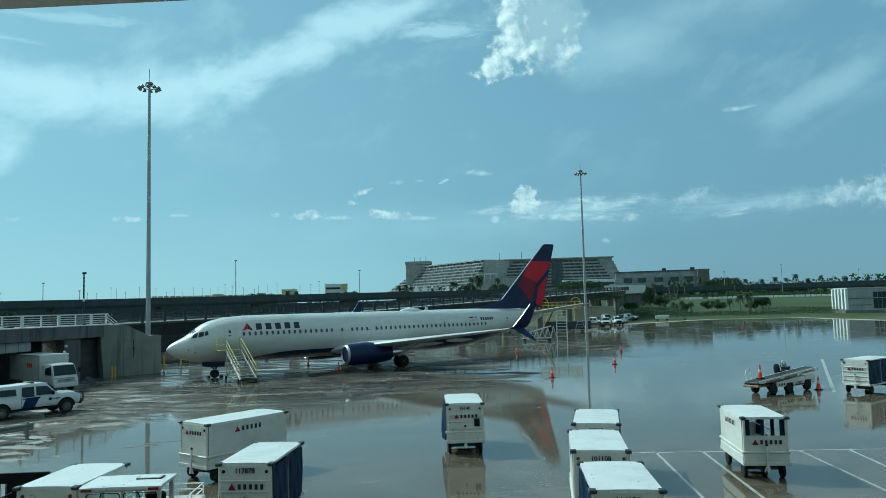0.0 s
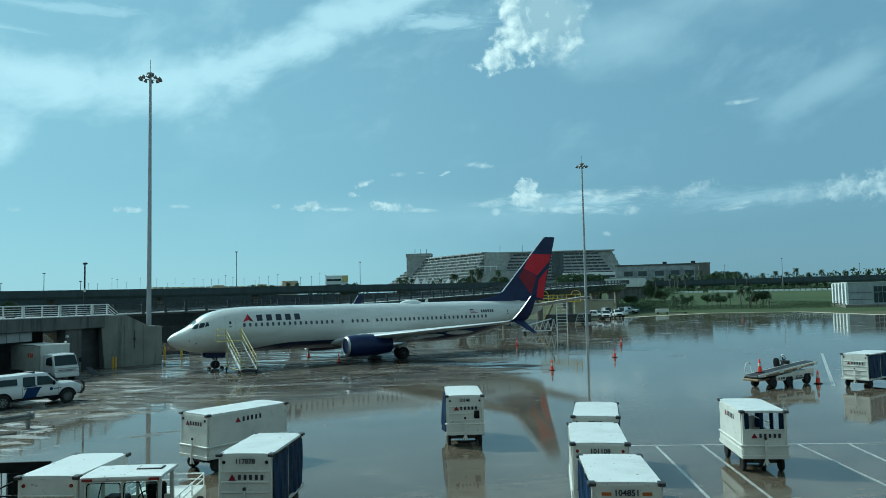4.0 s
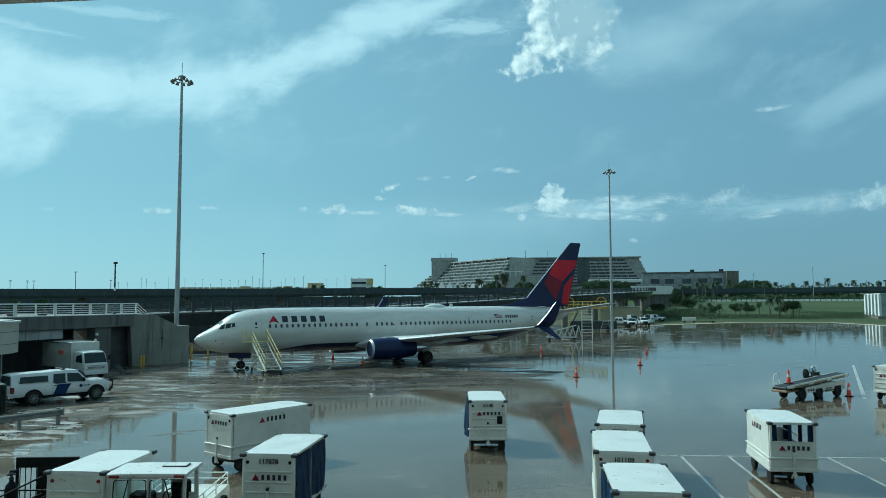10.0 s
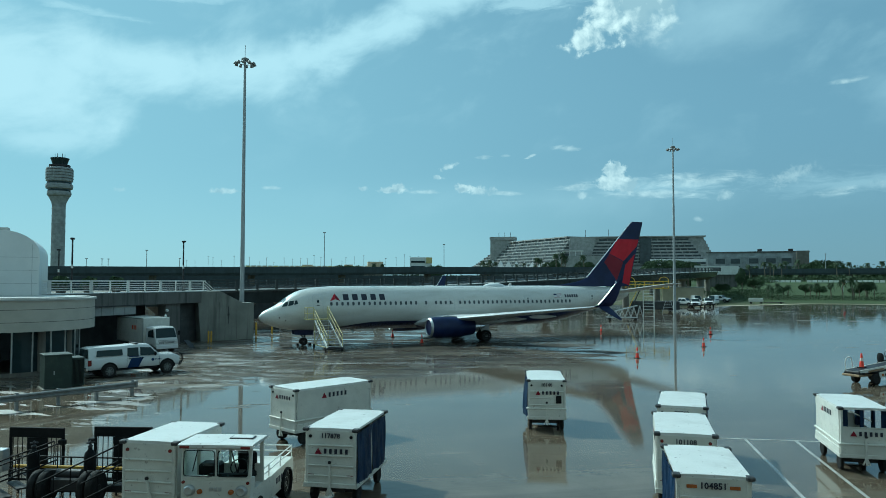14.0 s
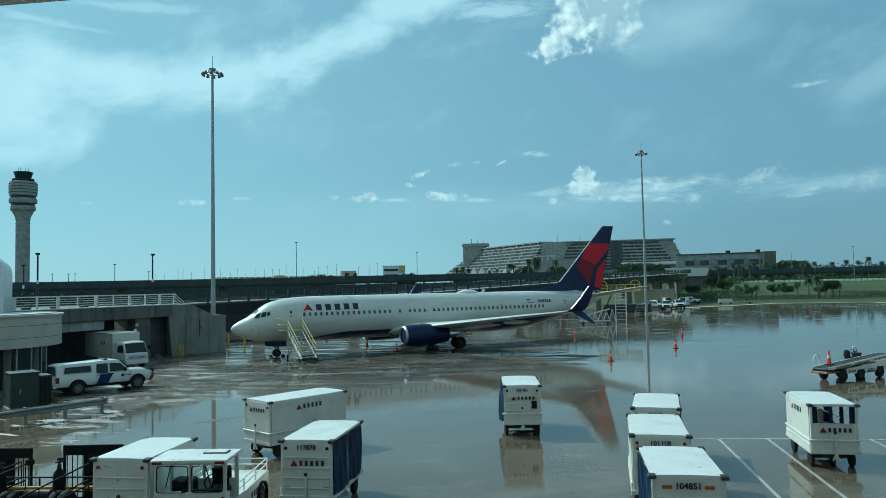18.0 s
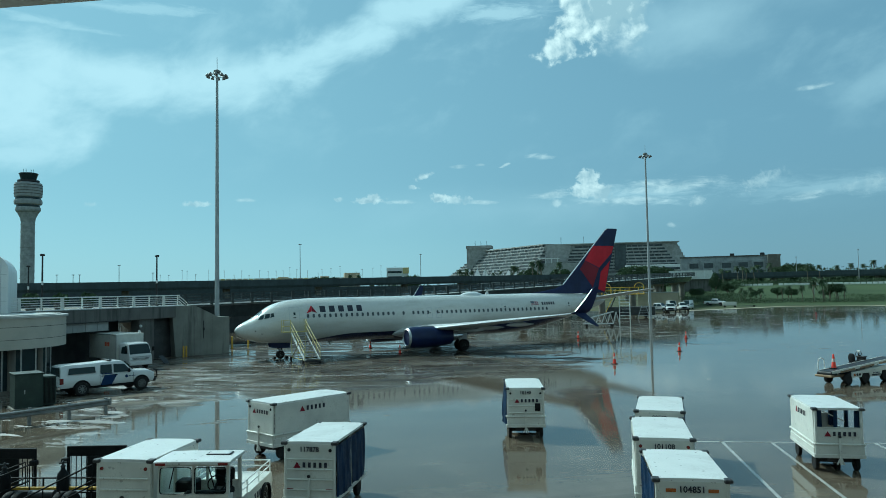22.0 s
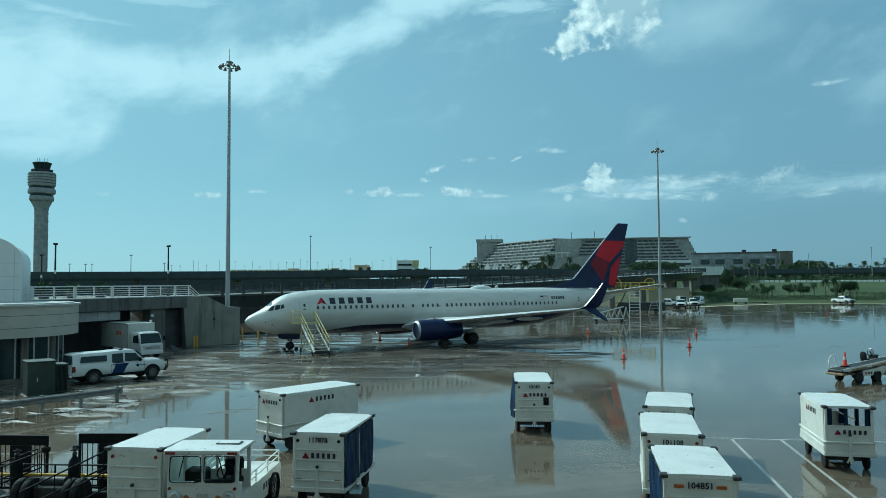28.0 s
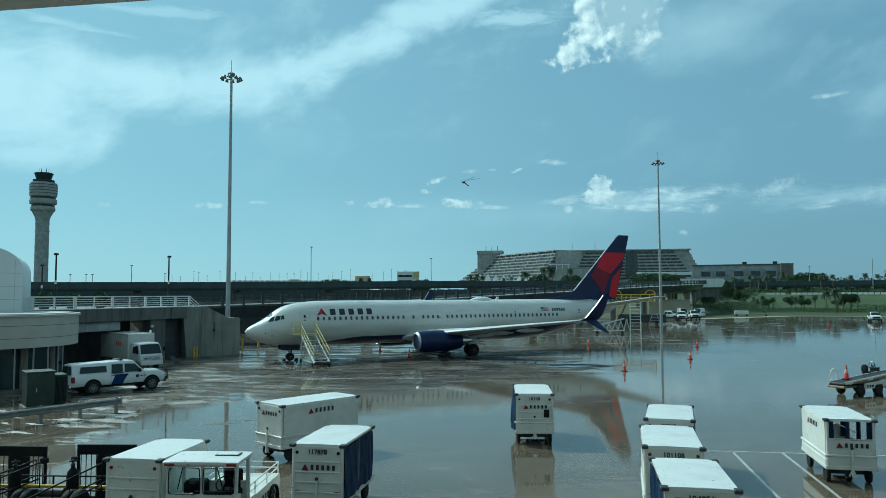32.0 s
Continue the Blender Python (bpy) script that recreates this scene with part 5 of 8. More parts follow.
def bm_quad(pts, t=0.008):
    bm = B()
    f = bm.faces.new([bm.verts.new(p) for p in pts])
    r = bmesh.ops.extrude_face_region(bm, geom=[f])
    bmesh.ops.translate(bm, vec=Vector(f.normal) * t if f.normal.length else (0, t, 0), verts=[v for v in r["geom"] if isinstance(v, bmesh.types.BMVert)])
    return bm


def dock():
    """Black barred gates, handrails, wheels and bottles at the foot of a passenger bridge."""
    for a, b in (((-15.04, -40.64), (-13.61, -41.5)), ((-12.83, -41.6), (-11.33, -42.4))):
        d = Vector((b[0] - a[0], b[1] - a[1], 0))
        ob = thing("barred_gate", pose(*a, 0, 0, 0, math.degrees(math.atan2(d.y, d.x))), "black steel barred gate with a solid top panel", "gate", "black barred gates")
        L = d.length
        part("top_panel", box(B(), (L / 2, 0, 1.46), (L, 0.08, 0.28), None, 0.01), "black", ob, "solid black top panel")
        part("centre_panel", box(B(), (L * 0.52, 0, 0.66), (L * 0.36, 0.06, 1.3), None, 0.01), "black", ob, "solid black panel")
        for x in (0.03, L - 0.03):
            part("post", box(B(), (x, 0, 0.66), (0.07, 0.07, 1.32), None, 0.01), "black", ob)
        for k in range(11):
            x = 0.03 + (L - 0.06) * (k + 0.5) / 11
            if abs(x - L * 0.52) > L * 0.19:
                part("bar", rod(B(), (x, 0, 0.12), (x, 0, 1.34), 0.014, 6), "black", ob)
        part("bottom_rail", box(B(), (L / 2, 0, 0.12), (L, 0.05, 0.06)), "black", ob)
        part("lamp", box(B(), (L if a[0] < -14 else 0.0, -0.1, 1.22), (0.2, 0.16, 0.14), None, 0.02), "black", ob, "black lamp housing")
    for x, y in ((-14.3, -42.6), (-12.93, -43.2)):
        ob = thing("pressure_bottle", pose(x, y, 0), "black upright bottle-shaped cylinder with brass valve", "cylinder", "black cylinders at the dock")
        part("body", lathe(B(), [(0.14, 0), (0.155, 0.05), (0.155, 1.08), (0.13, 1.2), (0.06, 1.28), (0.05, 1.34)], 18), "black", ob, "", None, True)
        part("valve", lathe(B(), [(0.05, 1.34), (0.07, 1.38), (0.03, 1.42), (0.03, 1.5), (0.01, 1.52)], 10), "steel_dark", ob, "metal valve", None, True)
        part("valve_wheel", rod(B(), (-0.1, 0, 1.46), (0.1, 0, 1.46), 0.025, 6), "steel_dark", ob)
    m = pose(-13.5, -43.6, 0, 0, 0, -30)
    ob = thing("bridge_bogie", m, "dark wheeled drive bogie with yellow beam and handrails", "wheel bogie")
    part("yellow_beam", box(B(), (-0.2, 0.7, 0.78), (3.4, 0.1, 0.07), None, 0.01), "hazard", ob, "yellow steel beam")
    part("axle_box", box(B(), (0.0, 0.2, 0.5), (0.8, 0.5, 0.36), None, 0.04), "steel_dark", ob, "dark gearbox")
    part("motor", lathe(B(), [(0.02, -0.35), (0.13, -0.33), (0.13, 0.33), (0.02, 0.35)], 14, "x", (0.0, 0.2, 0.74)), "steel_dark", ob, "dark electric motor", None, True)
    for x in (-0.78, -0.55, 0.55, 0.78):
        wheel(ob, (x, 0.1, 0.43), 0.43, 0.2, "steel_dark", "x", "large black tyre")
    part("cross_beam", box(B(), (0, 0.55, 0.3), (2.8, 0.16, 0.2), None, 0.02), "steel_dark", ob)
    for k, (x0, y0, x1, y1) in enumerate(((-2.6, -0.6, -0.9, 0.9), (-2.3, -0.9, -0.6, 0.6), (0.9, -0.8, 2.2, 0.7), (-0.2, -0.9, 1.1, 0.6))):
        hr = B()
        for dz in (0.0, 0.42):
            rod(hr, (x0, y0, 0.35 + dz), (x1, y1, 1.0 + dz), 0.022, 8)
        for t in (0.0, 0.2, 0.4, 0.6, 0.8, 1.0):
            p = Vector((x0, y0, 0.35)).lerp(Vector((x1, y1, 1.0)), t)
            rod(hr, p - Vector((0, 0, 0.3 if t in (0.0, 1.0) else 0.0)), p + Vector((0, 0, 0.42)), 0.016, 6)
        part("handrail", hr, "black", ob, "black sloping handrail")
    for k in range(4):
        part("tread", box(B(), (-1.7 + 0.25 * k, -0.1 + 0.3 * k, 0.25 + 0.16 * k), (0.9, 0.28, 0.04), Matrix.Rotation(radians(-40), 3, "Z")), "steel_dark", ob, "steel tread")
    for y, z in ((0.9, 1.0), (0.9, 0.62)):
        part("guard_rail", rod(B(), (-2.9, y, z), (2.1, y, z), 0.022, 8), "black", ob)
    for x in (-2.9, -1.9, -0.4, 0.9, 2.1):
        part("guard_post", rod(B(), (x, 0.9, 0.0), (x, 0.9, 1.0), 0.025, 8), "black", ob)
    part("hose", rod(B(), (-0.6, 0.5, 0.55), (0.9, 0.9, 0.4), 0.03, 6), "black", ob)
    bx = thing("control_box", pose(-15.2, -41.9, 0, 0, 0, -30), "grey steel control box on a stand by the gate", "control box")
    part("case", box(B(), (0, 0, 0.95), (0.5, 0.3, 0.6), None, 0.02), "steel", bx, "grey steel case")
    part("stand", box(B(), (0, 0, 0.33), (0.1, 0.1, 0.66)), "steel_dark", bx)
    cone(-11.75, -45.75, 0.6, "orange cone half hidden behind a cart")


CONE = []


def cone(x, y, h=0.72, label="orange traffic cone with white band on wet apron", z=0.0):
    if not CONE:
        ob = thing("traffic_cone", pose(x, y, z), label, "traffic cone", "traffic cones")
        part("base", box(B(), (0, 0, 0.02), (0.36, 0.36, 0.04), None, 0.01), "black", ob, "black rubber base")
        part("body", lathe(B(), [(0.14, 0.04), (0.125, 0.12), (0.045, 0.68), (0.035, 0.72), (0.02, 0.72)], 16), "orange", ob, "", None, True)
        part("band", lathe(B(), [(0.098, 0.34), (0.076, 0.5), (0.07, 0.5), (0.09, 0.34)], 16), "reflective", ob, "white reflective band", None, True)
        ob.scale = (1.02, 1.02, 1.14)
        CONE.append(ob)
        return ob
    ob = copy_thing(CONE[0], pose(x, y, z))
    ob["label"] = label
    return ob


def belt_loader():
    ob = thing("belt_loader", pose(28.95, -37.5, 0, 0, 0, 0.0), "white belt loader with raised black conveyor on wet apron", "belt loader")
    # chassis with wheel cut-outs
    outline = [(-1.75, 0.4), (-1.72, 0.7), (-0.6, 0.78), (0.4, 0.84), (2.0, 0.98), (2.12, 0.94), (2.12, 0.44), (1.95, 0.42), (1.82, 0.66), (1.1, 0.66), (0.95, 0.36), (-0.05, 0.36), (-0.12, 0.6), (-0.75, 0.6), (-0.85, 0.4)]
    for y in (-0.72, 0.68):
        part("body_side", prism(B(), outline, y, y + 0.05, "y"), "white", ob, "white steel side panel")
    part("frame", box(B(), (0.1, 0, 0.55), (3.7, 1.2, 0.2), None, 0.03), "steel_dark", ob, "dark steel frame")
    part("engine_cover", box(B(), (1.0, 0.0, 0.74), (2.1, 1.3, 0.2), None, 0.04), "white", ob, "white engine cover")
    a, b = Vector((-3.2, -0.1, 0.72)), Vector((2.75, -0.1, 1.2))
    part("conveyor_frame", bar(B(), a, b, 0.78, 0.14), "steel_dark", ob, "dark conveyor frame")
    up = Vector((0, 0, 0.085))
    part("belt", bar(B(), a + up, b + up, 0.68, 0.04), "belt", ob, "black rubber belt")
    for y in (-0.42, 0.42):
        part("side_rail", bar(B(), a + Vector((0, y, 0.03)), b + Vector((0, y, 0.03)), 0.05, 0.18), "white", ob, "white side rail")
    for k in range(3):
        p, q = a.lerp(b, 0.12 + 0.3 * k), a.lerp(b, 0.34 + 0.3 * k)
        part("rub_board", bar(B(), p + Vector((0, -0.46, -0.02)), q + Vector((0, -0.46, -0.02)), 0.03, 0.1), "wood", ob, "worn tan rub board")
    for k in range(9):
        p = a.lerp(b, 0.06 + 0.11 * k)
        part("cross_tie", box(B(), tuple(p + Vector((0, 0, -0.1))), (0.05, 0.8, 0.05)), "steel_dark", ob)
    for p in (a, b):
        part("roller", rod(B(), p + Vector((0, -0.42, 0)), p + Vector((0, 0.42, 0)), 0.1, 14), "steel_dark", ob)
    bp = part("bumper", box(B(), (-3.25, -0.1, 0.56), (0.3, 1.05, 0.13), None, 0.03), "wood", ob, "rusty tan end bumper")
    part("bumper_pad", box(B(), (-3.05, -0.1, 0.66), (0.5, 0.96, 0.1), None, 0.02), "black", bp)
    part("tow_beam", box(B(), (-2.3, -0.1, 0.5), (1.7, 0.5, 0.1), None, 0.02), "wood", ob, "rusty steel beam")
    hoop = B()
    pts = [(-3.0, 0.45, 0.7), (-3.05, 0.45, 1.2), (-2.97, 0.45, 1.42), (-2.75, 0.45, 1.52), (-2.52, 0.45, 1.42), (-2.42, 0.45, 0.8)]
    for p, q in zip(pts, pts[1:]):
        rod(hoop, p, q, 0.028, 8)
    part("hoop_rail", hoop, "rail_white", ob, "pale hoop rail")
    seat = part("seat", box(B(), (0.42, 0.55, 1.12), (0.42, 0.44, 0.12), None, 0.04), "black", ob, "black seat")
    rings = []
    for z, w, d in ((1.14, 0.2, 0.07), (1.3, 0.23, 0.08), (1.5, 0.2, 0.07), (1.6, 0.1, 0.04)):
        rings.append([(0.2 + d * math.cos(q), 0.55 + w * math.sin(q), z) for q in [2 * math.pi * i / 12 for i in range(12)]])
    part("seat_back", loft(B(), rings), "black", seat, "rounded black seat back", None, True)
    part("seat_box", box(B(), (0.42, 0.55, 0.95), (0.46, 0.46, 0.24), None, 0.03), "steel_dark", ob)
    cn = part("console", box(B(), (1.12, 0.55, 1.12), (0.24, 0.5, 0.42), None, 0.04), "steel_dark", ob, "dark control console")
    part("console_top", box(B(), (1.1, 0.55, 1.36), (0.34, 0.56, 0.08), None, 0.03), "corner", cn)
    for k in range(3):
        part("lever", rod(B(), (1.0, 0.4 + 0.12 * k, 1.38), (0.94, 0.4 + 0.12 * k, 1.58), 0.014, 6), "black", cn)
    sw = B()
    for i in range(14):
        p, q = 2 * math.pi * i / 14, 2 * math.pi * (i + 1) / 14
        rod(sw, (0.86 + 0.06 * math.sin(p), 0.55 + 0.18 * math.cos(p), 1.54 + 0.17 * math.sin(p)), (0.86 + 0.06 * math.sin(q), 0.55 + 0.18 * math.cos(q), 1.54 + 0.17 * math.sin(q)), 0.016, 6)
    rod(sw, (0.86, 0.55, 1.54), (1.1, 0.55, 1.3), 0.022, 6)
    part("steering_wheel", sw, "black", ob, "black steering wheel")
    part("mirror_arm", rod(B(), (1.2, 0.78, 1.2), (1.24, 0.8, 1.62), 0.016, 6), "steel_dark", ob)
    part("mirror", box(B(), (1.24, 0.8, 1.66), (0.06, 0.2, 0.14), None, 0.02), "panel_white", ob, "white mirror")
    for x, r in ((-1.95, 0.3), (-0.42, 0.36), (1.46, 0.34)):
        for s in (-1, 1):
            wheel(ob, (x, s * 0.6, r), r, 0.24, "steel_dark", "y", "black tyre")
    part("lift_ram", rod(B(), (0.3, -0.3, 0.7), (1.5, -0.2, 1.08), 0.05, 8), "chrome", ob, "bright lift ram")
    part("step", box(B(), (0.45, -0.78, 0.46), (0.7, 0.14, 0.05), None, 0.01), "steel_dark", ob, "dark step")
    for k, x in enumerate((-1.5, -1.25, -1.02)):
        part("round_fitting", lathe(B(), [(0.01, -0.02), (0.07, -0.015), (0.075, 0.02)], 12, "y", (x, -0.73, 0.55)), "steel_dark" if k else "amber", ob, "", None, True)
    for i in range(5):
        part("sign_bar", box(B(), (0.25 + i * 0.13, -0.726, 0.56), (0.075, 0.008, 0.08)), "ink", ob)
    cone(26.75, -37.45, 0.72, "orange traffic cone standing on the belt loader", 0.9)


def air_stairs():
    ob = thing("boarding_stairs", pose(4.6, -2.05, 0), "yellow wheeled boarding stairs at the forward cabin door", "boarding stairs")
    pf = part("platform", box(B(), (0, -0.45, 2.44), (2.1, 0.9, 0.08), None, 0.01), "stair", ob, "yellow platform")
    for s in (-1, 1):
        part("stringer", bar(B(), (0.25 + s * 0.62, -0.8, 2.36), (0.25 + s * 0.62, -5.0, 0.28), 0.06, 0.2), "rail_white", ob, "pale stair side")
        hr = B()
        for dz in (0.5, 0.95):
            rod(hr, (0.25 + s * 0.66, -0.8, 2.44 + dz), (0.25 + s * 0.66, -4.9, 0.4 + dz), 0.03, 8)
        for k in range(5):
            t = k / 4
            y, z = -0.8 - 4.1 * t, 2.44 - 2.04 * t
            rod(hr, (0.25 + s * 0.66, y, z - 0.1), (0.25 + s * 0.66, y, z + 0.95), 0.025, 8)
        part("handrail", hr, "stair", ob, "yellow handrail")
    for k in range(11):
        t = (k + 0.5) / 11
        part("tread", box(B(), (0.25, -0.8 - 4.2 * t, 2.42 - 2.1 * t), (1.18, 0.3, 0.04), None, 0.006), "steel", ob, "steel tread")
    for x, y in ((-1.02, -0.05), (-1.02, -0.85), (-0.45, -0.85), (1.0, -0.85), (1.0, -0.05)):
        part("rail_post", rod(B(), (x, y, 2.44), (x, y, 3.5), 0.03, 8), "stair", ob, "yellow rail post")
    for z in (2.95, 3.48):
        part("platform_rail", rod(B(), (-1.02, -0.05, z), (-1.02, -0.85, z), 0.028, 8), "stair", ob, "yellow platform rail")
        part("platform_rail", rod(B(), (-1.02, -0.85, z), (-0.45, -0.85, z), 0.028, 8), "stair", ob, "yellow platform rail")
        part("platform_rail", rod(B(), (1.0, -0.05, z), (1.0, -0.85, z), 0.028, 8), "stair", ob, "yellow platform rail")
    for s in (-1, 1):
        lg = B()
        rod(lg, (0.25 + s * 0.6, -0.8, 2.4), (0.25 + s * 0.6, -1.0, 0.2), 0.04, 8)
        rod(lg, (0.25 + s * 0.6, -1.0, 0.3), (0.25 + s * 0.6, -4.9, 0.3), 0.04, 8)
        rod(lg, (0.25 + s * 0.6, -1.0, 0.35), (0.25 + s * 0.6, -2.8, 1.35), 0.03, 8)
        rod(lg, (0.25 + s * 0.6, -2.8, 1.35), (0.25 + s * 0.6, -2.9, 0.3), 0.03, 8)
        part("leg", lg, "stair", ob, "yellow steel leg")
        for y in (-1.1, -4.6):
            wheel(ob, (0.25 + s * 0.72, y, 0.18), 0.18, 0.1, "steel_dark", "x", "small black wheel")
    part("base_board", box(B(), (0.25, -5.05, 0.26), (1.4, 0.1, 0.16), None, 0.02), "steel_dark", ob)
    for s in (-0.55, 0.4):
        part("cross_bar", rod(B(), (0.25 - 0.6, -2.85 + s, 0.8), (0.25 + 0.6, -2.85 + s, 0.8), 0.03, 8), "stair", ob)


def tail_stand():
    """Maintenance platform behind the tail: stair, deck and hoops."""
    o = polar(40.65, 118)
    ob = thing("maintenance_stand", pose(o[0], o[1], 0, 0, 0, -41), "yellow and white maintenance stand with hooped platform behind the tail", "maintenance stand")
    part("deck", box(B(), (0.6, 0, 4.7), (6.2, 1.6, 0.14), None, 0.02), "yellow", ob, "yellow platform deck")
    rl = B()
    for y in (-0.78, 0.78):
        for z in (5.25, 5.75):
            rod(rl, (-2.8, y, z), (3.6, y, z), 0.05, 6)
        for x in (-2.8, -1.4, 0, 1.4, 2.8, 3.6):
            rod(rl, (x, y, 4.7), (x, y, 5.75), 0.05, 6)
    part("platform_rail", rl, "yellow", ob, "yellow platform rail")
    for x0 in (-2.2, 2.9):
        hp = B()
        for dy in (-0.5, 0.0, 0.5):
            for i in range(10):
                a, b = math.pi * i / 10, math.pi * (i + 1) / 10
                rod(hp, (x0 + 0.75 * math.cos(a), dy, 5.7 + 0.75 * math.sin(a)), (x0 + 0.75 * math.cos(b), dy, 5.7 + 0.75 * math.sin(b)), 0.045, 6)
        part("ladder_hoop", hp, "yellow", ob, "yellow ladder hoop")
    for x in (-0.2, 1.4):
        tw = B()
        for y in (-0.7, 0.7):
            rod(tw, (x, y, 0), (x, y, 4.7), 0.07, 6)
        for k in range(9):
            rod(tw, (x, -0.7, 0.4 + k * 0.5), (x, 0.7, 0.4 + k * 0.5), 0.04, 6)
        part("tower_leg", tw, "rail_white", ob, "white ladder frame")
    for k in range(9):
        part("cross_bar", rod(B(), (-0.2, -0.72, 0.4 + k * 0.5), (1.4, -0.72, 0.4 + k * 0.5), 0.04, 6), "rail_white", ob)
    part("stair", bar(B(), (-0.6, -0.3, 4.6), (-2.6, -0.3, 0.2), 0.9, 0.16), "steel_dark", ob, "dark stair flight")
    for y in (-0.75, 0.15):
        part("stair_rail", rod(B(), (-0.6, y, 5.5), (-2.6, y, 1.1), 0.05, 6), "yellow", ob)
    # low white truss dolly beside it
    td = thing("truss_dolly", pose(*polar(39.3, 112)[:2], 0, 0, 0, -38), "pale tubular steel truss dolly on the apron", "dolly")
    td.scale = (0.85, 0.85, 0.85)
    for y in (-0.8, 0.8):
        t = B()
        for z in (0.5, 2.6):
            rod(t, (-3.4, y, z * (0.45 if z > 1 else 1)), (1.9, y, z), 0.09, 6)
        for k in range(6):
            x = -3.2 + k
            rod(t, (x, y, 0.5), (x + 0.5, y, 1.2 + 0.27 * k), 0.06, 6)
            rod(t, (x + 0.5, y, 1.2 + 0.27 * k), (x + 1.0, y, 0.5), 0.06, 6)
        part("truss", t, "steel", td, "pale tubular truss")
    for x in (-2.8, 1.5):
        for y in (-0.8, 0.8):
            wheel(td, (x, y, 0.25), 0.25, 0.14, "steel_dark", "y")
    sd = thing("step_ladder", pose(*polar(42.35, 140)[:2], 0, 0, 0, -42), "pale aluminium step ladder on the apron", "ladder")
    for s in (-1, 1):
        part("ladder_leg", rod(B(), (s * 1.1, 0, 0), (s * 0.35, 0, 2.4), 0.06, 6), "mast", sd)
    for k in range(4):
        part("rung", rod(B(), (-0.95 + 0.17 * k, 0, 0.5 + 0.5 * k), (0.95 - 0.17 * k, 0, 0.5 + 0.5 * k), 0.04, 6), "mast", sd)
    tr = thing("dark_trailer", pose(*polar(41.4, 146)[:2], 0, 0, 0, -42), "dark low trailer behind the maintenance stand", "trailer")
    part("bed", box(B(), (0, 0, 1.2), (9.0, 2.4, 1.6), None, 0.08), "dark", tr)
    for x in (-3.4, -2.4, 2.8):
        wheel(tr, (x, -1.1, 0.42), 0.42, 0.3, "steel_dark", "y")


def wheel_chock(x, y, rz):
    ob = thing("wheel_chock", pose(x, y, 0, 0, 0, rz), "black rubber wheel chock at the nose wheel", "chock", "wheel chocks")
    part("block", prism(B(), [(-0.14, 0), (0.14, 0), (0.05, 0.2), (-0.05, 0.2)], -0.25, 0.25, "y"), "black", ob)


tug()
dock()
belt_loader()
air_stairs()
tail_stand()
for x in (3.45, 4.55):
    wheel_chock(x, -0.1, 0)
for x, y in ((24.15, -21.28), (35.84, -16.23), (47.84, -5.19), (14.7, 5.31), (14.61, -2.44), (39.45, 3.11), (30.9, -38.55)):
    cone(x, y)
for a, b in (((7.0, -43.97), (24.0, -55.7)), ((9.01, -45.2), (3.1, -53.2)), ((10.31, -46.39), (5.0, -53.5)), ((13.28, -48.39), (8.0, -56.0)), ((14.78, -49.48), (10.2, -55.3)), ((51.8, -26.3), (30.5, -39.75))):
    stripe(a, b, 0.11 if a[0] < 40 else 0.22)

# ---- road vehicles: local x forward, y to the left ----


def body_ring(x, zb, zw, zt, w, wt):
    """Cross-section of a car body: sill, belt line, roof."""
    return [(x, -w * 0.94, zb), (x, -w, zb + 0.12), (x, -w, (zb + zw) / 2), (x, -w * 0.985, zw - 0.06), (x, -w * 0.955, zw), (x, -wt - 0.04, zt - 0.12), (x, -wt + 0.04, zt - 0.02), (x, -wt * 0.5, zt + 0.02), (x, 0, zt + 0.03),
            (x, wt * 0.5, zt + 0.02), (x, wt - 0.04, zt - 0.02), (x, wt + 0.04, zt - 0.12), (x, w * 0.955, zw), (x, w * 0.985, zw - 0.06), (x, w, (zb + zw) / 2), (x, w, zb + 0.12), (x, w * 0.94, zb)]


def side_glass(ob, pts, y, lean, label="dark side window"):
    """A pane in the car's side; pts are (x, z), lean moves it inward per metre of height."""
    for s in (-1, 1):
        z0 = pts[0][1]
        part("side_window", bm_quad([(x, s * (y - (z - z0) * lean), z) for x, z in pts], 0.01), "glass", ob, label)


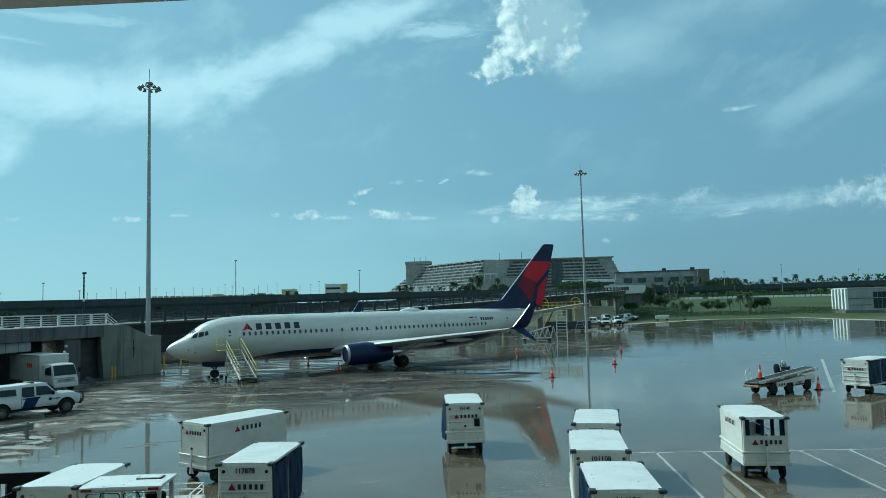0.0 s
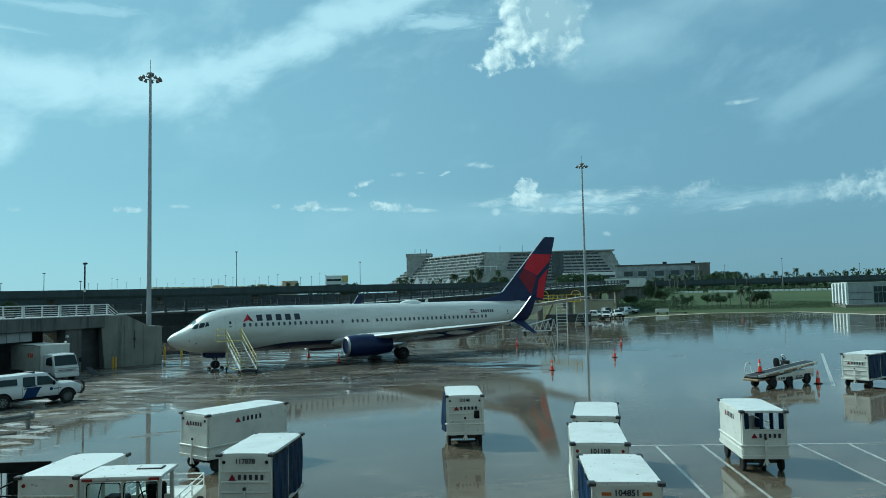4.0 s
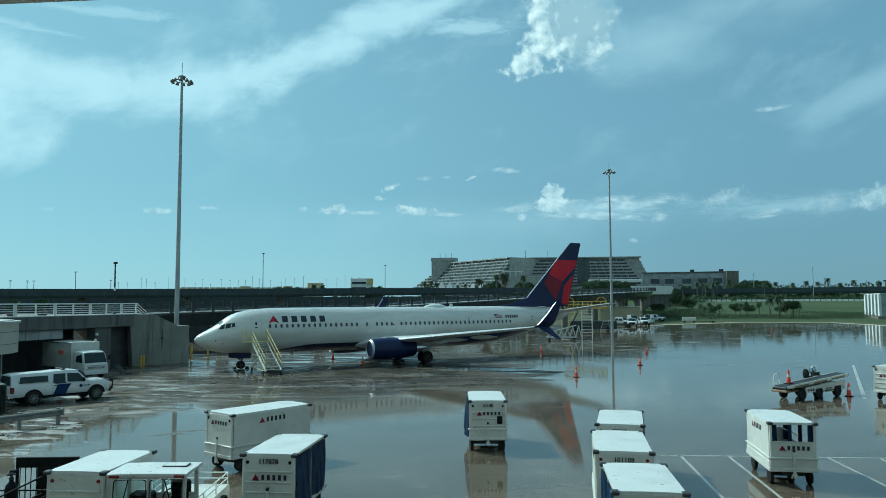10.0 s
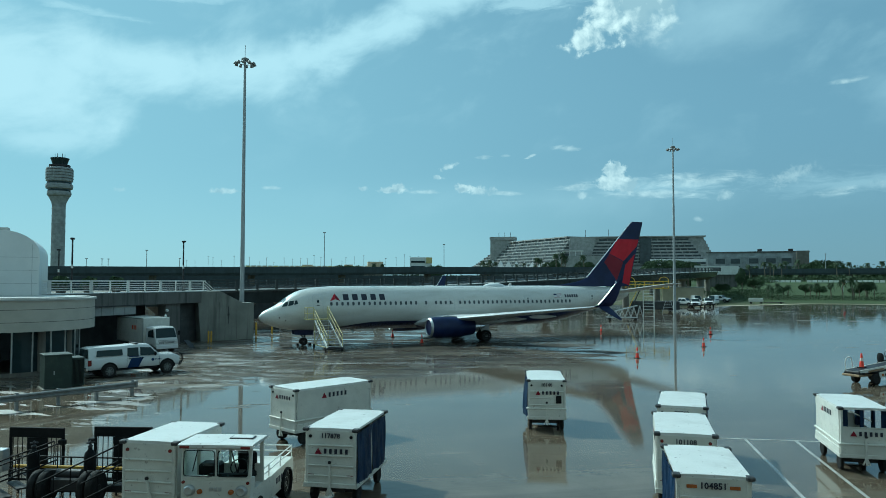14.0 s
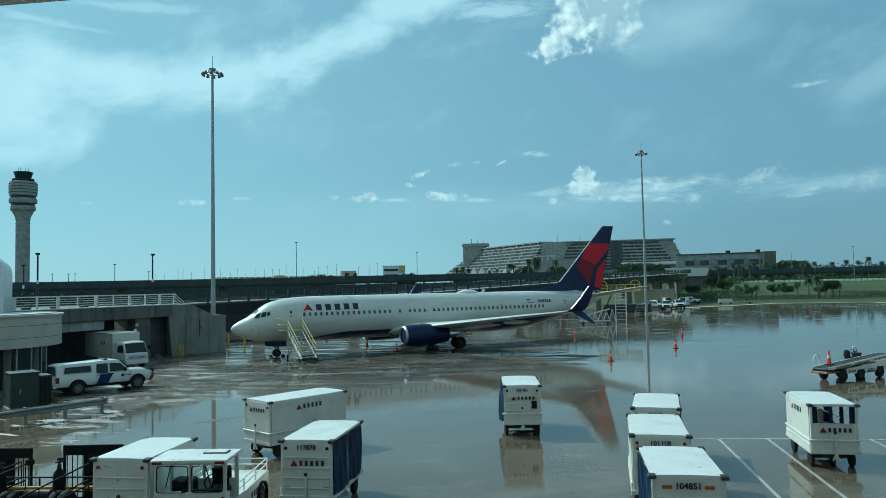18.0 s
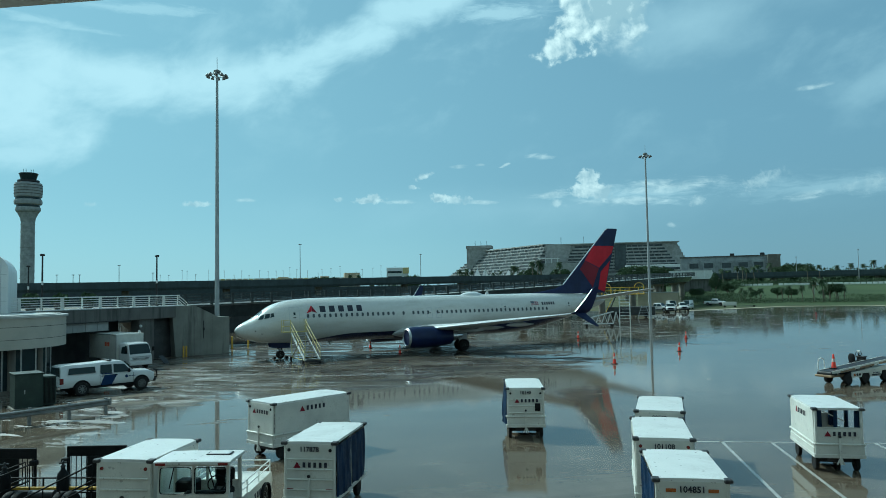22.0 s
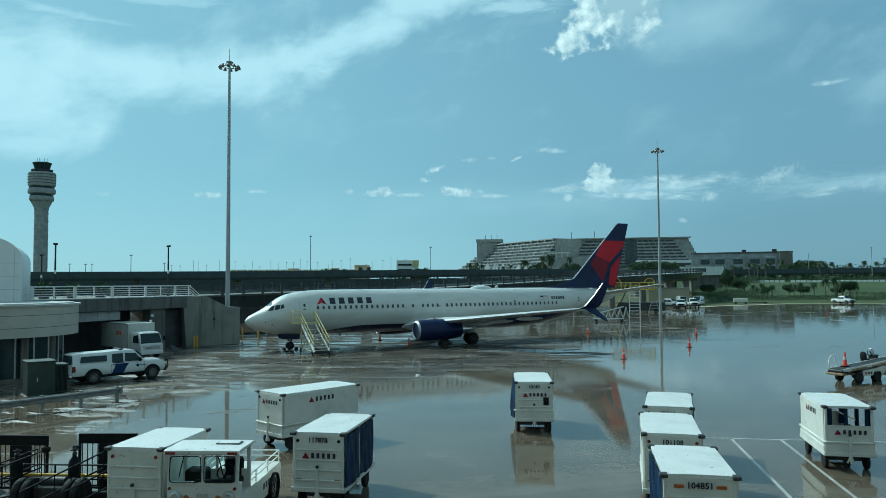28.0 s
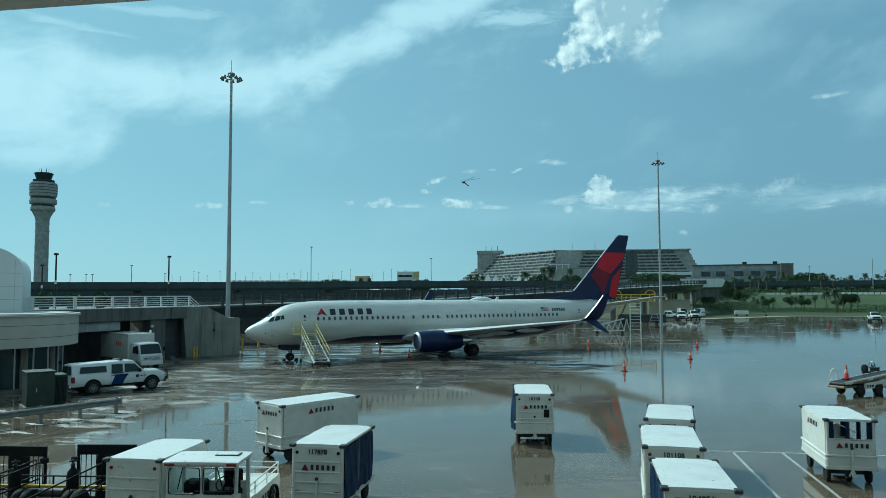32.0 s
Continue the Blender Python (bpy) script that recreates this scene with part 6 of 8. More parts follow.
def pickup(x, y, rz, label, stripe_on=True, cap=True):
    ob = thing("pickup_truck", pose(x, y, 0, 0, 0, rz), label, "pickup truck")
    low, belt = 0.56, 1.22
    top = 1.98
    st = [(-2.92, 0.62, 1.18, 1.2, 0.96, 0.8), (-2.88, 0.55, 1.2, 1.86 if cap else 1.24, 0.99, 0.74 if cap else 0.9), (-2.6, low, belt, top - 0.05 if cap else 1.26, 1.0, 0.74 if cap else 0.9), (-0.62, low, belt, top - 0.03 if cap else 1.26, 1.0, 0.74 if cap else 0.9),
          (-0.58, low, belt, top - 0.02, 1.0, 0.74), (-0.3, low, belt, top, 1.0, 0.74), (0.7, low, belt, top, 1.0, 0.74), (1.0, low, belt, top - 0.06, 1.0, 0.74), (1.55, low, 1.24, 1.36, 1.0, 0.86), (1.7, low, 1.2, 1.28, 1.0, 0.9), (2.65, low, 1.18, 1.26, 0.99, 0.88), (2.9, 0.55, 1.06, 1.15, 0.96, 0.84), (2.98, 0.6, 0.9, 1.0, 0.92, 0.8)]
    part("body", loft(B(), [body_ring(*s) for s in st]), "car_white", ob, "white painted body", None, True)
    side_glass(ob, [(0.28, 1.28), (1.42, 1.28), (1.0, 1.76), (0.32, 1.8)], 1.0, 0.36)
    side_glass(ob, [(-0.56, 1.28), (0.16, 1.28), (0.2, 1.8), (-0.5, 1.8)], 1.0, 0.36)
    if cap:
        side_glass(ob, [(-2.5, 1.38), (-0.85, 1.38), (-0.85, 1.74), (-2.4, 1.74)], 0.985, 0.36)
        part("rear_window", bm_quad([(-2.945, -0.8, 1.28), (-2.945, 0.8, 1.28), (-2.9, 0.66, 1.8), (-2.9, -0.66, 1.8)], 0.02), "glass", ob, "dark rear window")
    part("windscreen", bm_quad([(1.575, -0.86, 1.39), (1.575, 0.86, 1.39), (1.09, 0.7, 1.945), (1.09, -0.7, 1.945)], 0.012), "glass", ob, "dark windscreen")
    part("front_bumper", box(B(), (3.0, 0, 0.6), (0.18, 1.9, 0.26), None, 0.05), "steel_dark", ob, "dark bumper")
    part("grille", box(B(), (2.99, 0, 0.93), (0.06, 1.2, 0.34), None, 0.03), "black", ob, "dark grille")
    gb = B()
    for yy in (-0.5, 0.5):
        rod(gb, (3.1, yy, 0.5), (3.12, yy, 1.1), 0.04, 8)
    for zz in (0.75, 1.1):
        rod(gb, (3.12, -0.8, zz), (3.12, 0.8, zz), 0.035, 8)
    if cap:
        for yy in (-0.85, 0.85):
            rod(gb, (3.08, yy, 0.55), (3.2, yy, 0.8), 0.045, 8)
            rod(gb, (3.2, yy, 0.8), (3.16, yy, 1.16), 0.045, 8)
            rod(gb, (3.16, yy, 1.16), (2.98, yy * 0.9, 1.26), 0.045, 8)
        rod(gb, (3.16, -0.85, 1.16), (3.16, 0.85, 1.16), 0.045, 8)
        part("brush_guard", gb, "black", ob, "black brush guard")
    part("rear_bumper", box(B(), (-2.98, 0, 0.6), (0.16, 1.8, 0.2), None, 0.04), "chrome", ob)
    for s in (-1, 1):
        part("headlight", box(B(), (2.93, s * 0.78, 0.98), (0.16, 0.26, 0.24), None, 0.05), "lamp", ob, "clear headlight")
        part("tail_light", box(B(), (-2.86, s * 0.94, 1.0), (0.2, 0.14, 0.36), None, 0.02), "red_lens", ob, "red tail light")
        part("mirror", box(B(), (1.2, s * 1.14, 1.36), (0.12, 0.2, 0.26), None, 0.04), "black", ob, "black door mirror")
        part("sill_step", box(B(), (0.1, s * 1.0, 0.46), (2.6, 0.12, 0.07), None, 0.02), "black", ob)
        for xx in (0.24, -0.58, 1.55):
            part("door_seam", box(B(), (xx, s * 1.0, 0.86), (0.015, 0.012, 0.66)), "steel_dark", ob)
        for xx in (0.42, -0.4):
            part("door_handle", box(B(), (xx, s * 1.01, 1.12), (0.2, 0.04, 0.05), None, 0.01), "black", ob, "black door handle")
        for xx in (-1.68, 2.08):
            ar = B()
            ring = []
            for rr, yy in ((0.545, 0.0), (0.545, 0.03), (0.46, 0.03), (0.46, 0.0)):
                ring.append([(xx + rr * math.cos(math.pi * i / 14), s * (0.985 + yy), 0.44 + rr * math.sin(math.pi * i / 14)) for i in range(15)])
            part("wheel_arch", loft(ar, ring + [ring[0]], False, False), "black", ob, "black wheel arch")
            part("arch_shade", prism(B(), [(xx + 0.5 * math.cos(math.pi * i / 10), 0.44 + 0.5 * math.sin(math.pi * i / 10)) for i in range(11)], s * 0.9, s * 1.003, "y"), "black", ob)
            tyre = wheel(ob, (xx, s * 0.93, 0.43), 0.43, 0.28, "black", "y", "black off-road tyre")
            sp = B()
            for i in range(8):
                q = math.pi * i / 4
                bar(sp, (0.05 * math.cos(q), s * 0.125, 0.05 * math.sin(q)), (0.235 * math.cos(q), s * 0.135, 0.235 * math.sin(q)), 0.05, 0.03, (0, 1, 0))
            lathe(sp, [(0.228, s * 0.11), (0.25, s * 0.14), (0.262, s * 0.13), (0.25, s * 0.1)], 20, "y")
            lathe(sp, [(0.01, s * 0.15), (0.06, s * 0.15), (0.07, s * 0.12)], 12, "y")
            part("alloy_rim", sp, "old_steel", tyre, "pale spoked alloy rim", None, True)
        if stripe_on:
            part("blue_stripe", bm_quad([(-0.56, s * 1.006, 0.56), (0.16, s * 1.006, 0.56), (0.5, s * 1.006, 1.17), (-0.3, s * 1.006, 1.17)], 0.006), "car_blue", ob, "blue slanting stripe")
            part("upper_stripe", bm_quad([(-0.44, s * 0.999, 1.215), (0.2, s * 0.999, 1.215), (0.24, s * 0.985, 1.27), (-0.5, s * 0.985, 1.27)], 0.006), "car_blue", ob)
            part("badge", lathe(B(), [(0.01, -0.012), (0.1, -0.01), (0.1, 0.01)], 14, "y", (1.1, s * 1.006, 0.98)), "car_blue", ob, "round blue badge")
            for k in range(5):
                part("marking_bar", box(B(), (1.28 + 0.09 * k, s * 1.006, 0.98), (0.06, 0.008, 0.07)), "car_blue", ob)
    if cap:
        part("light_bar", box(B(), (0.2, 0, 2.045), (0.22, 1.15, 0.07), None, 0.025), "steel_dark", ob, "roof light bar")
    part("chassis", box(B(), (0, 0, 0.5), (5.4, 1.4, 0.2)), "black", ob)
    if cap:
        ob.scale = (0.935, 0.95, 0.95)
    return ob


def box_truck():
    ob = thing("box_truck", pose(-8.74, -0.8, 0, 0, 0, -67), "white box truck with orange logo bars and dark windscreen", "truck")
    bx = part("cargo_box", box(B(), (-1.7, 0, 1.84), (4.8, 2.3, 2.08), None, 0.04), "white", ob, "white cargo box")
    for s in (-1, 1):
        for z in (0.85, 2.84):
            part("edge_rail", box(B(), (-1.7, s * 1.16, z), (4.84, 0.04, 0.08), None, 0.01), "steel", bx)
        for x in (-4.06, 0.66):
            part("edge_post", box(B(), (x, s * 1.16, 1.84), (0.08, 0.04, 2.0), None, 0.01), "steel", bx)
    for k in range(3):
        part("logo_bar", box(B(), (-0.6 - 0.3 * k, -1.16, 2.05), (0.2, 0.012, 0.34), None, 0.005), "orange_print", ob, "orange logo bar")
    st = [(0.78, 0.6, 1.3, 2.12, 0.98, 0.9), (0.85, 0.55, 1.3, 2.2, 1.0, 0.92), (1.7, 0.55, 1.3, 2.2, 1.0, 0.9), (2.1, 0.55, 1.3, 2.1, 1.0, 0.86), (2.42, 0.55, 1.22, 1.3, 0.98, 0.9), (2.5, 0.6, 1.1, 1.18, 0.96, 0.9)]
    part("cab", loft(B(), [body_ring(*s) for s in st]), "car_white", ob, "white cab", None, True)
    part("windscreen", bm_quad([(2.44, -0.88, 1.3), (2.44, 0.88, 1.3), (2.14, 0.8, 2.06), (2.14, -0.8, 2.06)], 0.03), "glass", ob, "dark windscreen")
    side_glass(ob, [(1.2, 1.34), (2.2, 1.34), (1.98, 1.98), (1.2, 1.98)], 1.0, 0.1)
    part("grille", box(B(), (2.52, 0, 0.92), (0.04, 1.5, 0.2), None, 0.02), "steel_dark", ob, "dark slotted grille")
    for k in range(3):
        part("grille_bar", box(B(), (2.55, 0, 0.85 + 0.07 * k), (0.02, 1.46, 0.03)), "car_white", ob)
    part("bumper", box(B(), (2.55, 0, 0.55), (0.12, 1.9, 0.3), None, 0.04), "car_white", ob)
    for s in (-1, 1):
        part("headlight", box(B(), (2.5, s * 0.78, 0.9), (0.08, 0.34, 0.22), None, 0.04), "lamp", ob, "clear headlight")
        part("mirror", box(B(), (2.3, s * 1.16, 1.65), (0.1, 0.18, 0.36), None, 0.03), "black", ob, "black mirror")
        wheel(ob, (1.6, s * 0.86, 0.38), 0.38, 0.24, "steel", "y", "black tyre")
        wheel(ob, (-2.6, s * 0.8, 0.38), 0.38, 0.4, "steel", "y", "black tyre")
    part("chassis", box(B(), (-1.0, 0, 0.6), (6.0, 0.9, 0.24)), "black", ob)
    part("reefer_lamp", lathe(B(), [(0.02, 0), (0.12, 0.04), (0.1, 0.16), (0.02, 0.2)], 10, "z", (0.5, 0.9, 2.9)), "panel_white", ob)
    ob.scale = (0.967, 0.967, 0.967)
    return ob


def ramp_plate():
    ob = thing("ramp_plate", pose(-5.6, 1.6, 0, 0, 0, 40), "rust-dark loading ramp plate leaning by the truck", "ramp plate")
    part("plate", box(B(), (0, 0, 0.32), (0.6, 0.05, 1.0), Matrix.Rotation(radians(-50), 3, "X"), 0.01), "steel_dark", ob)


pickup(-10.95, -15.75, 19.0, "white pickup truck with covered bed and blue door stripe")
box_truck()
ramp_plate()
FAR_PICKUP = pickup(161.0, 58.0, 225.0, "white work pickup driving across the far apron edge", False, False)


def small_car(x, y, rz, label, high=1.9):
    ob = thing("service_van", pose(x, y, 0, 0, 0, rz), label, "van", "vehicles parked by the mast")
    st = [(-2.3, 0.5, 1.1, high - 0.2, 0.9, 0.72), (-2.2, 0.4, 1.15, high, 0.95, 0.74), (0.9, 0.4, 1.15, high, 0.95, 0.74), (1.5, 0.4, 1.1, 1.25, 0.95, 0.8), (2.3, 0.45, 0.95, 1.05, 0.9, 0.75)]
    part("body", loft(B(), [body_ring(*s) for s in st]), "car_white", ob, "", None, True)
    side_glass(ob, [(-1.9, 1.2), (1.2, 1.2), (0.9, 1.6), (-1.9, 1.6)], 0.94, 0.3)
    part("windscreen", bm_quad([(1.54, -0.72, 1.3), (1.54, 0.72, 1.3), (1.0, 0.66, high - 0.02), (1.0, -0.66, high - 0.02)], 0.02), "glass", ob)
    for xx in (-1.4, 1.4):
        for s in (-1, 1):
            wheel(ob, (xx, s * 0.82, 0.33), 0.33, 0.22, "steel", "y")
    return ob


for a, d, r in ((44.35, 186, -120), (45.5, 190, -150)):
    small_car(*polar(a, d)[:2], r, "white service van parked near the light mast", 2.3)
for a, d, r in ((43.35, 176, -70), (44.3, 170, -135), (45.1, 178, -125)):
    pickup(*polar(a, d)[:2], r, "white work pickup parked near the light mast", False, False)


def flat_trailer():
    ob = thing("box_trailer", pose(*polar(48.4, 205)[:2], 0, 0, 0, -44), "white low box trailer at the apron edge", "trailer")
    ob.scale = (0.68, 0.8, 0.72)
    part("body", box(B(), (0, 0, 1.35), (5.0, 1.6, 1.3), None, 0.06), "white", ob)
    part("tow_bed", box(B(), (6.2, 0, 0.55), (7.0, 1.4, 0.16), None, 0.03), "steel_dark", ob)
    for x in (-1.8, 1.8, 8.6):
        wheel(ob, (x, -0.75, 0.4), 0.4, 0.25, "steel_dark", "y")


flat_trailer()

# ---- rough forms, left side and distance ----


def mast(name, x, y, h, label, r=0.27, lamps=10):
    ob = thing(name, pose(x, y, 0), label, "light mast", "high light masts")
    part("pole", lathe(B(), [(r, 0), (r * 0.85, h * 0.3), (r * 0.5, h * 0.97), (r * 0.4, h)], 14), "mast", ob, "tapered steel pole", None, True)
    ring = B()
    for i in range(16):
        a, b = 2 * math.pi * i / 16, 2 * math.pi * (i + 1) / 16
        rod(ring, (0.72 * math.cos(a), 0.72 * math.sin(a), h - 0.3), (0.72 * math.cos(b), 0.72 * math.sin(b), h - 0.3), 0.05, 6)
    for i in range(4):
        a = math.pi * i / 2
        rod(ring, (0, 0, h - 0.1), (0.72 * math.cos(a), 0.72 * math.sin(a), h - 0.3), 0.04, 6)
    part("lamp_ring", ring, "mast", ob)
    for i in range(lamps):
        a = 2 * math.pi * i / lamps
        lp = part("floodlight", lathe(B(), [(0.05, 0.1), (0.12, 0.05), (0.2, -0.2), (0.19, -0.26), (0.02, -0.3)], 12, "z"), "old_steel", ob, "", pose(0.98 * math.cos(a), 0.98 * math.sin(a), h - 0.3, 0, -22, math.degrees(a)), True)
    part("winch_head", lathe(B(), [(0.3, h - 0.1), (0.42, h), (0.4, h + 0.2), (0.1, h + 0.35)], 12), "old_steel", ob, "", None, True)
    part("lightning_rod", rod(B(), (0, 0, h), (0, 0, h + 1.7), 0.03, 6), "mast", ob)
    return ob


mast("light_mast", 1.41, 16.55, 30.2, "tall pale steel light mast with a ring of floodlights")
mast("light_mast", 81.6, 36.7, 30.2, "tall pale steel light mast with a ring of floodlights")

# ---- terminal edge at the camera ----

FACE_AZ = 35.0
FACE = Matrix.Translation((EYE[0], EYE[1], 0)) @ Matrix.Rotation(radians(-FACE_AZ), 4, "Z")   # local y points out over the apron


def terminal():
    ob = part("wall_terminal", box(B(), (0, 0.6, 2.35), (90, 0.3, 4.7)), "cream", None, "", FACE)
    tagged(ob, "cream terminal wall below the window", "wall", kind="structure")
    ob = part("roof_overhang", box(B(), (0, 1.45, 7.14), (90, 2.3, 0.28)), "panel_white", None, "", FACE)
    tagged(ob, "pale grey metal roof overhang above the window", "roof", kind="structure")
    ob = part("floor", box(B(), (0, -6.0, 4.1), (90, 12.9, 0.3)), "membrane", None, "", FACE)
    tagged(ob, "grey terminal floor behind the window", "floor", kind="structure")
    ob = part("wall_back", box(B(), (0, -12.6, 4.0), (90, 0.3, 8.0)), "cream", None, "", FACE)
    tagged(ob, "plain terminal wall", "wall", kind="structure")
    # unseen upper storey, added to keep sky light off the near equipment
    up = B()
    box(up, (0, -9.6, 11.4), (90, 7.0, 7.2))
    for k in range(30):
        box(up, (-43.5 + 3 * k, -6.06, 11.2), (0.3, 0.12, 6.4))
    ob = part("wall_upper", up, "cream", None, "", FACE)
    tagged(ob, "unseen cream upper storey added to block sky light", "wall", kind="structure")
    ob = part("ceiling", box(B(), (0, -6.1, 7.6), (90, 13.0, 0.3)), "panel_white", None, "", FACE)
    tagged(ob, "plain terminal ceiling", "ceiling", kind="structure")


# ---- rounded building with a barrel roof ----


def arc(cx, cy, r, a0, a1, n):
    return [(cx + r * math.cos(radians(a0 + (a1 - a0) * i / n)), cy + r * math.sin(radians(a0 + (a1 - a0) * i / n))) for i in range(n + 1)]


def round_building():
    ob = thing("concourse_building", pose(0, 0, 0), "cream building with rounded canopy, glass front and white barrel roof", "building", kind="")
    c = (-18.2, -10.2)
    can = part("canopy", prism(B(), arc(*c, 5.2, -92, 60, 30) + [(-34, 0), (-34, -15.4)], 2.72, 4.58, "z"), "cream", ob, "curved cream canopy", None, True)
    cap = part("canopy_cap", prism(B(), arc(*c, 5.32, -92, 60, 30) + [(-34, 0.2), (-34, -15.52)], 4.584, 4.7, "z"), "membrane", can, "grey roof edge")
    for z in (3.3, 4.05):
        bm = B()
        pts = arc(*c, 5.203, -92, 60, 30)
        for p, q in zip(pts, pts[1:]):
            bar(bm, (*p, z), (*q, z), 0.012, 0.03)
        part("canopy_groove", bm, "concrete_dark", can)
    roof = part("roof_deck", prism(B(), arc(*c, 4.9, -92, 60, 24) + [(-34, 0), (-34, -15.1)], 4.704, 4.76, "z"), "membrane", can)
    # glazing below the canopy
    pts = arc(*c, 4.3, -80, 70, 10)
    for i, (p, q) in enumerate(zip(pts, pts[1:])):
        part("glass_panel", bar(B(), (*p, 1.48), (*q, 1.48), 0.03, 2.46), "glass", ob, "dark glass panel")
        part("mullion", rod(B(), (*p, 0.2), (*p, 2.72), 0.06, 6), "steel", ob)
    part("plinth", prism(B(), arc(*c, 4.4, -90, 70, 20) + [(-34, -6), (-34, -14.5)], 0.0, 0.24, "z"), "concrete", ob)
    for x in (-15.9, -14.5):
        part("column", lathe(B(), [(0.22, 0.2), (0.22, 2.72)], 16, "z", (x, -14.0 if x < -15 else -12.3, 0)), "concrete", ob, "pale round column", None, True)
    for i, z in enumerate((0.0, 0.68, 1.36, 2.04)):
        for k in range(5):
            part("stone_panel", box(B(), (-19.6 - k * 2.4, -15.2, z + 0.34), (2.38, 0.4, 0.665), None, 0.01), "cream", ob)
    # barrel roof
    prof = [(-34, 4.7), (-16.55, 4.7), (-16.55, 7.6)] + [(-16.55 - 2.4 * (1 - math.cos(radians(a))), 7.6 + 1.66 * math.sin(radians(a))) for a in range(10, 91, 8)] + [(-34, 9.26)]
    br = part("barrel_roof", prism(B(), prof, -7.4, 2.0, "y"), "panel_white", ob, "white metal barrel roof", None, True)
    for z in (5.6, 6.5, 7.4):
        part("seam", box(B(), (-25, -7.405, z), (16.7, 0.012, 0.03)), "steel", br)
    for x in (-17.0, -20.4, -24.0):
        part("seam", box(B(), (x, -7.405, 6.5 if x > -18 else 6.98), (0.03, 0.012, 3.6 if x > -18 else 4.5)), "steel", br)
    part("roof_vent", box(B(), (-20.2, -5.5, 9.4), (3.2, 1.2, 0.22), None, 0.03), "membrane", br)
    return ob


def green_cabinet():
    ob = thing("transformer_cabinet", pose(-14.55, -20.7, 0, 0, 0, 12), "dark green electrical cabinet behind a guardrail", "electrical cabinet")
    part("plinth", box(B(), (0, 0, 0.06), (2.0, 1.7, 0.12), None, 0.02), "concrete", ob)
    part("body", box(B(), (-0.25, 0, 0.98), (1.3, 1.5, 1.72), None, 0.02), "green_box", ob, "dark green steel body")
    part("lid", box(B(), (-0.25, 0, 1.87), (1.38, 1.58, 0.06), None, 0.015), "green_box", ob)
    rad = part("radiator", box(B(), (0.72, 0, 0.92), (0.62, 1.3, 1.5), None, 0.02), "green_box", ob, "dark cooling radiator")
    for i in range(9):
        part("fin", box(B(), (0.48 + 0.06 * i, -0.66, 0.92), (0.02, 0.05, 1.3)), "black", rad)
    part("latch", box(B(), (-0.45, -0.76, 0.95), (0.05, 0.03, 0.2), None, 0.005), "steel", ob)
    return ob


def guardrail():
    a, b = Vector((-11.0, -25.0, 0)), Vector((-21.5, -30.2, 0))
    d = (b - a).normalized()
    ob = thing("guardrail", pose(a.x, a.y, 0, 0, 0, math.degrees(math.atan2(d.y, d.x))), "weathered grey steel guardrail along the apron edge", "guardrail")
    L = (b - a).length
    prof = [(-0.02, 0.42), (0.05, 0.47), (0.05, 0.53), (-0.01, 0.57), (-0.01, 0.6), (0.05, 0.64), (0.05, 0.7), (-0.02, 0.74), (-0.04, 0.74), (0.02, 0.69), (0.02, 0.65), (-0.04, 0.6), (-0.04, 0.57), (0.02, 0.53), (0.02, 0.48), (-0.04, 0.43)]
    part("beam", loft(B(), [[(0, y, z) for y, z in prof], [(L, y, z) for y, z in prof]]), "old_steel", ob, "ribbed steel beam")
    part("end_plate", box(B(), (0.0, -0.0, 0.6), (0.12, 0.2, 0.36), None, 0.03), "old_steel", ob)
    for i in range(7):
        part("post", box(B(), (0.15 + i * L / 6.5, -0.1, 0.4), (0.14, 0.14, 0.8), None, 0.012), "old_steel", ob, "steel post")
    return ob


# ---- ramp with white railing, and the abutment ----

RAMP = Matrix.Translation((-3.9, 7.67, 0)) @ Matrix.Rotation(radians(45), 4, "Z")


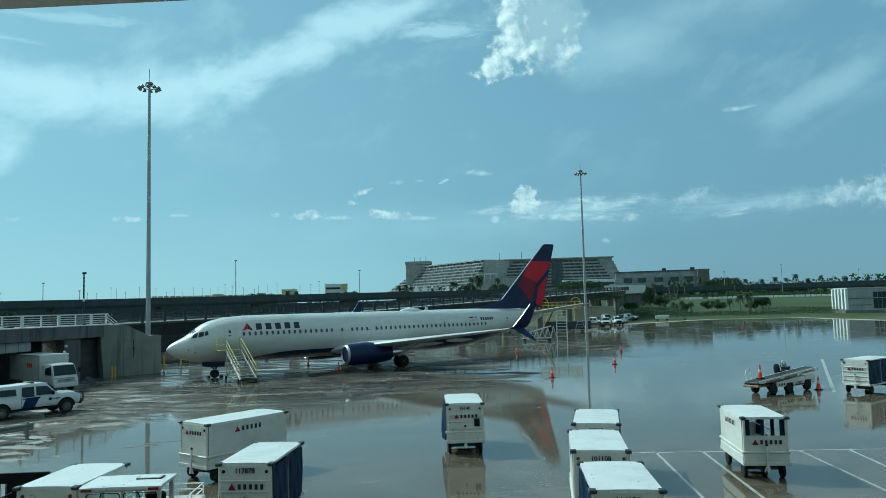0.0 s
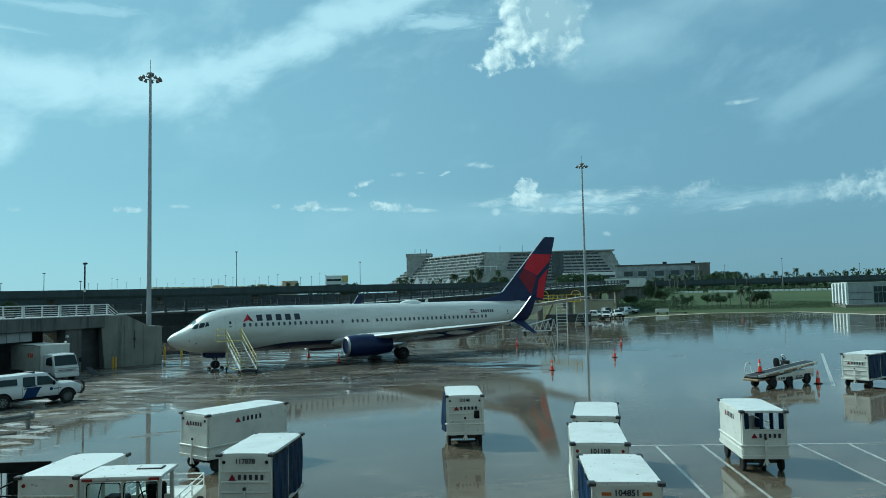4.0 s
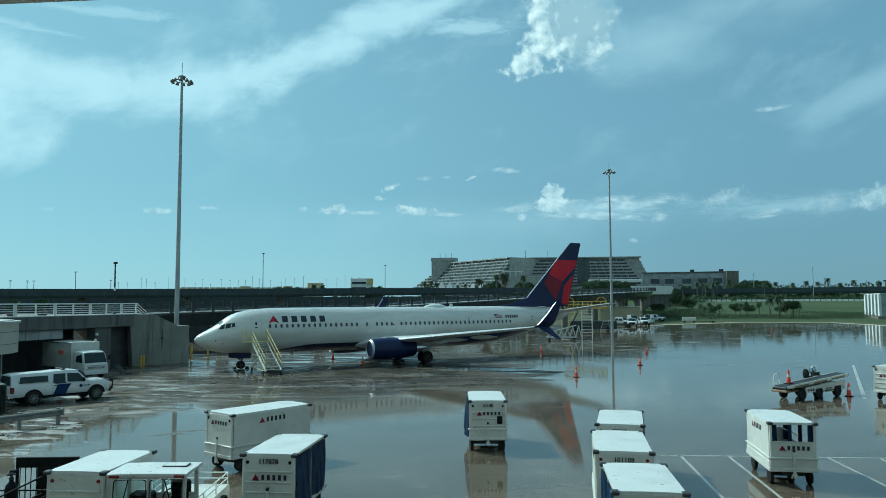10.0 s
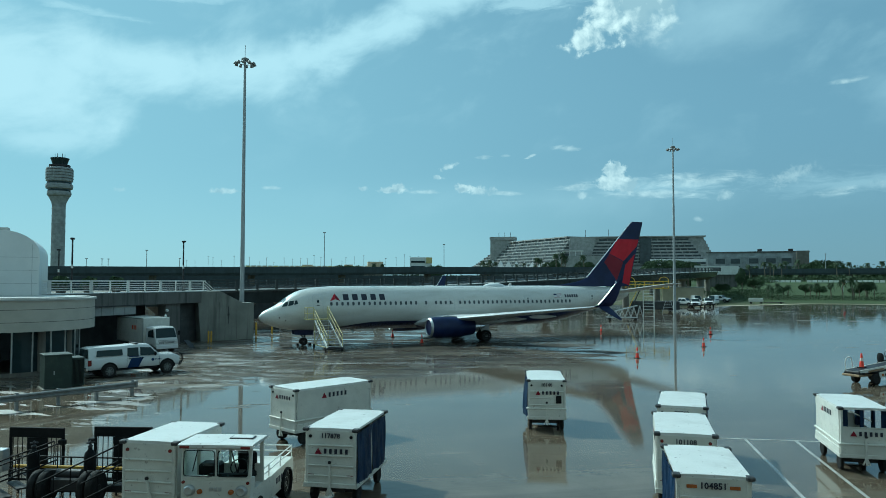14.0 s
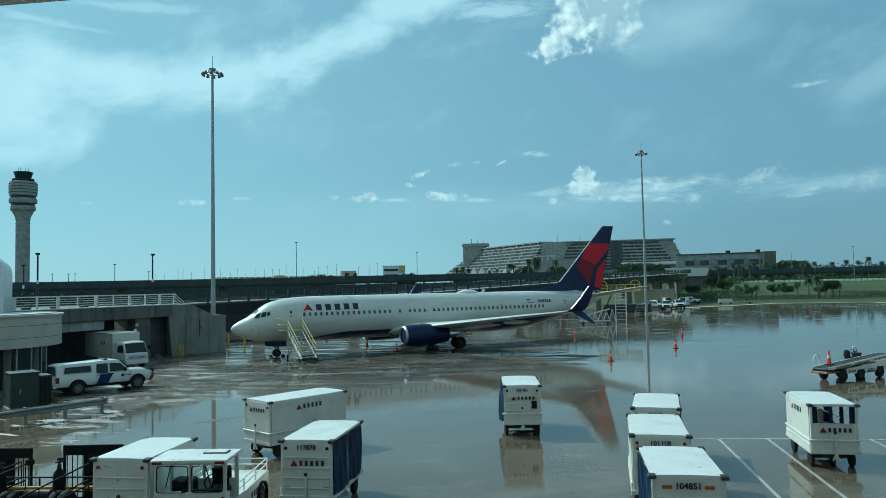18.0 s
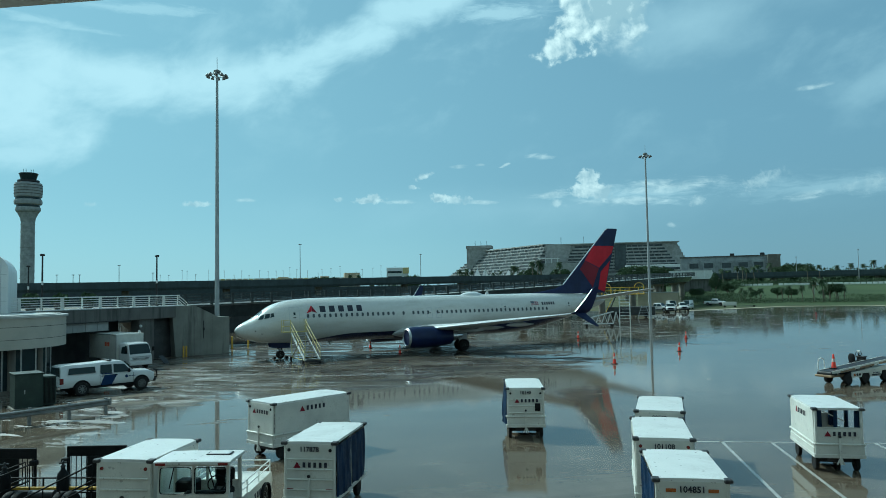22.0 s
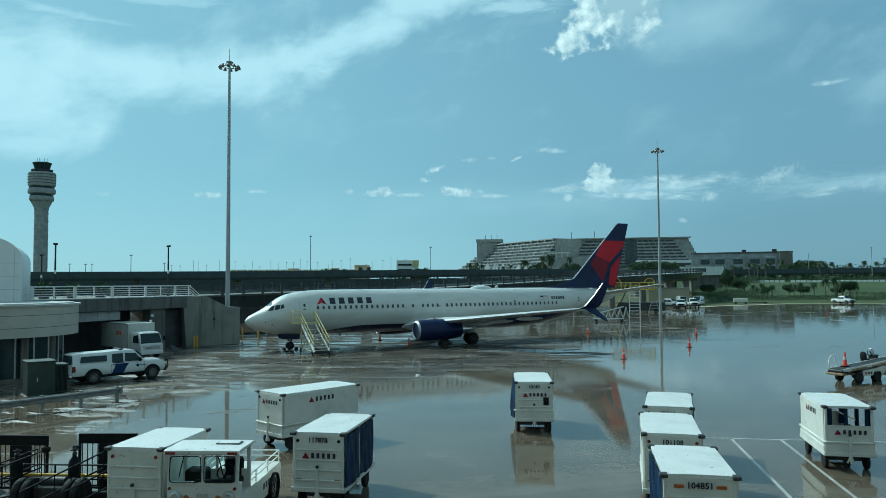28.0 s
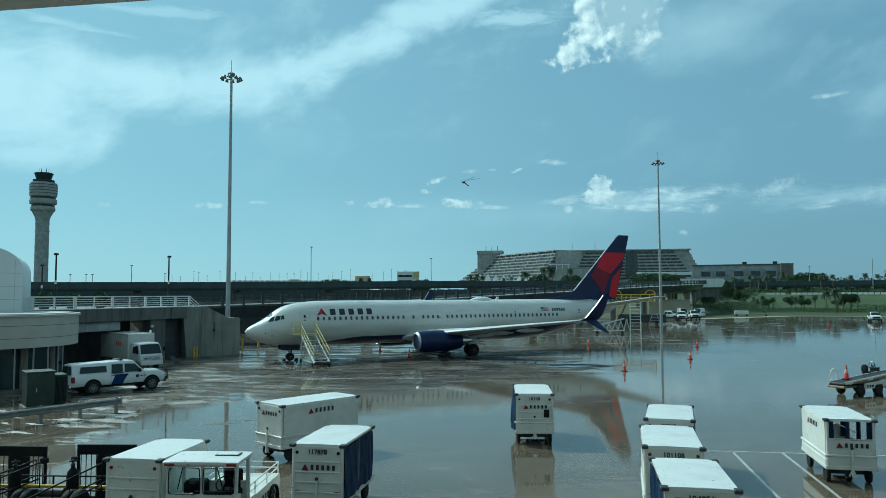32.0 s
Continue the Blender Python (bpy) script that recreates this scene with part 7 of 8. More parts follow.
def ramp():
    ob = thing("ramp", RAMP, "stained concrete roadway ramp on columns with a white railing", "ramp")
    part("deck_beam", box(B(), (-16, 0.4, 4.23), (33.6, 0.8, 1.06), None, 0.02), "concrete_dark", ob, "rain-stained edge beam")
    part("deck", box(B(), (-16, 8.0, 4.4), (33.6, 14.4, 0.7)), "concrete", ob)
    part("kerb", box(B(), (-16, 0.3, 4.80), (33.6, 0.4, 0.08), None, 0.02), "rail_white", ob)
    for u0, u1 in ((-4.6, -2.7), (-16.5, -15.6), (-26, -25)):
        part("column", box(B(), ((u0 + u1) / 2, 0.7, 1.85), (u1 - u0, 0.9, 3.7), None, 0.03), "concrete_dark", ob, "dark stained column")
    # dark colour stands in for shade on these walls and the door under the deck
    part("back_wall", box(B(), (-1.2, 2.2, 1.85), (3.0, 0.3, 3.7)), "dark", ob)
    part("recess_wall", box(B(), (-0.75, 0.95, 1.85), (2.5, 0.1, 3.7), None, 0.01), "dark", ob, "dark panel standing in for the shade of the recess")
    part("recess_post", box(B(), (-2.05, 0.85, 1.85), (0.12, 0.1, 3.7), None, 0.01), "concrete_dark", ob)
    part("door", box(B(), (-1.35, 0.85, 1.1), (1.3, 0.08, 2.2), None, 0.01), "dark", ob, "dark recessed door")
    # same shade colour at the back of the open bays
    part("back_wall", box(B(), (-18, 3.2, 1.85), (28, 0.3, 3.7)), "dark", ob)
    for i in range(4):
        part("wall_panel", box(B(), (-12.65 + i * 1.26, 0.3, 3.33), (1.22, 0.12, 0.74), None, 0.01), "concrete_far", ob, "pale wall panel")
    part("soffit_pipe", box(B(), (-10.8, 0.05, 3.72), (6.8, 0.12, 0.08), None, 0.01), "steel_dark", ob)
    part("wall_light", lathe(B(), [(0.02, 0.0), (0.12, 0.03), (0.15, 0.12), (0.12, 0.22), (0.02, 0.26)], 12, "z", (-4.6, 0.1, 3.0)), "panel_white", ob, "white round wall lamp", None, True)
    # low pale rail at the loading bay
    for z in (0.75, 1.05):
        part("bay_rail", box(B(), (-16.6, 0.6, z), (4.0, 0.06, 0.07), None, 0.01), "rail_white", ob, "white bay rail")
    for k in range(4):
        part("bay_post", box(B(), (-18.5 + 1.27 * k, 0.6, 0.54), (0.07, 0.07, 1.08), None, 0.01), "rail_white", ob)
    # railing
    rl = thing("railing", RAMP, "white painted steel railing on the ramp edge", "railing")
    n = 17
    for i in range(n):
        u = 0.6 - i * 1.95
        wide = 0.3 if i % 2 else 0.12
        part("post", box(B(), (u, 0.28, 5.28), (wide, 0.08, 0.92), None, 0.01), "rail_white", rl, "white post")
    for z, h in ((5.76, 0.1), (5.55, 0.05), (5.38, 0.05), (5.2, 0.05), (5.03, 0.05)):
        part("rail", box(B(), (-15.3, 0.2, z), (32.2, 0.06, h), None, 0.008), "rail_white", rl, "white rail")
    for z in (5.72, 5.45, 5.2):
        part("stair_rail", bar(B(), (0.7, 0.2, z), (2.0, 0.2, z - 0.75), 0.05, 0.05), "rail_white", rl)
    for u in (-4.1, -7.3, -10.2, -13.6):
        pl = thing("shrub_planter", RAMP @ Matrix.Translation((u - 1.2, 5.2, 4.75)), "dark clipped shrub in a round planter on the ramp", "planter", "planters on the ramp")
        part("tub", lathe(B(), [(0.35, 0), (0.5, 0.5), (0.52, 0.55), (0.4, 0.55)], 14), "concrete_dark", pl, "", None, True)
        part("shrub", clump_mesh(random.Random(int(-u * 10)), 0.62, 0.55, 220, 0.2, (0, 0, 0.85)), "leaf", pl, "dense dark foliage")


def clump_mesh(rng, rx, rz, count, leaf, c=(0, 0, 0), bm=None):
    """Many small leaf faces scattered through an uneven ball."""
    bm = bm or B()
    lumps = [(Vector((rng.gauss(0, 1), rng.gauss(0, 1), rng.gauss(0, 0.8))).normalized(), rng.uniform(0.75, 1.15)) for _ in range(9)]
    for _ in range(count):
        v = Vector((rng.gauss(0, 1), rng.gauss(0, 1), rng.gauss(0, 1))).normalized()
        k = max((v.dot(l) * s for l, s in lumps))
        r = (0.55 + 0.5 * max(0, k)) * rng.uniform(0.7, 1.05)
        p = Vector((v.x * rx * r + c[0], v.y * rx * r + c[1], v.z * rz * r + c[2]))
        q = Euler((rng.uniform(0, 6.3), rng.uniform(0, 6.3), rng.uniform(0, 6.3))).to_matrix()
        s = leaf * rng.uniform(0.6, 1.3)
        bm.faces.new([bm.verts.new(p + q @ Vector(w)) for w in ((-s, -s * 0.5, 0), (s, -s * 0.5, 0.15 * s), (s * 0.6, s * 0.6, 0), (-s * 0.7, s * 0.5, -0.1 * s))])
    return bm


def abutment():
    m = pose(-3.9, 7.67, 0, 0, 0, 15.6)
    ob = thing("abutment", m, "weathered concrete abutment wall with sloping top", "wall")
    part("wall", prism(B(), [(0, 0), (5.4, 0), (5.4, 3.6), (4.2, 3.62), (1.95, 4.74), (-0.6, 4.74), (-0.3, 3.6)], 0.0, 7.0, "y"), "abutment", ob, "stained concrete wall")
    for u in (1.8, 3.6):
        part("joint", box(B(), (u, -0.004, 1.9), (0.03, 0.012, 3.7)), "concrete_dark", ob)
    part("conduit", rod(B(), (2.7, -0.05, 1.6), (2.7, -0.05, 3.3), 0.03, 6), "steel_dark", ob)
    part("conduit_box", box(B(), (2.7, -0.08, 2.5), (0.16, 0.12, 0.22), None, 0.01), "steel_dark", ob)
    for x in (0.35, 0.62):
        bo = thing("bollard", m @ Matrix.Translation((x + 0.1, -0.7, 0)), "yellow steel bollard by the abutment", "bollard", "yellow bollards")
        part("post", lathe(B(), [(0.085, 0), (0.085, 0.95), (0.06, 1.02), (0.01, 1.04)], 12), "hazard", bo, "", None, True)
    for x, y in ((2.6, 14.5), (4.4, 15.0)):
        bo = thing("bollard", pose(x, y, 0), "yellow steel bollard under the guideway", "bollard", "yellow bollards")
        part("post", lathe(B(), [(0.11, 0), (0.11, 1.25), (0.06, 1.32), (0.01, 1.34)], 12), "hazard", bo, "", None, True)


def lamp_post(x, y, z, h, label):
    ob = thing("lamp_post", pose(x, y, z), label, "lamp post", "dark lamp posts on the ramp")
    part("pole", rod(B(), (0, 0, 0), (0, 0, h), 0.08, 10, 0.06), "steel_dark", ob, "", None, True)
    part("lamp_head", box(B(), (0, -0.18, h + 0.06), (0.34, 0.55, 0.16), None, 0.04), "steel_dark", ob, "dark lamp head")
    part("camera_box", box(B(), (0, -0.12, h * 0.5), (0.16, 0.2, 0.3), None, 0.02), "panel_white", ob)


terminal()
round_building()
green_cabinet()
guardrail()
ramp()
abutment()
lamp_post(*polar(5.66, 72)[:2], 4.75, 4.6, "dark steel lamp post standing on the ramp")
lamp_post(*polar(-1.69, 66)[:2], 4.75, 4.35, "dark steel lamp post standing on the ramp")
lamp_post(*polar(-2.52, 80)[:2], 4.75, 3.95, "slim dark lamp post with a pale head")

# ---- guideway, viaducts and the distance ----


def swept(bm, path, section):
    """Sweeps a (side, up) section along a path of points."""
    rings = []
    for i, p in enumerate(path):
        a, b = Vector(path[max(0, i - 1)]), Vector(path[min(len(path) - 1, i + 1)])
        d = (b - a)
        d.z = 0
        d.normalize()
        s = Vector((d.y, -d.x, 0))
        rings.append([tuple(Vector(p) + s * u + Vector((0, 0, v))) for u, v in section])
    return loft(bm, rings)


def smooth_path(keys, n):
    """Points along a polar path (bearing, distance, height), eased by a Catmull-Rom curve."""
    pts = [Vector(polar(a, d, z)) for a, d, z in keys]
    out = []
    for i in range(len(pts) - 1):
        p0, p1, p2, p3 = pts[max(0, i - 1)], pts[i], pts[i + 1], pts[min(len(pts) - 1, i + 2)]
        for k in range(n):
            t = k / n
            out.append(tuple(0.5 * ((2 * p1) + (p2 - p0) * t + (2 * p0 - 5 * p1 + 4 * p2 - p3) * t * t + (3 * p1 - p0 - 3 * p2 + p3) * t ** 3)))
    out.append(tuple(pts[-1]))
    return out


GUIDE = [(2.0, 90, 4.55), (7.0, 91, 4.65), (11.0, 94, 4.8), (17.0, 100, 4.95), (22.6, 110, 5.05), (30.0, 132, 5.75), (36.0, 158, 6.6), (40.2, 185, 7.45), (43.4, 215, 8.3), (45.0, 240, 8.8), (45.0, 262, 9.1), (43.6, 285, 9.3), (40.0, 320, 9.5), (34.0, 350, 9.8)]


def guideway():
    ob = thing("guideway", pose(0, 0, 0), "elevated dark people-mover guideway with railings, curving away", "guideway")
    path = smooth_path(GUIDE, 8)
    part("deck", swept(B(), path, [(-2.4, -1.7), (2.4, -1.7), (3.0, -0.3), (3.0, 0.25), (2.8, 0.25), (2.8, 0.0), (-2.8, 0.0), (-2.8, 0.25), (-3.0, 0.25), (-3.0, -0.3)]), "wet_deck", ob, "wet grey concrete deck")
    for s in (-1.6, 1.6):
        part("running_rail", swept(B(), path, [(s - 0.25, 0.0), (s + 0.25, 0.0), (s + 0.25, 0.3), (s - 0.25, 0.3)]), "wet_deck", ob, "wet running beam")
    for side in (-3.3, 3.3):
        part("walkway", swept(B(), path, [(side - 0.5, -0.06), (side + 0.5, -0.06), (side + 0.5, 0.06), (side - 0.5, 0.06)]), "rail_white", ob, "pale walkway edge")
        for v in (0.45, 0.8, 1.15):
            u = side + math.copysign(0.45, side)
            part("hand_rail", swept(B(), path, [(u - 0.05, v - 0.05), (u + 0.05, v - 0.05), (u + 0.05, v + 0.05), (u - 0.05, v + 0.05)]), "rail_dark", ob, "dark handrail")
    fine = smooth_path(GUIDE, 16)
    post = mesh_from(box(B(), (0, 0, 0.55), (0.32, 0.2, 1.2)), "rail_post", "rail_dark")
    acc, last = 0.0, Vector(fine[0])
    for i in range(1, len(fine)):
        p = Vector(fine[i])
        acc += (p - last).length
        if acc > 2.3:
            acc = 0.0
            d = (p - last).normalized()
            s = Vector((d.y, -d.x, 0))
            for u in (3.75, -3.75):
                part("rail_post", post, None, ob, "", Matrix.Translation(p + s * u))
        last = p
    for k in range(4, len(path), 5):
        p = path[k]
        part("pier", lathe(B(), [(0.8, 0), (0.8, p[2] - 2.6), (1.8, p[2] - 1.7)], 14, "z", (p[0], p[1], 0)), "concrete", ob, "round concrete pier", None, True)


def viaduct(name, keys, z_thick, label, n=4, step=3, width=9.0):
    ob = thing(name, pose(0, 0, 0), label, "viaduct")
    path = smooth_path(keys, n)
    part("deck", swept(B(), path, [(-width / 2, -z_thick), (width / 2, -z_thick), (width / 2 + 0.4, -z_thick * 0.6), (width / 2 + 0.4, 0.0), (-width / 2 - 0.4, 0.0), (-width / 2 - 0.4, -z_thick * 0.6)]), "deck_grey", ob, "grey concrete deck")
    for s in (-1, 1):
        u = s * (width / 2 + 0.3)
        part("parapet", swept(B(), path, [(u - 0.12, 0.0), (u + 0.12, 0.0), (u + 0.12, 0.9), (u - 0.12, 0.9)]), "deck_grey", ob, "grey parapet")
    for k in range(1, len(path), step):
        p = path[k]
        part("pier", box(B(), (p[0], p[1], (p[2] - z_thick) / 2), (2.2, 2.2, p[2] - z_thick), None, 0.1), "concrete", ob, "square concrete pier")
    return ob


def wall_screen(name, keys, h, material, label, category, n=4):
    path = smooth_path(keys, n)
    solo(name, swept(B(), path, [(-0.5, 0), (0.5, 0), (0.5, h), (-0.5, h)]), material, label, category, kind="structure")


def control_tower():
    o = polar(-2.6, 650)
    ob = thing("control_tower", pose(o[0], o[1], 0), "tall grey concrete airport control tower with drum cab", "control tower")
    part("shaft", lathe(B(), [(5.0, 0), (4.9, 64), (5.4, 67), (7.6, 71.5)], 24), "tower", ob, "ribbed concrete shaft", None, True)
    for z in range(8, 66, 6):
        part("ledge", lathe(B(), [(4.9, z), (5.2, z + 0.15), (5.2, z + 0.5), (4.9, z + 0.6)], 24), "tower", ob)
    drum = part("drum", lathe(B(), [(7.4, 71.5), (8.4, 72.2), (8.8, 73.5), (8.6, 75.2), (8.2, 75.6), (8.2, 77.4), (9.6, 77.8), (9.9, 79.5), (9.6, 81.2), (8.9, 81.6), (8.9, 83.2), (9.7, 83.8), (9.9, 88.0), (9.9, 92.5), (9.4, 94.2), (6.0, 95.2)], 32), "tower", ob, "grey drum with ring ledges", None, True)
    for z, r in ((75.7, 8.28), (81.7, 8.98)):
        part("window_band", lathe(B(), [(r, z), (r, z + 1.5)], 32), "glass", drum, "dark window band")
    for z in (85.6, 87.8, 90.0, 92.2):
        part("groove", lathe(B(), [(9.9, z), (9.96, z + 0.05), (9.96, z + 0.55), (9.9, z + 0.6)], 32), "concrete_dark", drum, "dark ring groove")
    part("cab", lathe(B(), [(5.2, 95.0), (5.4, 97.0), (6.6, 101.2), (6.9, 101.3), (6.9, 102.0), (6.0, 102.4), (0.5, 102.8)], 20), "glass", ob, "dark glass cab", None, True)
    part("cab_rail", lathe(B(), [(7.4, 95.2), (7.7, 95.2), (7.7, 96.6), (7.4, 96.6)], 20), "steel_dark", ob)
    for k in range(6):
        a = k * 1.05
        part("antenna", rod(B(), (3.4 * math.cos(a), 3.4 * math.sin(a), 102.4), (3.4 * math.cos(a), 3.4 * math.sin(a), 105.6), 0.12, 5), "steel_dark", ob)


def hotel():
    """Terraced hotel; local x runs along the front of the main block, the other wing recedes from its corner."""
    o = polar(37.0, 650)
    ob = thing("hotel", pose(o[0], o[1], 0, 0, 0, -37), "large pale concrete terraced hotel with stepped balconies", "hotel")
    # receding wing: long terraces, each lower one further forward
    wing = Matrix.Translation((-20, 0, 0)) @ Matrix.Rotation(math.atan2(100, -75), 4, "Z")
    for i in range(9):
        z = 18.0 + i * 2.9
        L = 118 + (8 - i) * 5.0 - (i > 6) * 14
        front = 2.0 + (8 - i) * 2.1
        fl = part("storey", box(B(), (L / 2, front / 2 - 8, z + 0.6), (L, front + 16, 1.0)), "concrete_far", ob, "terraced concrete storey", wing)
        part("window_strip", box(B(), (L / 2, front / 2 - 9, z + 2.0), (L - 2, front + 15, 1.9)), "far_glass", fl, "dark window strip")
        for k in range(9):
            part("balcony_divider", box(B(), (L * (k + 0.5) / 9, front - 0.9, z + 2.0), (0.45, 1.8, 1.7)), "concrete_far", fl)
    part("wing_parapet", box(B(), (56, -7, 44.6), (104, 18, 1.0)), "concrete_far", ob, "", wing)
    # tower at its far end
    tw = part("stair_tower", box(B(), (-93, 92, 24.0), (22, 14, 48.5), None, 0.2), "concrete_far", ob, "plain concrete tower")
    part("tower_cap", box(B(), (-91.5, 92, 48.6), (26, 16, 3.2), None, 0.1), "concrete_far", tw)
    for x in (-96, -90, -84):
        part("tower_aerial", rod(B(), (x, 92, 50), (x, 92, 55), 0.25, 5), "steel_dark", tw)
    # slanting end wall and podium
    part("gable", prism(B(), [(-40, 17), (-6, 17), (2, 44.3), (-21, 44.3)], -0.5, 14, "y"), "concrete_far", ob, "sloping concrete end wall")
    part("podium", box(B(), (0, 4, 9.0), (200, 26, 18.0), None, 0.2), "concrete_far", ob, "concrete podium")
    pd = part("podium_block", box(B(), (0, -14, 13.5), (62, 12, 27.0), None, 0.2), "concrete_far", ob, "plain concrete podium block")
    for x in (-26, -21, -16, -11):
        part("pavilion_post", box(B(), (x, -18, 29.0), (0.8, 0.8, 4.0)), "panel_white", pd)
    part("pavilion_roof", box(B(), (-18.5, -18, 31.2), (18, 6, 0.7)), "panel_white", pd)
    part("lobby", box(B(), (68, -8, 21.5), (44, 16, 5.2), None, 0.2), "panel_white", ob, "pale lobby band")
    part("lobby_glass", box(B(), (68, -16.1, 20.6), (43, 0.4, 2.0)), "far_glass", ob, "dark lobby windows")
    # main block: balcony bands that widen downwards
    mb = part("main_block", prism(B(), [(-16, 18), (-2, 43.6), (90, 43.6), (99, 18)], 1.0, 22, "y"), "concrete_far", ob, "pale concrete main block")
    part("parapet", box(B(), (44, 10, 43.9), (96, 23, 0.9)), "concrete_far", mb)
    for i in range(8):
        z = 20.5 + i * 2.75
        x0, x1 = -13 + i * 2.4, 92 - i * 2.0
        band = part("balcony_band", box(B(), ((x0 + x1) / 2, 0.0, z), (x1 - x0, 2.6, 1.25)), "concrete_far", mb, "balcony front")
        part("recess", box(B(), ((x0 + x1) / 2, 0.7, z + 1.35), (x1 - x0, 1.0, 1.75)), "far_glass", band, "dark recessed windows")
        for k in range(14):
            x = x0 + 7 + (x1 - x0 - 14) * k / 13
            part("balcony_divider", box(B(), (x, -0.1, z + 1.45), (0.4, 1.4, 1.6)), "concrete_far", band)
    part("glass_bay", box(B(), (42.5, -0.6, 31.5), (9.5, 3.0, 22)), "far_glass", mb, "tall dark glass bay")
    for i in range(8):
        part("step_end", box(B(), (90 + 1.3 * (7 - i), 12, 19.5 + i * 2.75), (5.0, 20, 2.8)), "concrete_far", mb, "stepped end terrace")
    for x in (-8, 12, 30):
        part("roof_aerial", rod(B(), (x, 10, 44), (x, 10, 51), 0.2, 5), "steel_dark", ob)
    # palms and trees at its foot
    for a, el in ((28.4, 1.6), (28.9, 1.68), (29.3, 1.5), (32.5, 1.83), (32.9, 1.75), (34.1, 2.15), (34.45, 2.25), (34.7, 2.0), (36.2, 2.05)):
        palm(a, 430, EYE[2] + 430 * math.tan(radians(el)), 0, "tall palm in front of the hotel")
    for a, el in ((41.3, 1.75), (43.0, 1.8), (43.8, 1.7)):
        tree(a, 430, EYE[2] + 430 * math.tan(radians(el)), 0, "dark leafy tree in front of the hotel")
    # white tent roofs at its foot
    tn = thing("tent_canopy", pose(*polar(31.6, 560)[:2], 0, 0, 0, -31.6), "row of white fabric canopy peaks", "canopy")
    for k in range(9):
        x = -24 + k * 6
        bm = B()
        rings = [[(x + dx * s, dy * s, z) for dx, dy in ((-3, -4), (3, -4), (3, 4), (-3, 4))] for s, z in ((1, 15.4 + 0.2 * (k % 2)), (0.62, 17.4), (0.25, 20.4 - 0.28 * k), (0.04, 21.6 - 0.3 * k))]
        part("peak", loft(bm, rings), "roof_white", tn, "", None, True)
    part("tent_base", box(B(), (0, 0, 7.5), (56, 8.5, 15.2)), "concrete_far", tn)


def low_block():
    o = polar(48.5, 560)
    ob = thing("office_block", pose(o[0], o[1], 0, 0, 0, -48.5), "low wide concrete building with tall window bays", "building")
    part("wall", box(B(), (0, 12, 13.0), (66, 24, 26.0), None, 0.2), "tower", ob, "pale weathered concrete wall")
    part("parapet", box(B(), (0, 12, 26.3), (67, 25, 0.9)), "concrete_dark", ob)
    part("end_bay", box(B(), (29, -1, 13.4), (8, 6, 26.8), None, 0.1), "concrete", ob)
    for x in (-24, -14, -2, 9, 19):
        b = part("bay", box(B(), (x, -0.6, 14.5), (7.6, 1.4, 17.5), None, 0.1), "tower", ob, "pale window bay")
        for z in (9.0, 14.5, 20.0):
            part("window", box(B(), (x, -1.34, z), (6.2, 0.2, 3.6)), "far_glass", b)
    for x in (2, 22):
        part("roof_unit", box(B(), (x, 8, 27.6), (3, 3, 2.0), None, 0.1), "steel_dark", ob)
    gh = thing("vaulted_walkway", pose(*polar(45.8, 330)[:2], 0, 0, 0, -46), "pale vaulted covered walkway", "walkway")
    prof = [(5.5 * math.cos(math.pi * i / 10), 6.6 + 5.0 * math.sin(math.pi * i / 10)) for i in range(11)]
    part("vault", prism(B(), [(-9, 8.6), (9, 8.6), (9, 11.4), (8.4, 12.2), (-9, 12.4)], 0, 6, "y"), "roof_white", gh)
    for k in range(7):
        part("rib", box(B(), (-8 + 2.7 * k, -0.1, 10.3), (0.2, 0.2, 3.6)), "panel_white", gh)
    part("support", box(B(), (0, 3, 4.3), (16, 3, 8.6)), "concrete_dark", gh)


def white_building():
    o = polar(60.75, 250)
    ob = thing("terminal_annex", pose(o[0], o[1], 0, 0, 0, -46), "low white and grey building with tall window groups", "building")
    part("wall", box(B(), (21, 8, 4.3), (42, 16, 6.6), None, 0.1), "tower", ob, "pale grey wall")
    part("base_wall", box(B(), (20.5, 7.5, 0.55), (43.5, 17.5, 1.1), None, 0.05), "concrete", ob, "concrete base wall")
    part("parapet", box(B(), (21, 8, 7.65), (42.4, 16.4, 0.3)), "membrane", ob)
    for k in range(5):
        part("pilaster", box(B(), (-0.3, 0.6 + 3.6 * k, 4.4), (0.7, 1.4, 6.3), None, 0.05), "panel_white", ob, "white pilaster")
    for k in range(4):
        part("side_window", box(B(), (-0.02, 2.4 + 3.6 * k, 4.2), (0.15, 1.6, 4.8)), "glass", ob)
    for z in (2.6, 4.6):
        part("wall_band", box(B(), (3.2, -0.03, z), (6.2, 0.1, 0.16)), "concrete_dark", ob)
    for k in range(7):
        g0 = 7.4 + 5.0 * k
        for j in range(3):
            w = part("window", box(B(), (g0 + 1.2 * j, -0.05, 4.0), (1.0, 0.2, 4.8)), "glass", ob, "tall dark window")
            part("window_bar", box(B(), (g0 + 1.2 * j, -0.17, 4.7), (1.0, 0.08, 0.1)), "panel_white", w)


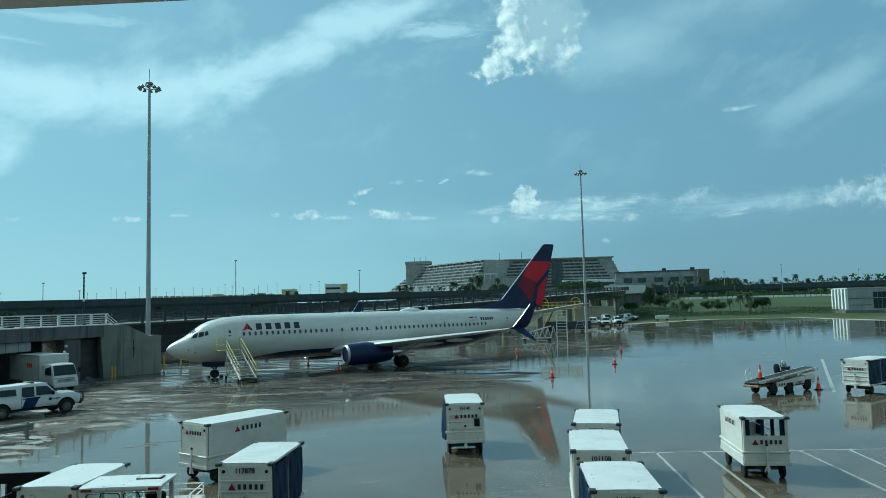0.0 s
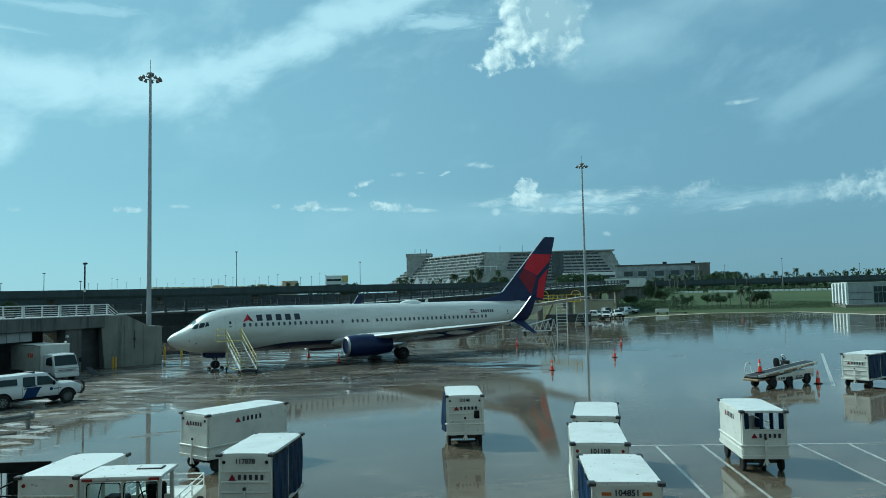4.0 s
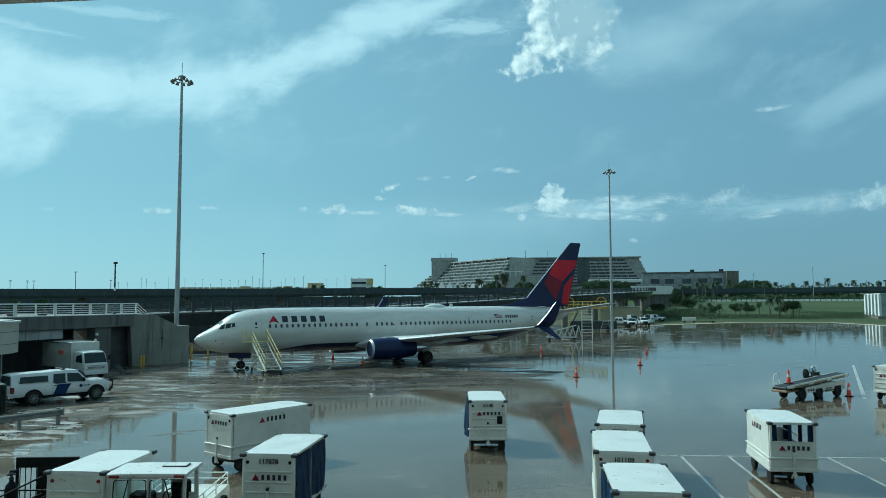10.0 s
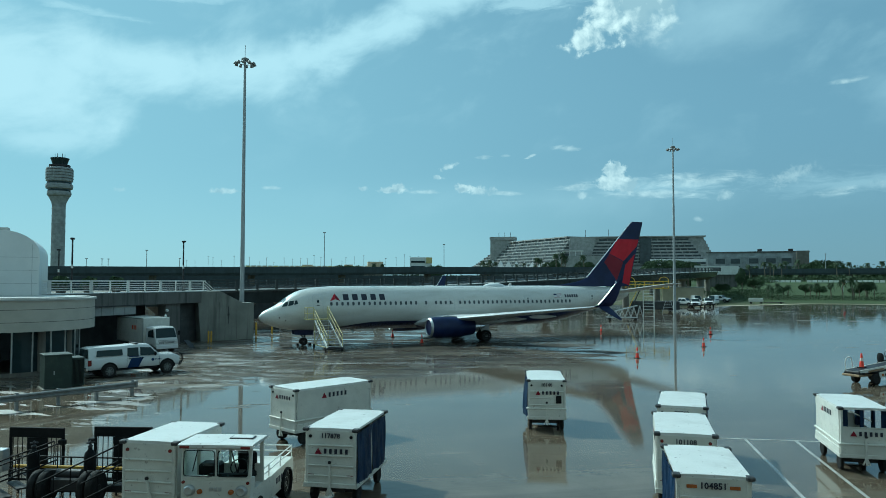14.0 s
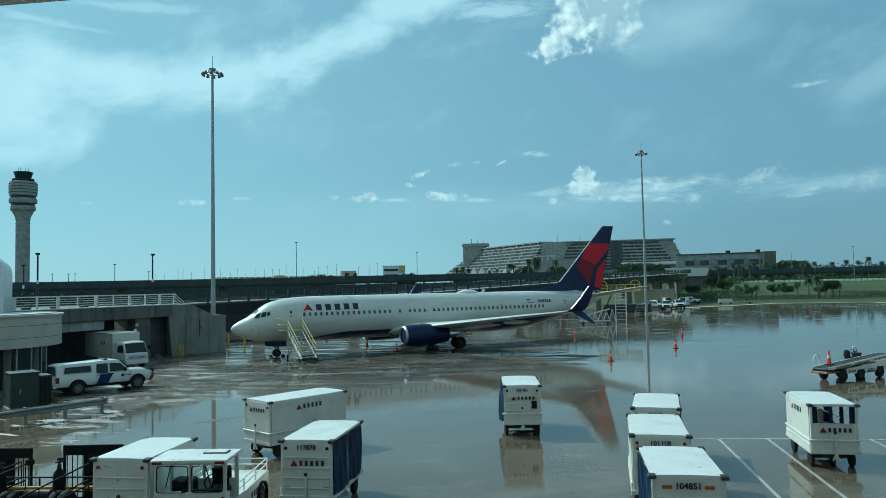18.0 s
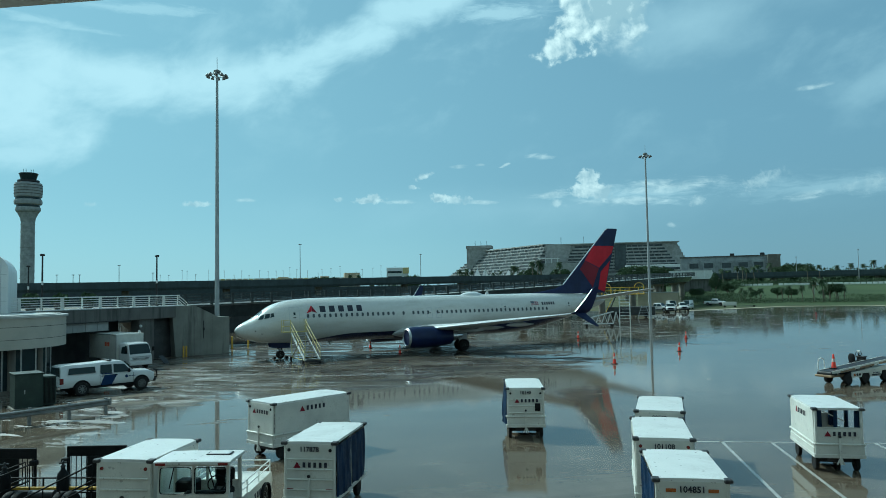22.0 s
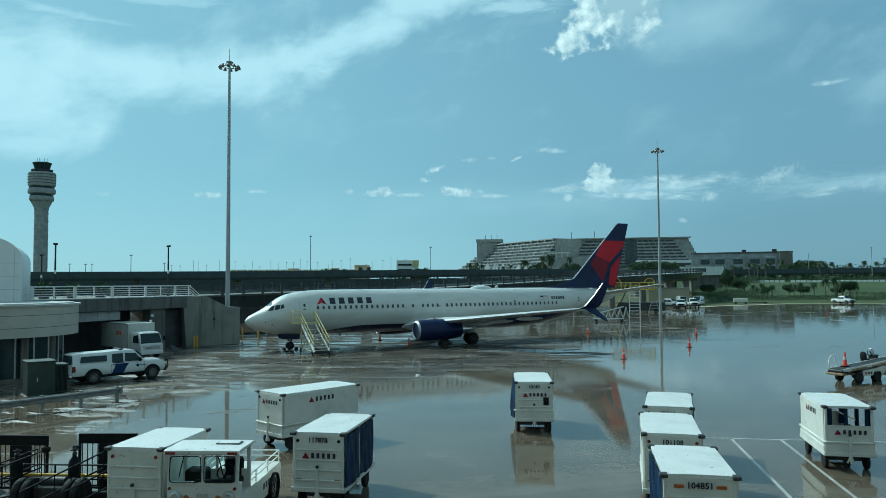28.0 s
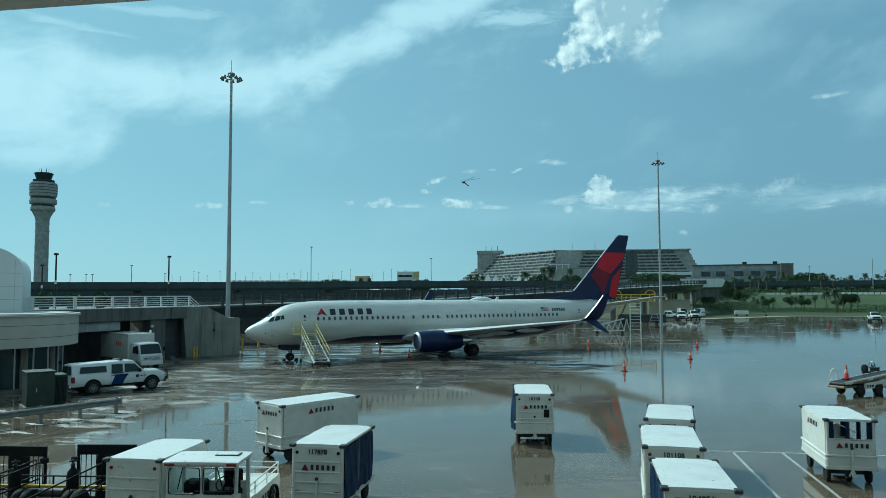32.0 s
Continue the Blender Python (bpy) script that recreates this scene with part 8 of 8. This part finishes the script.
def garage_and_poles():
    o = polar(15.0, 430)
    ob = thing("parking_garage", pose(o[0], o[1], 0, 0, 0, -14), "long low parking garage with pale yellow parapet", "parking garage")
    part("wall", box(B(), (0, 15, 6.6), (80, 30, 13.2)), "tan", ob, "tan wall")
    for k in range(26):
        part("parapet_panel", box(B(), (-38.5 + 3.08 * k, -0.3, 13.7), (2.7, 0.3, 1.1)), "stair" if k % 5 == 1 else "tan", ob, "pale parapet panel")
    for x, w, h in ((38, 9, 17.0), (22, 5, 15.2), (-2, 6, 15.0)):
        part("stair_head", box(B(), (x, 8, h / 2), (w, 6, h)), "tan", ob, "")
    o = polar(23.5, 420)
    b = thing("office_house", pose(o[0], o[1], 0, 0, 0, -23), "small white and yellow building on the skyline", "building")
    part("wall", box(B(), (0, 4, 9.6), (12.4, 8, 19.2), None, 0.1), "panel_white", b)
    part("side_wall", box(B(), (4.8, -0.3, 17.4), (3.4, 1.0, 3.4)), "stair", b, "yellow wall panel")
    for z in (13.6, 16.6):
        part("window_strip", box(B(), (-1.6, -0.1, z), (8.0, 0.3, 1.1)), "glass", b, "dark window strip")
    rng = random.Random(4)
    for k in range(30):
        a = 6 + k * 0.62 + rng.uniform(-0.2, 0.2)
        h = rng.uniform(16.5, 21)
        p = thing("lamp_pole", pose(*polar(a, 440 + rng.uniform(-15, 30))[:2], 0), "thin distant car-park lamp pole", "lamp pole", "car-park lamp poles")
        part("pole", rod(B(), (0, 0, 0), (0, 0, h), 0.09, 5), "mast", p)
        part("head", box(B(), (0, 0, h), (0.9, 0.3, 0.18)), "mast", p)
    for a, el, d in ((16.0, 3.7, 330), (25.32, 2.83, 380), (3.14, 2.16, 380), (0.6, 1.5, 420), (0.2, 1.5, 420), (56.72, 2.26, 470), (61.5, 1.7, 520), (-0.8, 1.5, 430), (52.9, 1.9, 500), (5.4, 1.6, 400), (30.4, 1.9, 500)):
        h = EYE[2] + d * math.tan(radians(el))
        p = thing("street_lamp", pose(*polar(a, d)[:2], 0), "tall distant road light with a crosswise head", "street lamp", "distant road lights")
        part("pole", rod(B(), (0, 0, 0), (0, 0, h), 0.22, 6, 0.14), "mast", p)
        part("head", box(B(), (0, 0, h), (1.3, 0.5, 0.4), None, 0.1), "mast", p)
    for k in range(34):
        a = -6.5 + k * 0.48
        p = thing("parapet_lamp", pose(*polar(a, 262)[:2], 0), "small post lamp along the viaduct", "lamp", "post lamps along the viaduct")
        part("post", rod(B(), (0, 0, 9.4), (0, 0, 10.3), 0.06, 5), "steel_dark", p)


# ---- trees ----


def tree_mesh(seed, h, r, leaf=0.5, count=420):
    rng = random.Random(seed)
    bm = B()
    for k in range(5):
        a = rng.uniform(0, 6.3)
        clump_mesh(rng, r * rng.uniform(0.45, 0.65), r * rng.uniform(0.35, 0.55), count // 5, leaf, (r * 0.5 * math.cos(a), r * 0.5 * math.sin(a), h - r * rng.uniform(0.5, 1.1)), bm)
    return mesh_from(bm, "crown", "leaf")


def trunk_mesh(seed, h, r):
    rng = random.Random(seed)
    bm = rod(B(), (0, 0, 0), (0, 0, h * 0.55), 0.035 * h, 7, 0.02 * h)
    for k in range(4):
        a = rng.uniform(0, 6.3)
        rod(bm, (0, 0, h * 0.4), (r * 0.55 * math.cos(a), r * 0.55 * math.sin(a), h * 0.75), 0.016 * h, 5, 0.007 * h)
    return mesh_from(bm, "trunk", "bark")


def palm_meshes(seed, h):
    rng = random.Random(seed)
    tr = B()
    p = Vector((0, 0, 0))
    for k in range(5):
        q = Vector((rng.uniform(-0.08, 0.08) * k, rng.uniform(-0.08, 0.08) * k, h * (k + 1) / 5))
        rod(tr, p, q, 0.2 - 0.015 * k, 7, 0.19 - 0.015 * k)
        p = q
    fr = B()
    for k in range(64):
        a = 2.4 * k + rng.uniform(-0.2, 0.2)
        lift = rng.uniform(-0.7, 1.3)
        L = rng.uniform(1.0, 1.5)
        d, s = Vector((math.cos(a), math.sin(a), 0)), Vector((-math.sin(a), math.cos(a), 0))
        prev = None
        for i in range(5):
            t = i / 4
            c = p + d * L * t + Vector((0, 0, lift * L * t - 1.1 * L * t * t))
            w = 0.13 * math.sin(math.pi * (0.12 + 0.86 * t))
            row = (fr.verts.new(c - s * w - Vector((0, 0, w * 0.5))), fr.verts.new(c), fr.verts.new(c + s * w - Vector((0, 0, w * 0.5))))
            if prev:
                fr.faces.new((prev[0], prev[1], row[1], row[0]))
                fr.faces.new((prev[1], prev[2], row[2], row[1]))
            prev = row
    return mesh_from(tr, "trunk", "bark"), mesh_from(fr, "crown", "palm")


TREES, PALMS = [], []


def tree(az, dist, h, z=0.0, label="dark green leafy tree in the distance", slim=1.0):
    if not TREES:
        for k in range(5):
            TREES.append((trunk_mesh(k, 10, 4.2), tree_mesh(k + 10, 10, 4.2, 0.16, 6000)))
    k = len(bpy.data.objects) % 5
    s = h / 10
    ob = thing("tree", pose(*polar(az, dist, z), 0, 0, (az * 997) % 360), label, "tree", "distant trees")
    ob.scale = (s * slim, s * slim, s)
    part("trunk", TREES[k][0], None, ob)
    part("crown", TREES[k][1], None, ob)


def palm(az, dist, h, z=0.0, label="small palm tree with drooping fronds"):
    if not PALMS:
        for k in range(4):
            PALMS.append(palm_meshes(k + 3, 5.0))
        for k in range(3):
            PALMS.append(palm_meshes(k + 13, 11.0))
    tall = h > 10
    k = 4 + len(bpy.data.objects) % 3 if tall else len(bpy.data.objects) % 4
    s = h / (11.6 if tall else 5.6)
    ob = thing("palm_tree", pose(*polar(az, dist, z), 0, 0, (az * 331) % 360), label, "palm tree", "palm trees")
    ob.scale = (s, s, s)
    part("trunk", PALMS[k][0], None, ob)
    part("crown", PALMS[k][1], None, ob)


def hedge(name, keys, h, w, leaf, per_m, label, seed=3):
    """A long ragged belt of foliage, as one piece of stuff."""
    rng = random.Random(seed)
    path = [Vector(p) for p in smooth_path(keys, 6)]
    bm = B()
    for a, b in zip(path, path[1:]):
        n = int((b - a).length * per_m)
        for _ in range(n):
            t = rng.random()
            c = a.lerp(b, t)
            hh = h * (0.62 + 0.38 * noise.noise(Vector((c.x * 0.09, c.y * 0.09, seed))) + 0.22 * noise.noise(Vector((c.x * 0.35, c.y * 0.35, seed))))
            p = c + Vector((rng.uniform(-w, w), rng.uniform(-w, w), hh * rng.random() ** 0.6))
            q = Euler((rng.uniform(0, 6.3), rng.uniform(0, 6.3), rng.uniform(0, 6.3))).to_matrix()
            s = leaf * rng.uniform(0.6, 1.3)
            bm.faces.new([bm.verts.new(p + q @ Vector(k)) for k in ((-s, -s * 0.5, 0), (s, -s * 0.5, 0.15 * s), (s * 0.6, s * 0.6, 0), (-s * 0.7, s * 0.5, -0.1 * s))])
    me = bpy.data.meshes.new(name)
    bm.to_mesh(me)
    bm.free()
    me.materials.append(M["leaf"])
    tagged(new(name, me), label, "foliage", kind="stuff")


def grass_bank():
    bm = B()
    rings = []
    for d, z in ((222, -0.04), (258, 0.3), (300, 2.2), (350, 4.0), (390, 5.2), (450, 6.0), (520, 6.2)):
        rings.append([polar(a, d, z) for a in range(44, 90, 2)])
    loft(bm, rings, False, False)
    solo("grass_bank", bm, "grass", "mown green grass bank beyond the apron", "grass", kind="structure")
    solo("gravel_edge", swept(B(), [(112, 61.2, 0), (151.5, 65.2, 0), (169.6, 50, 0), (153.6, 21.6, 0), (141.6, -30, 0)], [(-1.3, -0.05), (1.3, -0.05), (1.3, 0.02), (-1.3, 0.02)]), "tan", "pale gravel strip along the edge of the apron", "gravel", kind="structure")
    # long pale barrier on the bank
    ob = thing("barrier_fence", pose(0, 0, 0), "row of white barrier sections on the grass bank", "barrier")
    for k in range(46):
        a = 48.8 + k * 0.34
        if 51.2 < a < 51.8:
            continue
        p = polar(a, 395)
        part("barrier_section", box(B(), (p[0], p[1], 5.75), (2.0, 0.4, 1.0), Matrix.Rotation(radians(-a), 3, "Z"), 0.05), "rail_white", ob)
    sg = thing("runway_sign", pose(*polar(49.35, 430)[:2], 4.6, 0, 0, -49), "white lattice marker board on the bank", "sign")
    part("board", box(B(), (0, 0, 1.5), (2.4, 0.2, 3.0), None, 0.05), "roof_white", sg)
    part("foot", box(B(), (0, 0, 0.1), (3.4, 1.0, 0.3)), "concrete", sg)
    st = thing("red_disc_sign", pose(*polar(53.95, 300)[:2], 1.8), "red round sign on a post by the palms", "sign")
    part("disc", lathe(B(), [(0.02, -0.05), (0.75, -0.04), (0.75, 0.04), (0.02, 0.05)], 16, "y", (0, 0, 3.9)), "red", st, "", Matrix.Rotation(radians(-54), 4, "Z"))
    part("post", rod(B(), (0, 0, 0), (0, 0, 3.6), 0.08, 6), "mast", st)


guideway()
viaduct("road_viaduct", [(-14.0, 255, 9.1), (-4.0, 258, 9.15), (6.0, 262, 9.4), (15.0, 270, 9.7), (24.0, 290, 10.3), (30.0, 310, 10.6), (37.0, 360, 11.5)], 2.0, "grey elevated road viaduct with concrete parapet")
viaduct("road_viaduct", [(44.0, 480, 12.2), (50.0, 480, 12.2), (56.0, 480, 12.3), (64.0, 480, 12.4), (74.0, 480, 12.4)], 2.6, "grey elevated road viaduct with concrete parapet", 4, 2)
# dark sheet added in place of the open shade below the viaduct
wall_screen("viaduct_shade_sheet", [(-14.0, 285, 0), (6.0, 288, 0), (24.0, 318, 0), (37.0, 380, 0)], 8.0, "deck_grey", "dark sheet standing in for the open shade under the viaduct", "wall")
# added dark wall, its colour standing in for shade under the guideway
wall_screen("service_wall", [(6.5, 112, 0), (14.0, 122, 0), (24.0, 135, 0), (31.0, 165, 0)], 3.2, "dark", "dark wall added for the shaded space under the guideway", "wall")
control_tower()
hotel()
low_block()
white_building()
garage_and_poles()
grass_bank()
sh = thing("utility_shed", pose(*polar(43.4, 205)[:2], 0, 0, 0, -43), "tan low utility shed behind the vehicles", "shed")
part("wall", box(B(), (0, 2, 2.05), (10.5, 5, 4.1), None, 0.06), "tan", sh)
part("roof", box(B(), (0, 2, 4.2), (11.0, 5.5, 0.2), None, 0.03), "membrane", sh)
hedge("tree_belt", [(45.0, 300, 0), (47.0, 330, 1), (49.5, 405, 4.4), (54.0, 412, 5.0), (60.0, 415, 5), (66.0, 415, 5), (74.0, 415, 5)], 4.6, 6.0, 0.22, 90, "dark ragged belt of shrubs on the bank", 2)
hedge("far_woods", [(44.0, 560, 0), (52.0, 545, 2), (58.0, 540, 3), (66.0, 540, 3), (78.0, 540, 3)], 19.0, 14.0, 0.85, 30, "dark distant tree line", 5)
hedge("far_woods", [(-16.0, 520, 0), (2.0, 470, 0), (17.0, 410, 0), (24.0, 400, 0), (30.0, 420, 0)], 13.0, 12.0, 0.8, 16, "dark distant tree line behind the viaduct", 6)
hedge("hotel_greenery", [(27.5, 470, 0), (32.0, 500, 0), (38.0, 520, 0), (43.0, 500, 0), (46.0, 470, 0)], 10.5, 9.0, 0.65, 24, "dark trees at the foot of the hotel", 8)
hedge("underwood", [(44.0, 496, 2), (52.0, 494, 4), (60.0, 494, 4), (68.0, 494, 4), (78.0, 494, 4)], 9.0, 5.0, 0.9, 34, "dark undergrowth beneath the road viaduct", 12)
hedge("verge_shrubs", [(45.2, 228, 0), (46.5, 232, 0), (48.0, 240, 0), (49.4, 248, 0)], 4.6, 6.0, 0.12, 260, "dark green shrubs along the apron edge", 9)
hedge("verge_shrubs", [(49.4, 240, 0), (52.0, 246, 0), (55.5, 246, 0), (58.0, 250, 0), (60.0, 262, 0)], 2.3, 7.0, 0.1, 170, "low dark brush along the apron edge", 15)
hedge("ditch_brush", [(55.5, 268, 0.3), (58.0, 272, 0.4), (61.0, 276, 0.5), (66.0, 280, 0.6)], 2.6, 8.0, 0.11, 150, "low dark brush at the foot of the bank", 21)
for a, d, h in ((48.3, 290, 7.5), (46.2, 250, 5.5), (51.6, 270, 5.5), (55.3, 252, 6.0), (54.6, 256, 5.2), (50.2, 252, 4.6), (52.5, 254, 4.8), (33.9, 520, 22), (36.2, 520, 20), (28.9, 500, 19), (17.7, 420, 15.5), (18.2, 420, 15.8), (-3.3, 300, 12.0), (24.8, 390, 14.6), (42.6, 470, 20), (43.6, 480, 17), (52.0, 520, 19), (52.6, 520, 21), (53.2, 525, 20)):
    tree(a, d, h)
tree(47.5, 268, 11.0, 0.0, "light green slender tree by the covered walkway", 0.55)
for a, d, h in ((49.2, 258, 5.0), (49.85, 257, 5.3), (50.5, 260, 4.9), (51.9, 258, 5.1), (52.3, 262, 5.6), (53.9, 250, 6.9), (54.5, 250, 7.6), (54.9, 254, 6.0), (55.4, 256, 5.2), (48.6, 262, 4.6), (53.2, 249, 5.6), (55.8, 252, 5.0), (49.5, 250, 4.4)):
    palm(a, d, h)
for a, d, h in ((31.0, 500, 17.5), (31.6, 505, 18.5), (32.4, 500, 17.2), (34.6, 500, 21), (35.8, 500, 19), (19.9, 400, 15.5), (20.4, 400, 15.2), (48.0, 470, 16), (49.4, 470, 17), (50.4, 480, 18), (51.2, 480, 19), (55.4, 500, 17), (56.2, 500, 18), (57.0, 505, 17.5), (58.3, 500, 16.5), (59.2, 500, 18), (60.6, 505, 17), (62.0, 500, 16.5), (49.0, 430, 16.5), (49.6, 425, 15), (50.1, 430, 16), (53.6, 470, 16.5), (54.3, 475, 17), (57.6, 500, 19.5), (63.4, 500, 17.5), (64.5, 505, 16)):
    palm(a, d, h, 0.0, "tall palm tree on the skyline")

# ---- what moves ----


def dragonfly():
    ob = thing("dragonfly", pose(0, 0, 12), "dark dragonfly in flight with long thin wings", "dragonfly")
    part("thorax", lathe(B(), [(0.001, -0.014), (0.006, -0.01), (0.007, 0.0), (0.005, 0.01), (0.001, 0.013)], 12, "x"), "chitin", ob, "", None, True)
    part("head", lathe(B(), [(0.001, -0.006), (0.005, -0.003), (0.005, 0.003), (0.001, 0.006)], 10, "x", (-0.017, 0, 0)), "chitin", ob, "", None, True)
    part("abdomen", lathe(B(), [(0.003, 0.008), (0.0035, 0.02), (0.0022, 0.04), (0.0028, 0.052), (0.001, 0.056)], 10, "x"), "chitin", ob, "", pose(0, 0, 0, 0, 12, 0), True)
    for s in (-1, 1):
        for x, a in ((-0.004, 6), (0.006, -8)):
            ring = [[(x + c * 0.003, 0, 0.004), (x + c * 0.006 - a * 0.0006, s * 0.03, 0.013), (x + c * 0.007 - a * 0.0016, s * 0.06, 0.021), (x + c * 0.003 - a * 0.0026, s * 0.086, 0.027)] for c in (-1, 1)]
            bm = loft(B(), ring, False, False)
            ext = bmesh.ops.extrude_face_region(bm, geom=bm.faces[:])
            bmesh.ops.translate(bm, vec=(0, 0, 0.0004), verts=[v for v in ext["geom"] if isinstance(v, bmesh.types.BMVert)])
            part("wing", bm, "wing_clear", ob, "thin veined wing")
    ob.scale = (0.56, 0.56, 0.56)
    return ob


INSECT = dragonfly()


def motions():
    p = lambda az, dist, rz: pose(*polar(az, dist, 0.0), 0, 0, rz)
    walk(FAR_PICKUP, [(0.0, p(45.9, 214, -70)), (18.0, p(45.9, 214, -70)), (20.0, p(46.2, 216, -70)), (22.0, p(47.4, 224, -72)), (24.0, p(50.9, 226, -74)), (25.5, p(52.6, 222, -76)), (27.5, pose(162, 60, 0, 0, 0, -92)),
                      (28.5, pose(160.5, 54.5, 0, 0, 0, -106)), (29.5, pose(157.5, 51, 0, 0, 0, -118)), (30.5, pose(152, 45.8, 0, 0, 0, -128)), (31.2, pose(144.5, 39.5, 0, 0, 0, -136)), (32.0, pose(133.5, 30.8, 0, 0, 0, -140))])
    d = 2.2
    def at(az, el, rz):
        x, y, _ = polar(az, d)
        return pose(x, y, EYE[2] + d * math.tan(radians(el)), 4, 18, rz)
    walk(INSECT, [(0.0, at(120, 14.0, -128)), (31.0, at(92, 12.0, -120)), (31.5, at(56.2, 10.75, -108)), (31.6, at(50.3, 10.6, -104)), (31.7, at(44.0, 10.2, -100)), (31.8, at(37.6, 9.6, -94)), (31.9, at(31.7, 8.9, -88)), (32.0, at(27.9, 8.8, -84))])



motions()
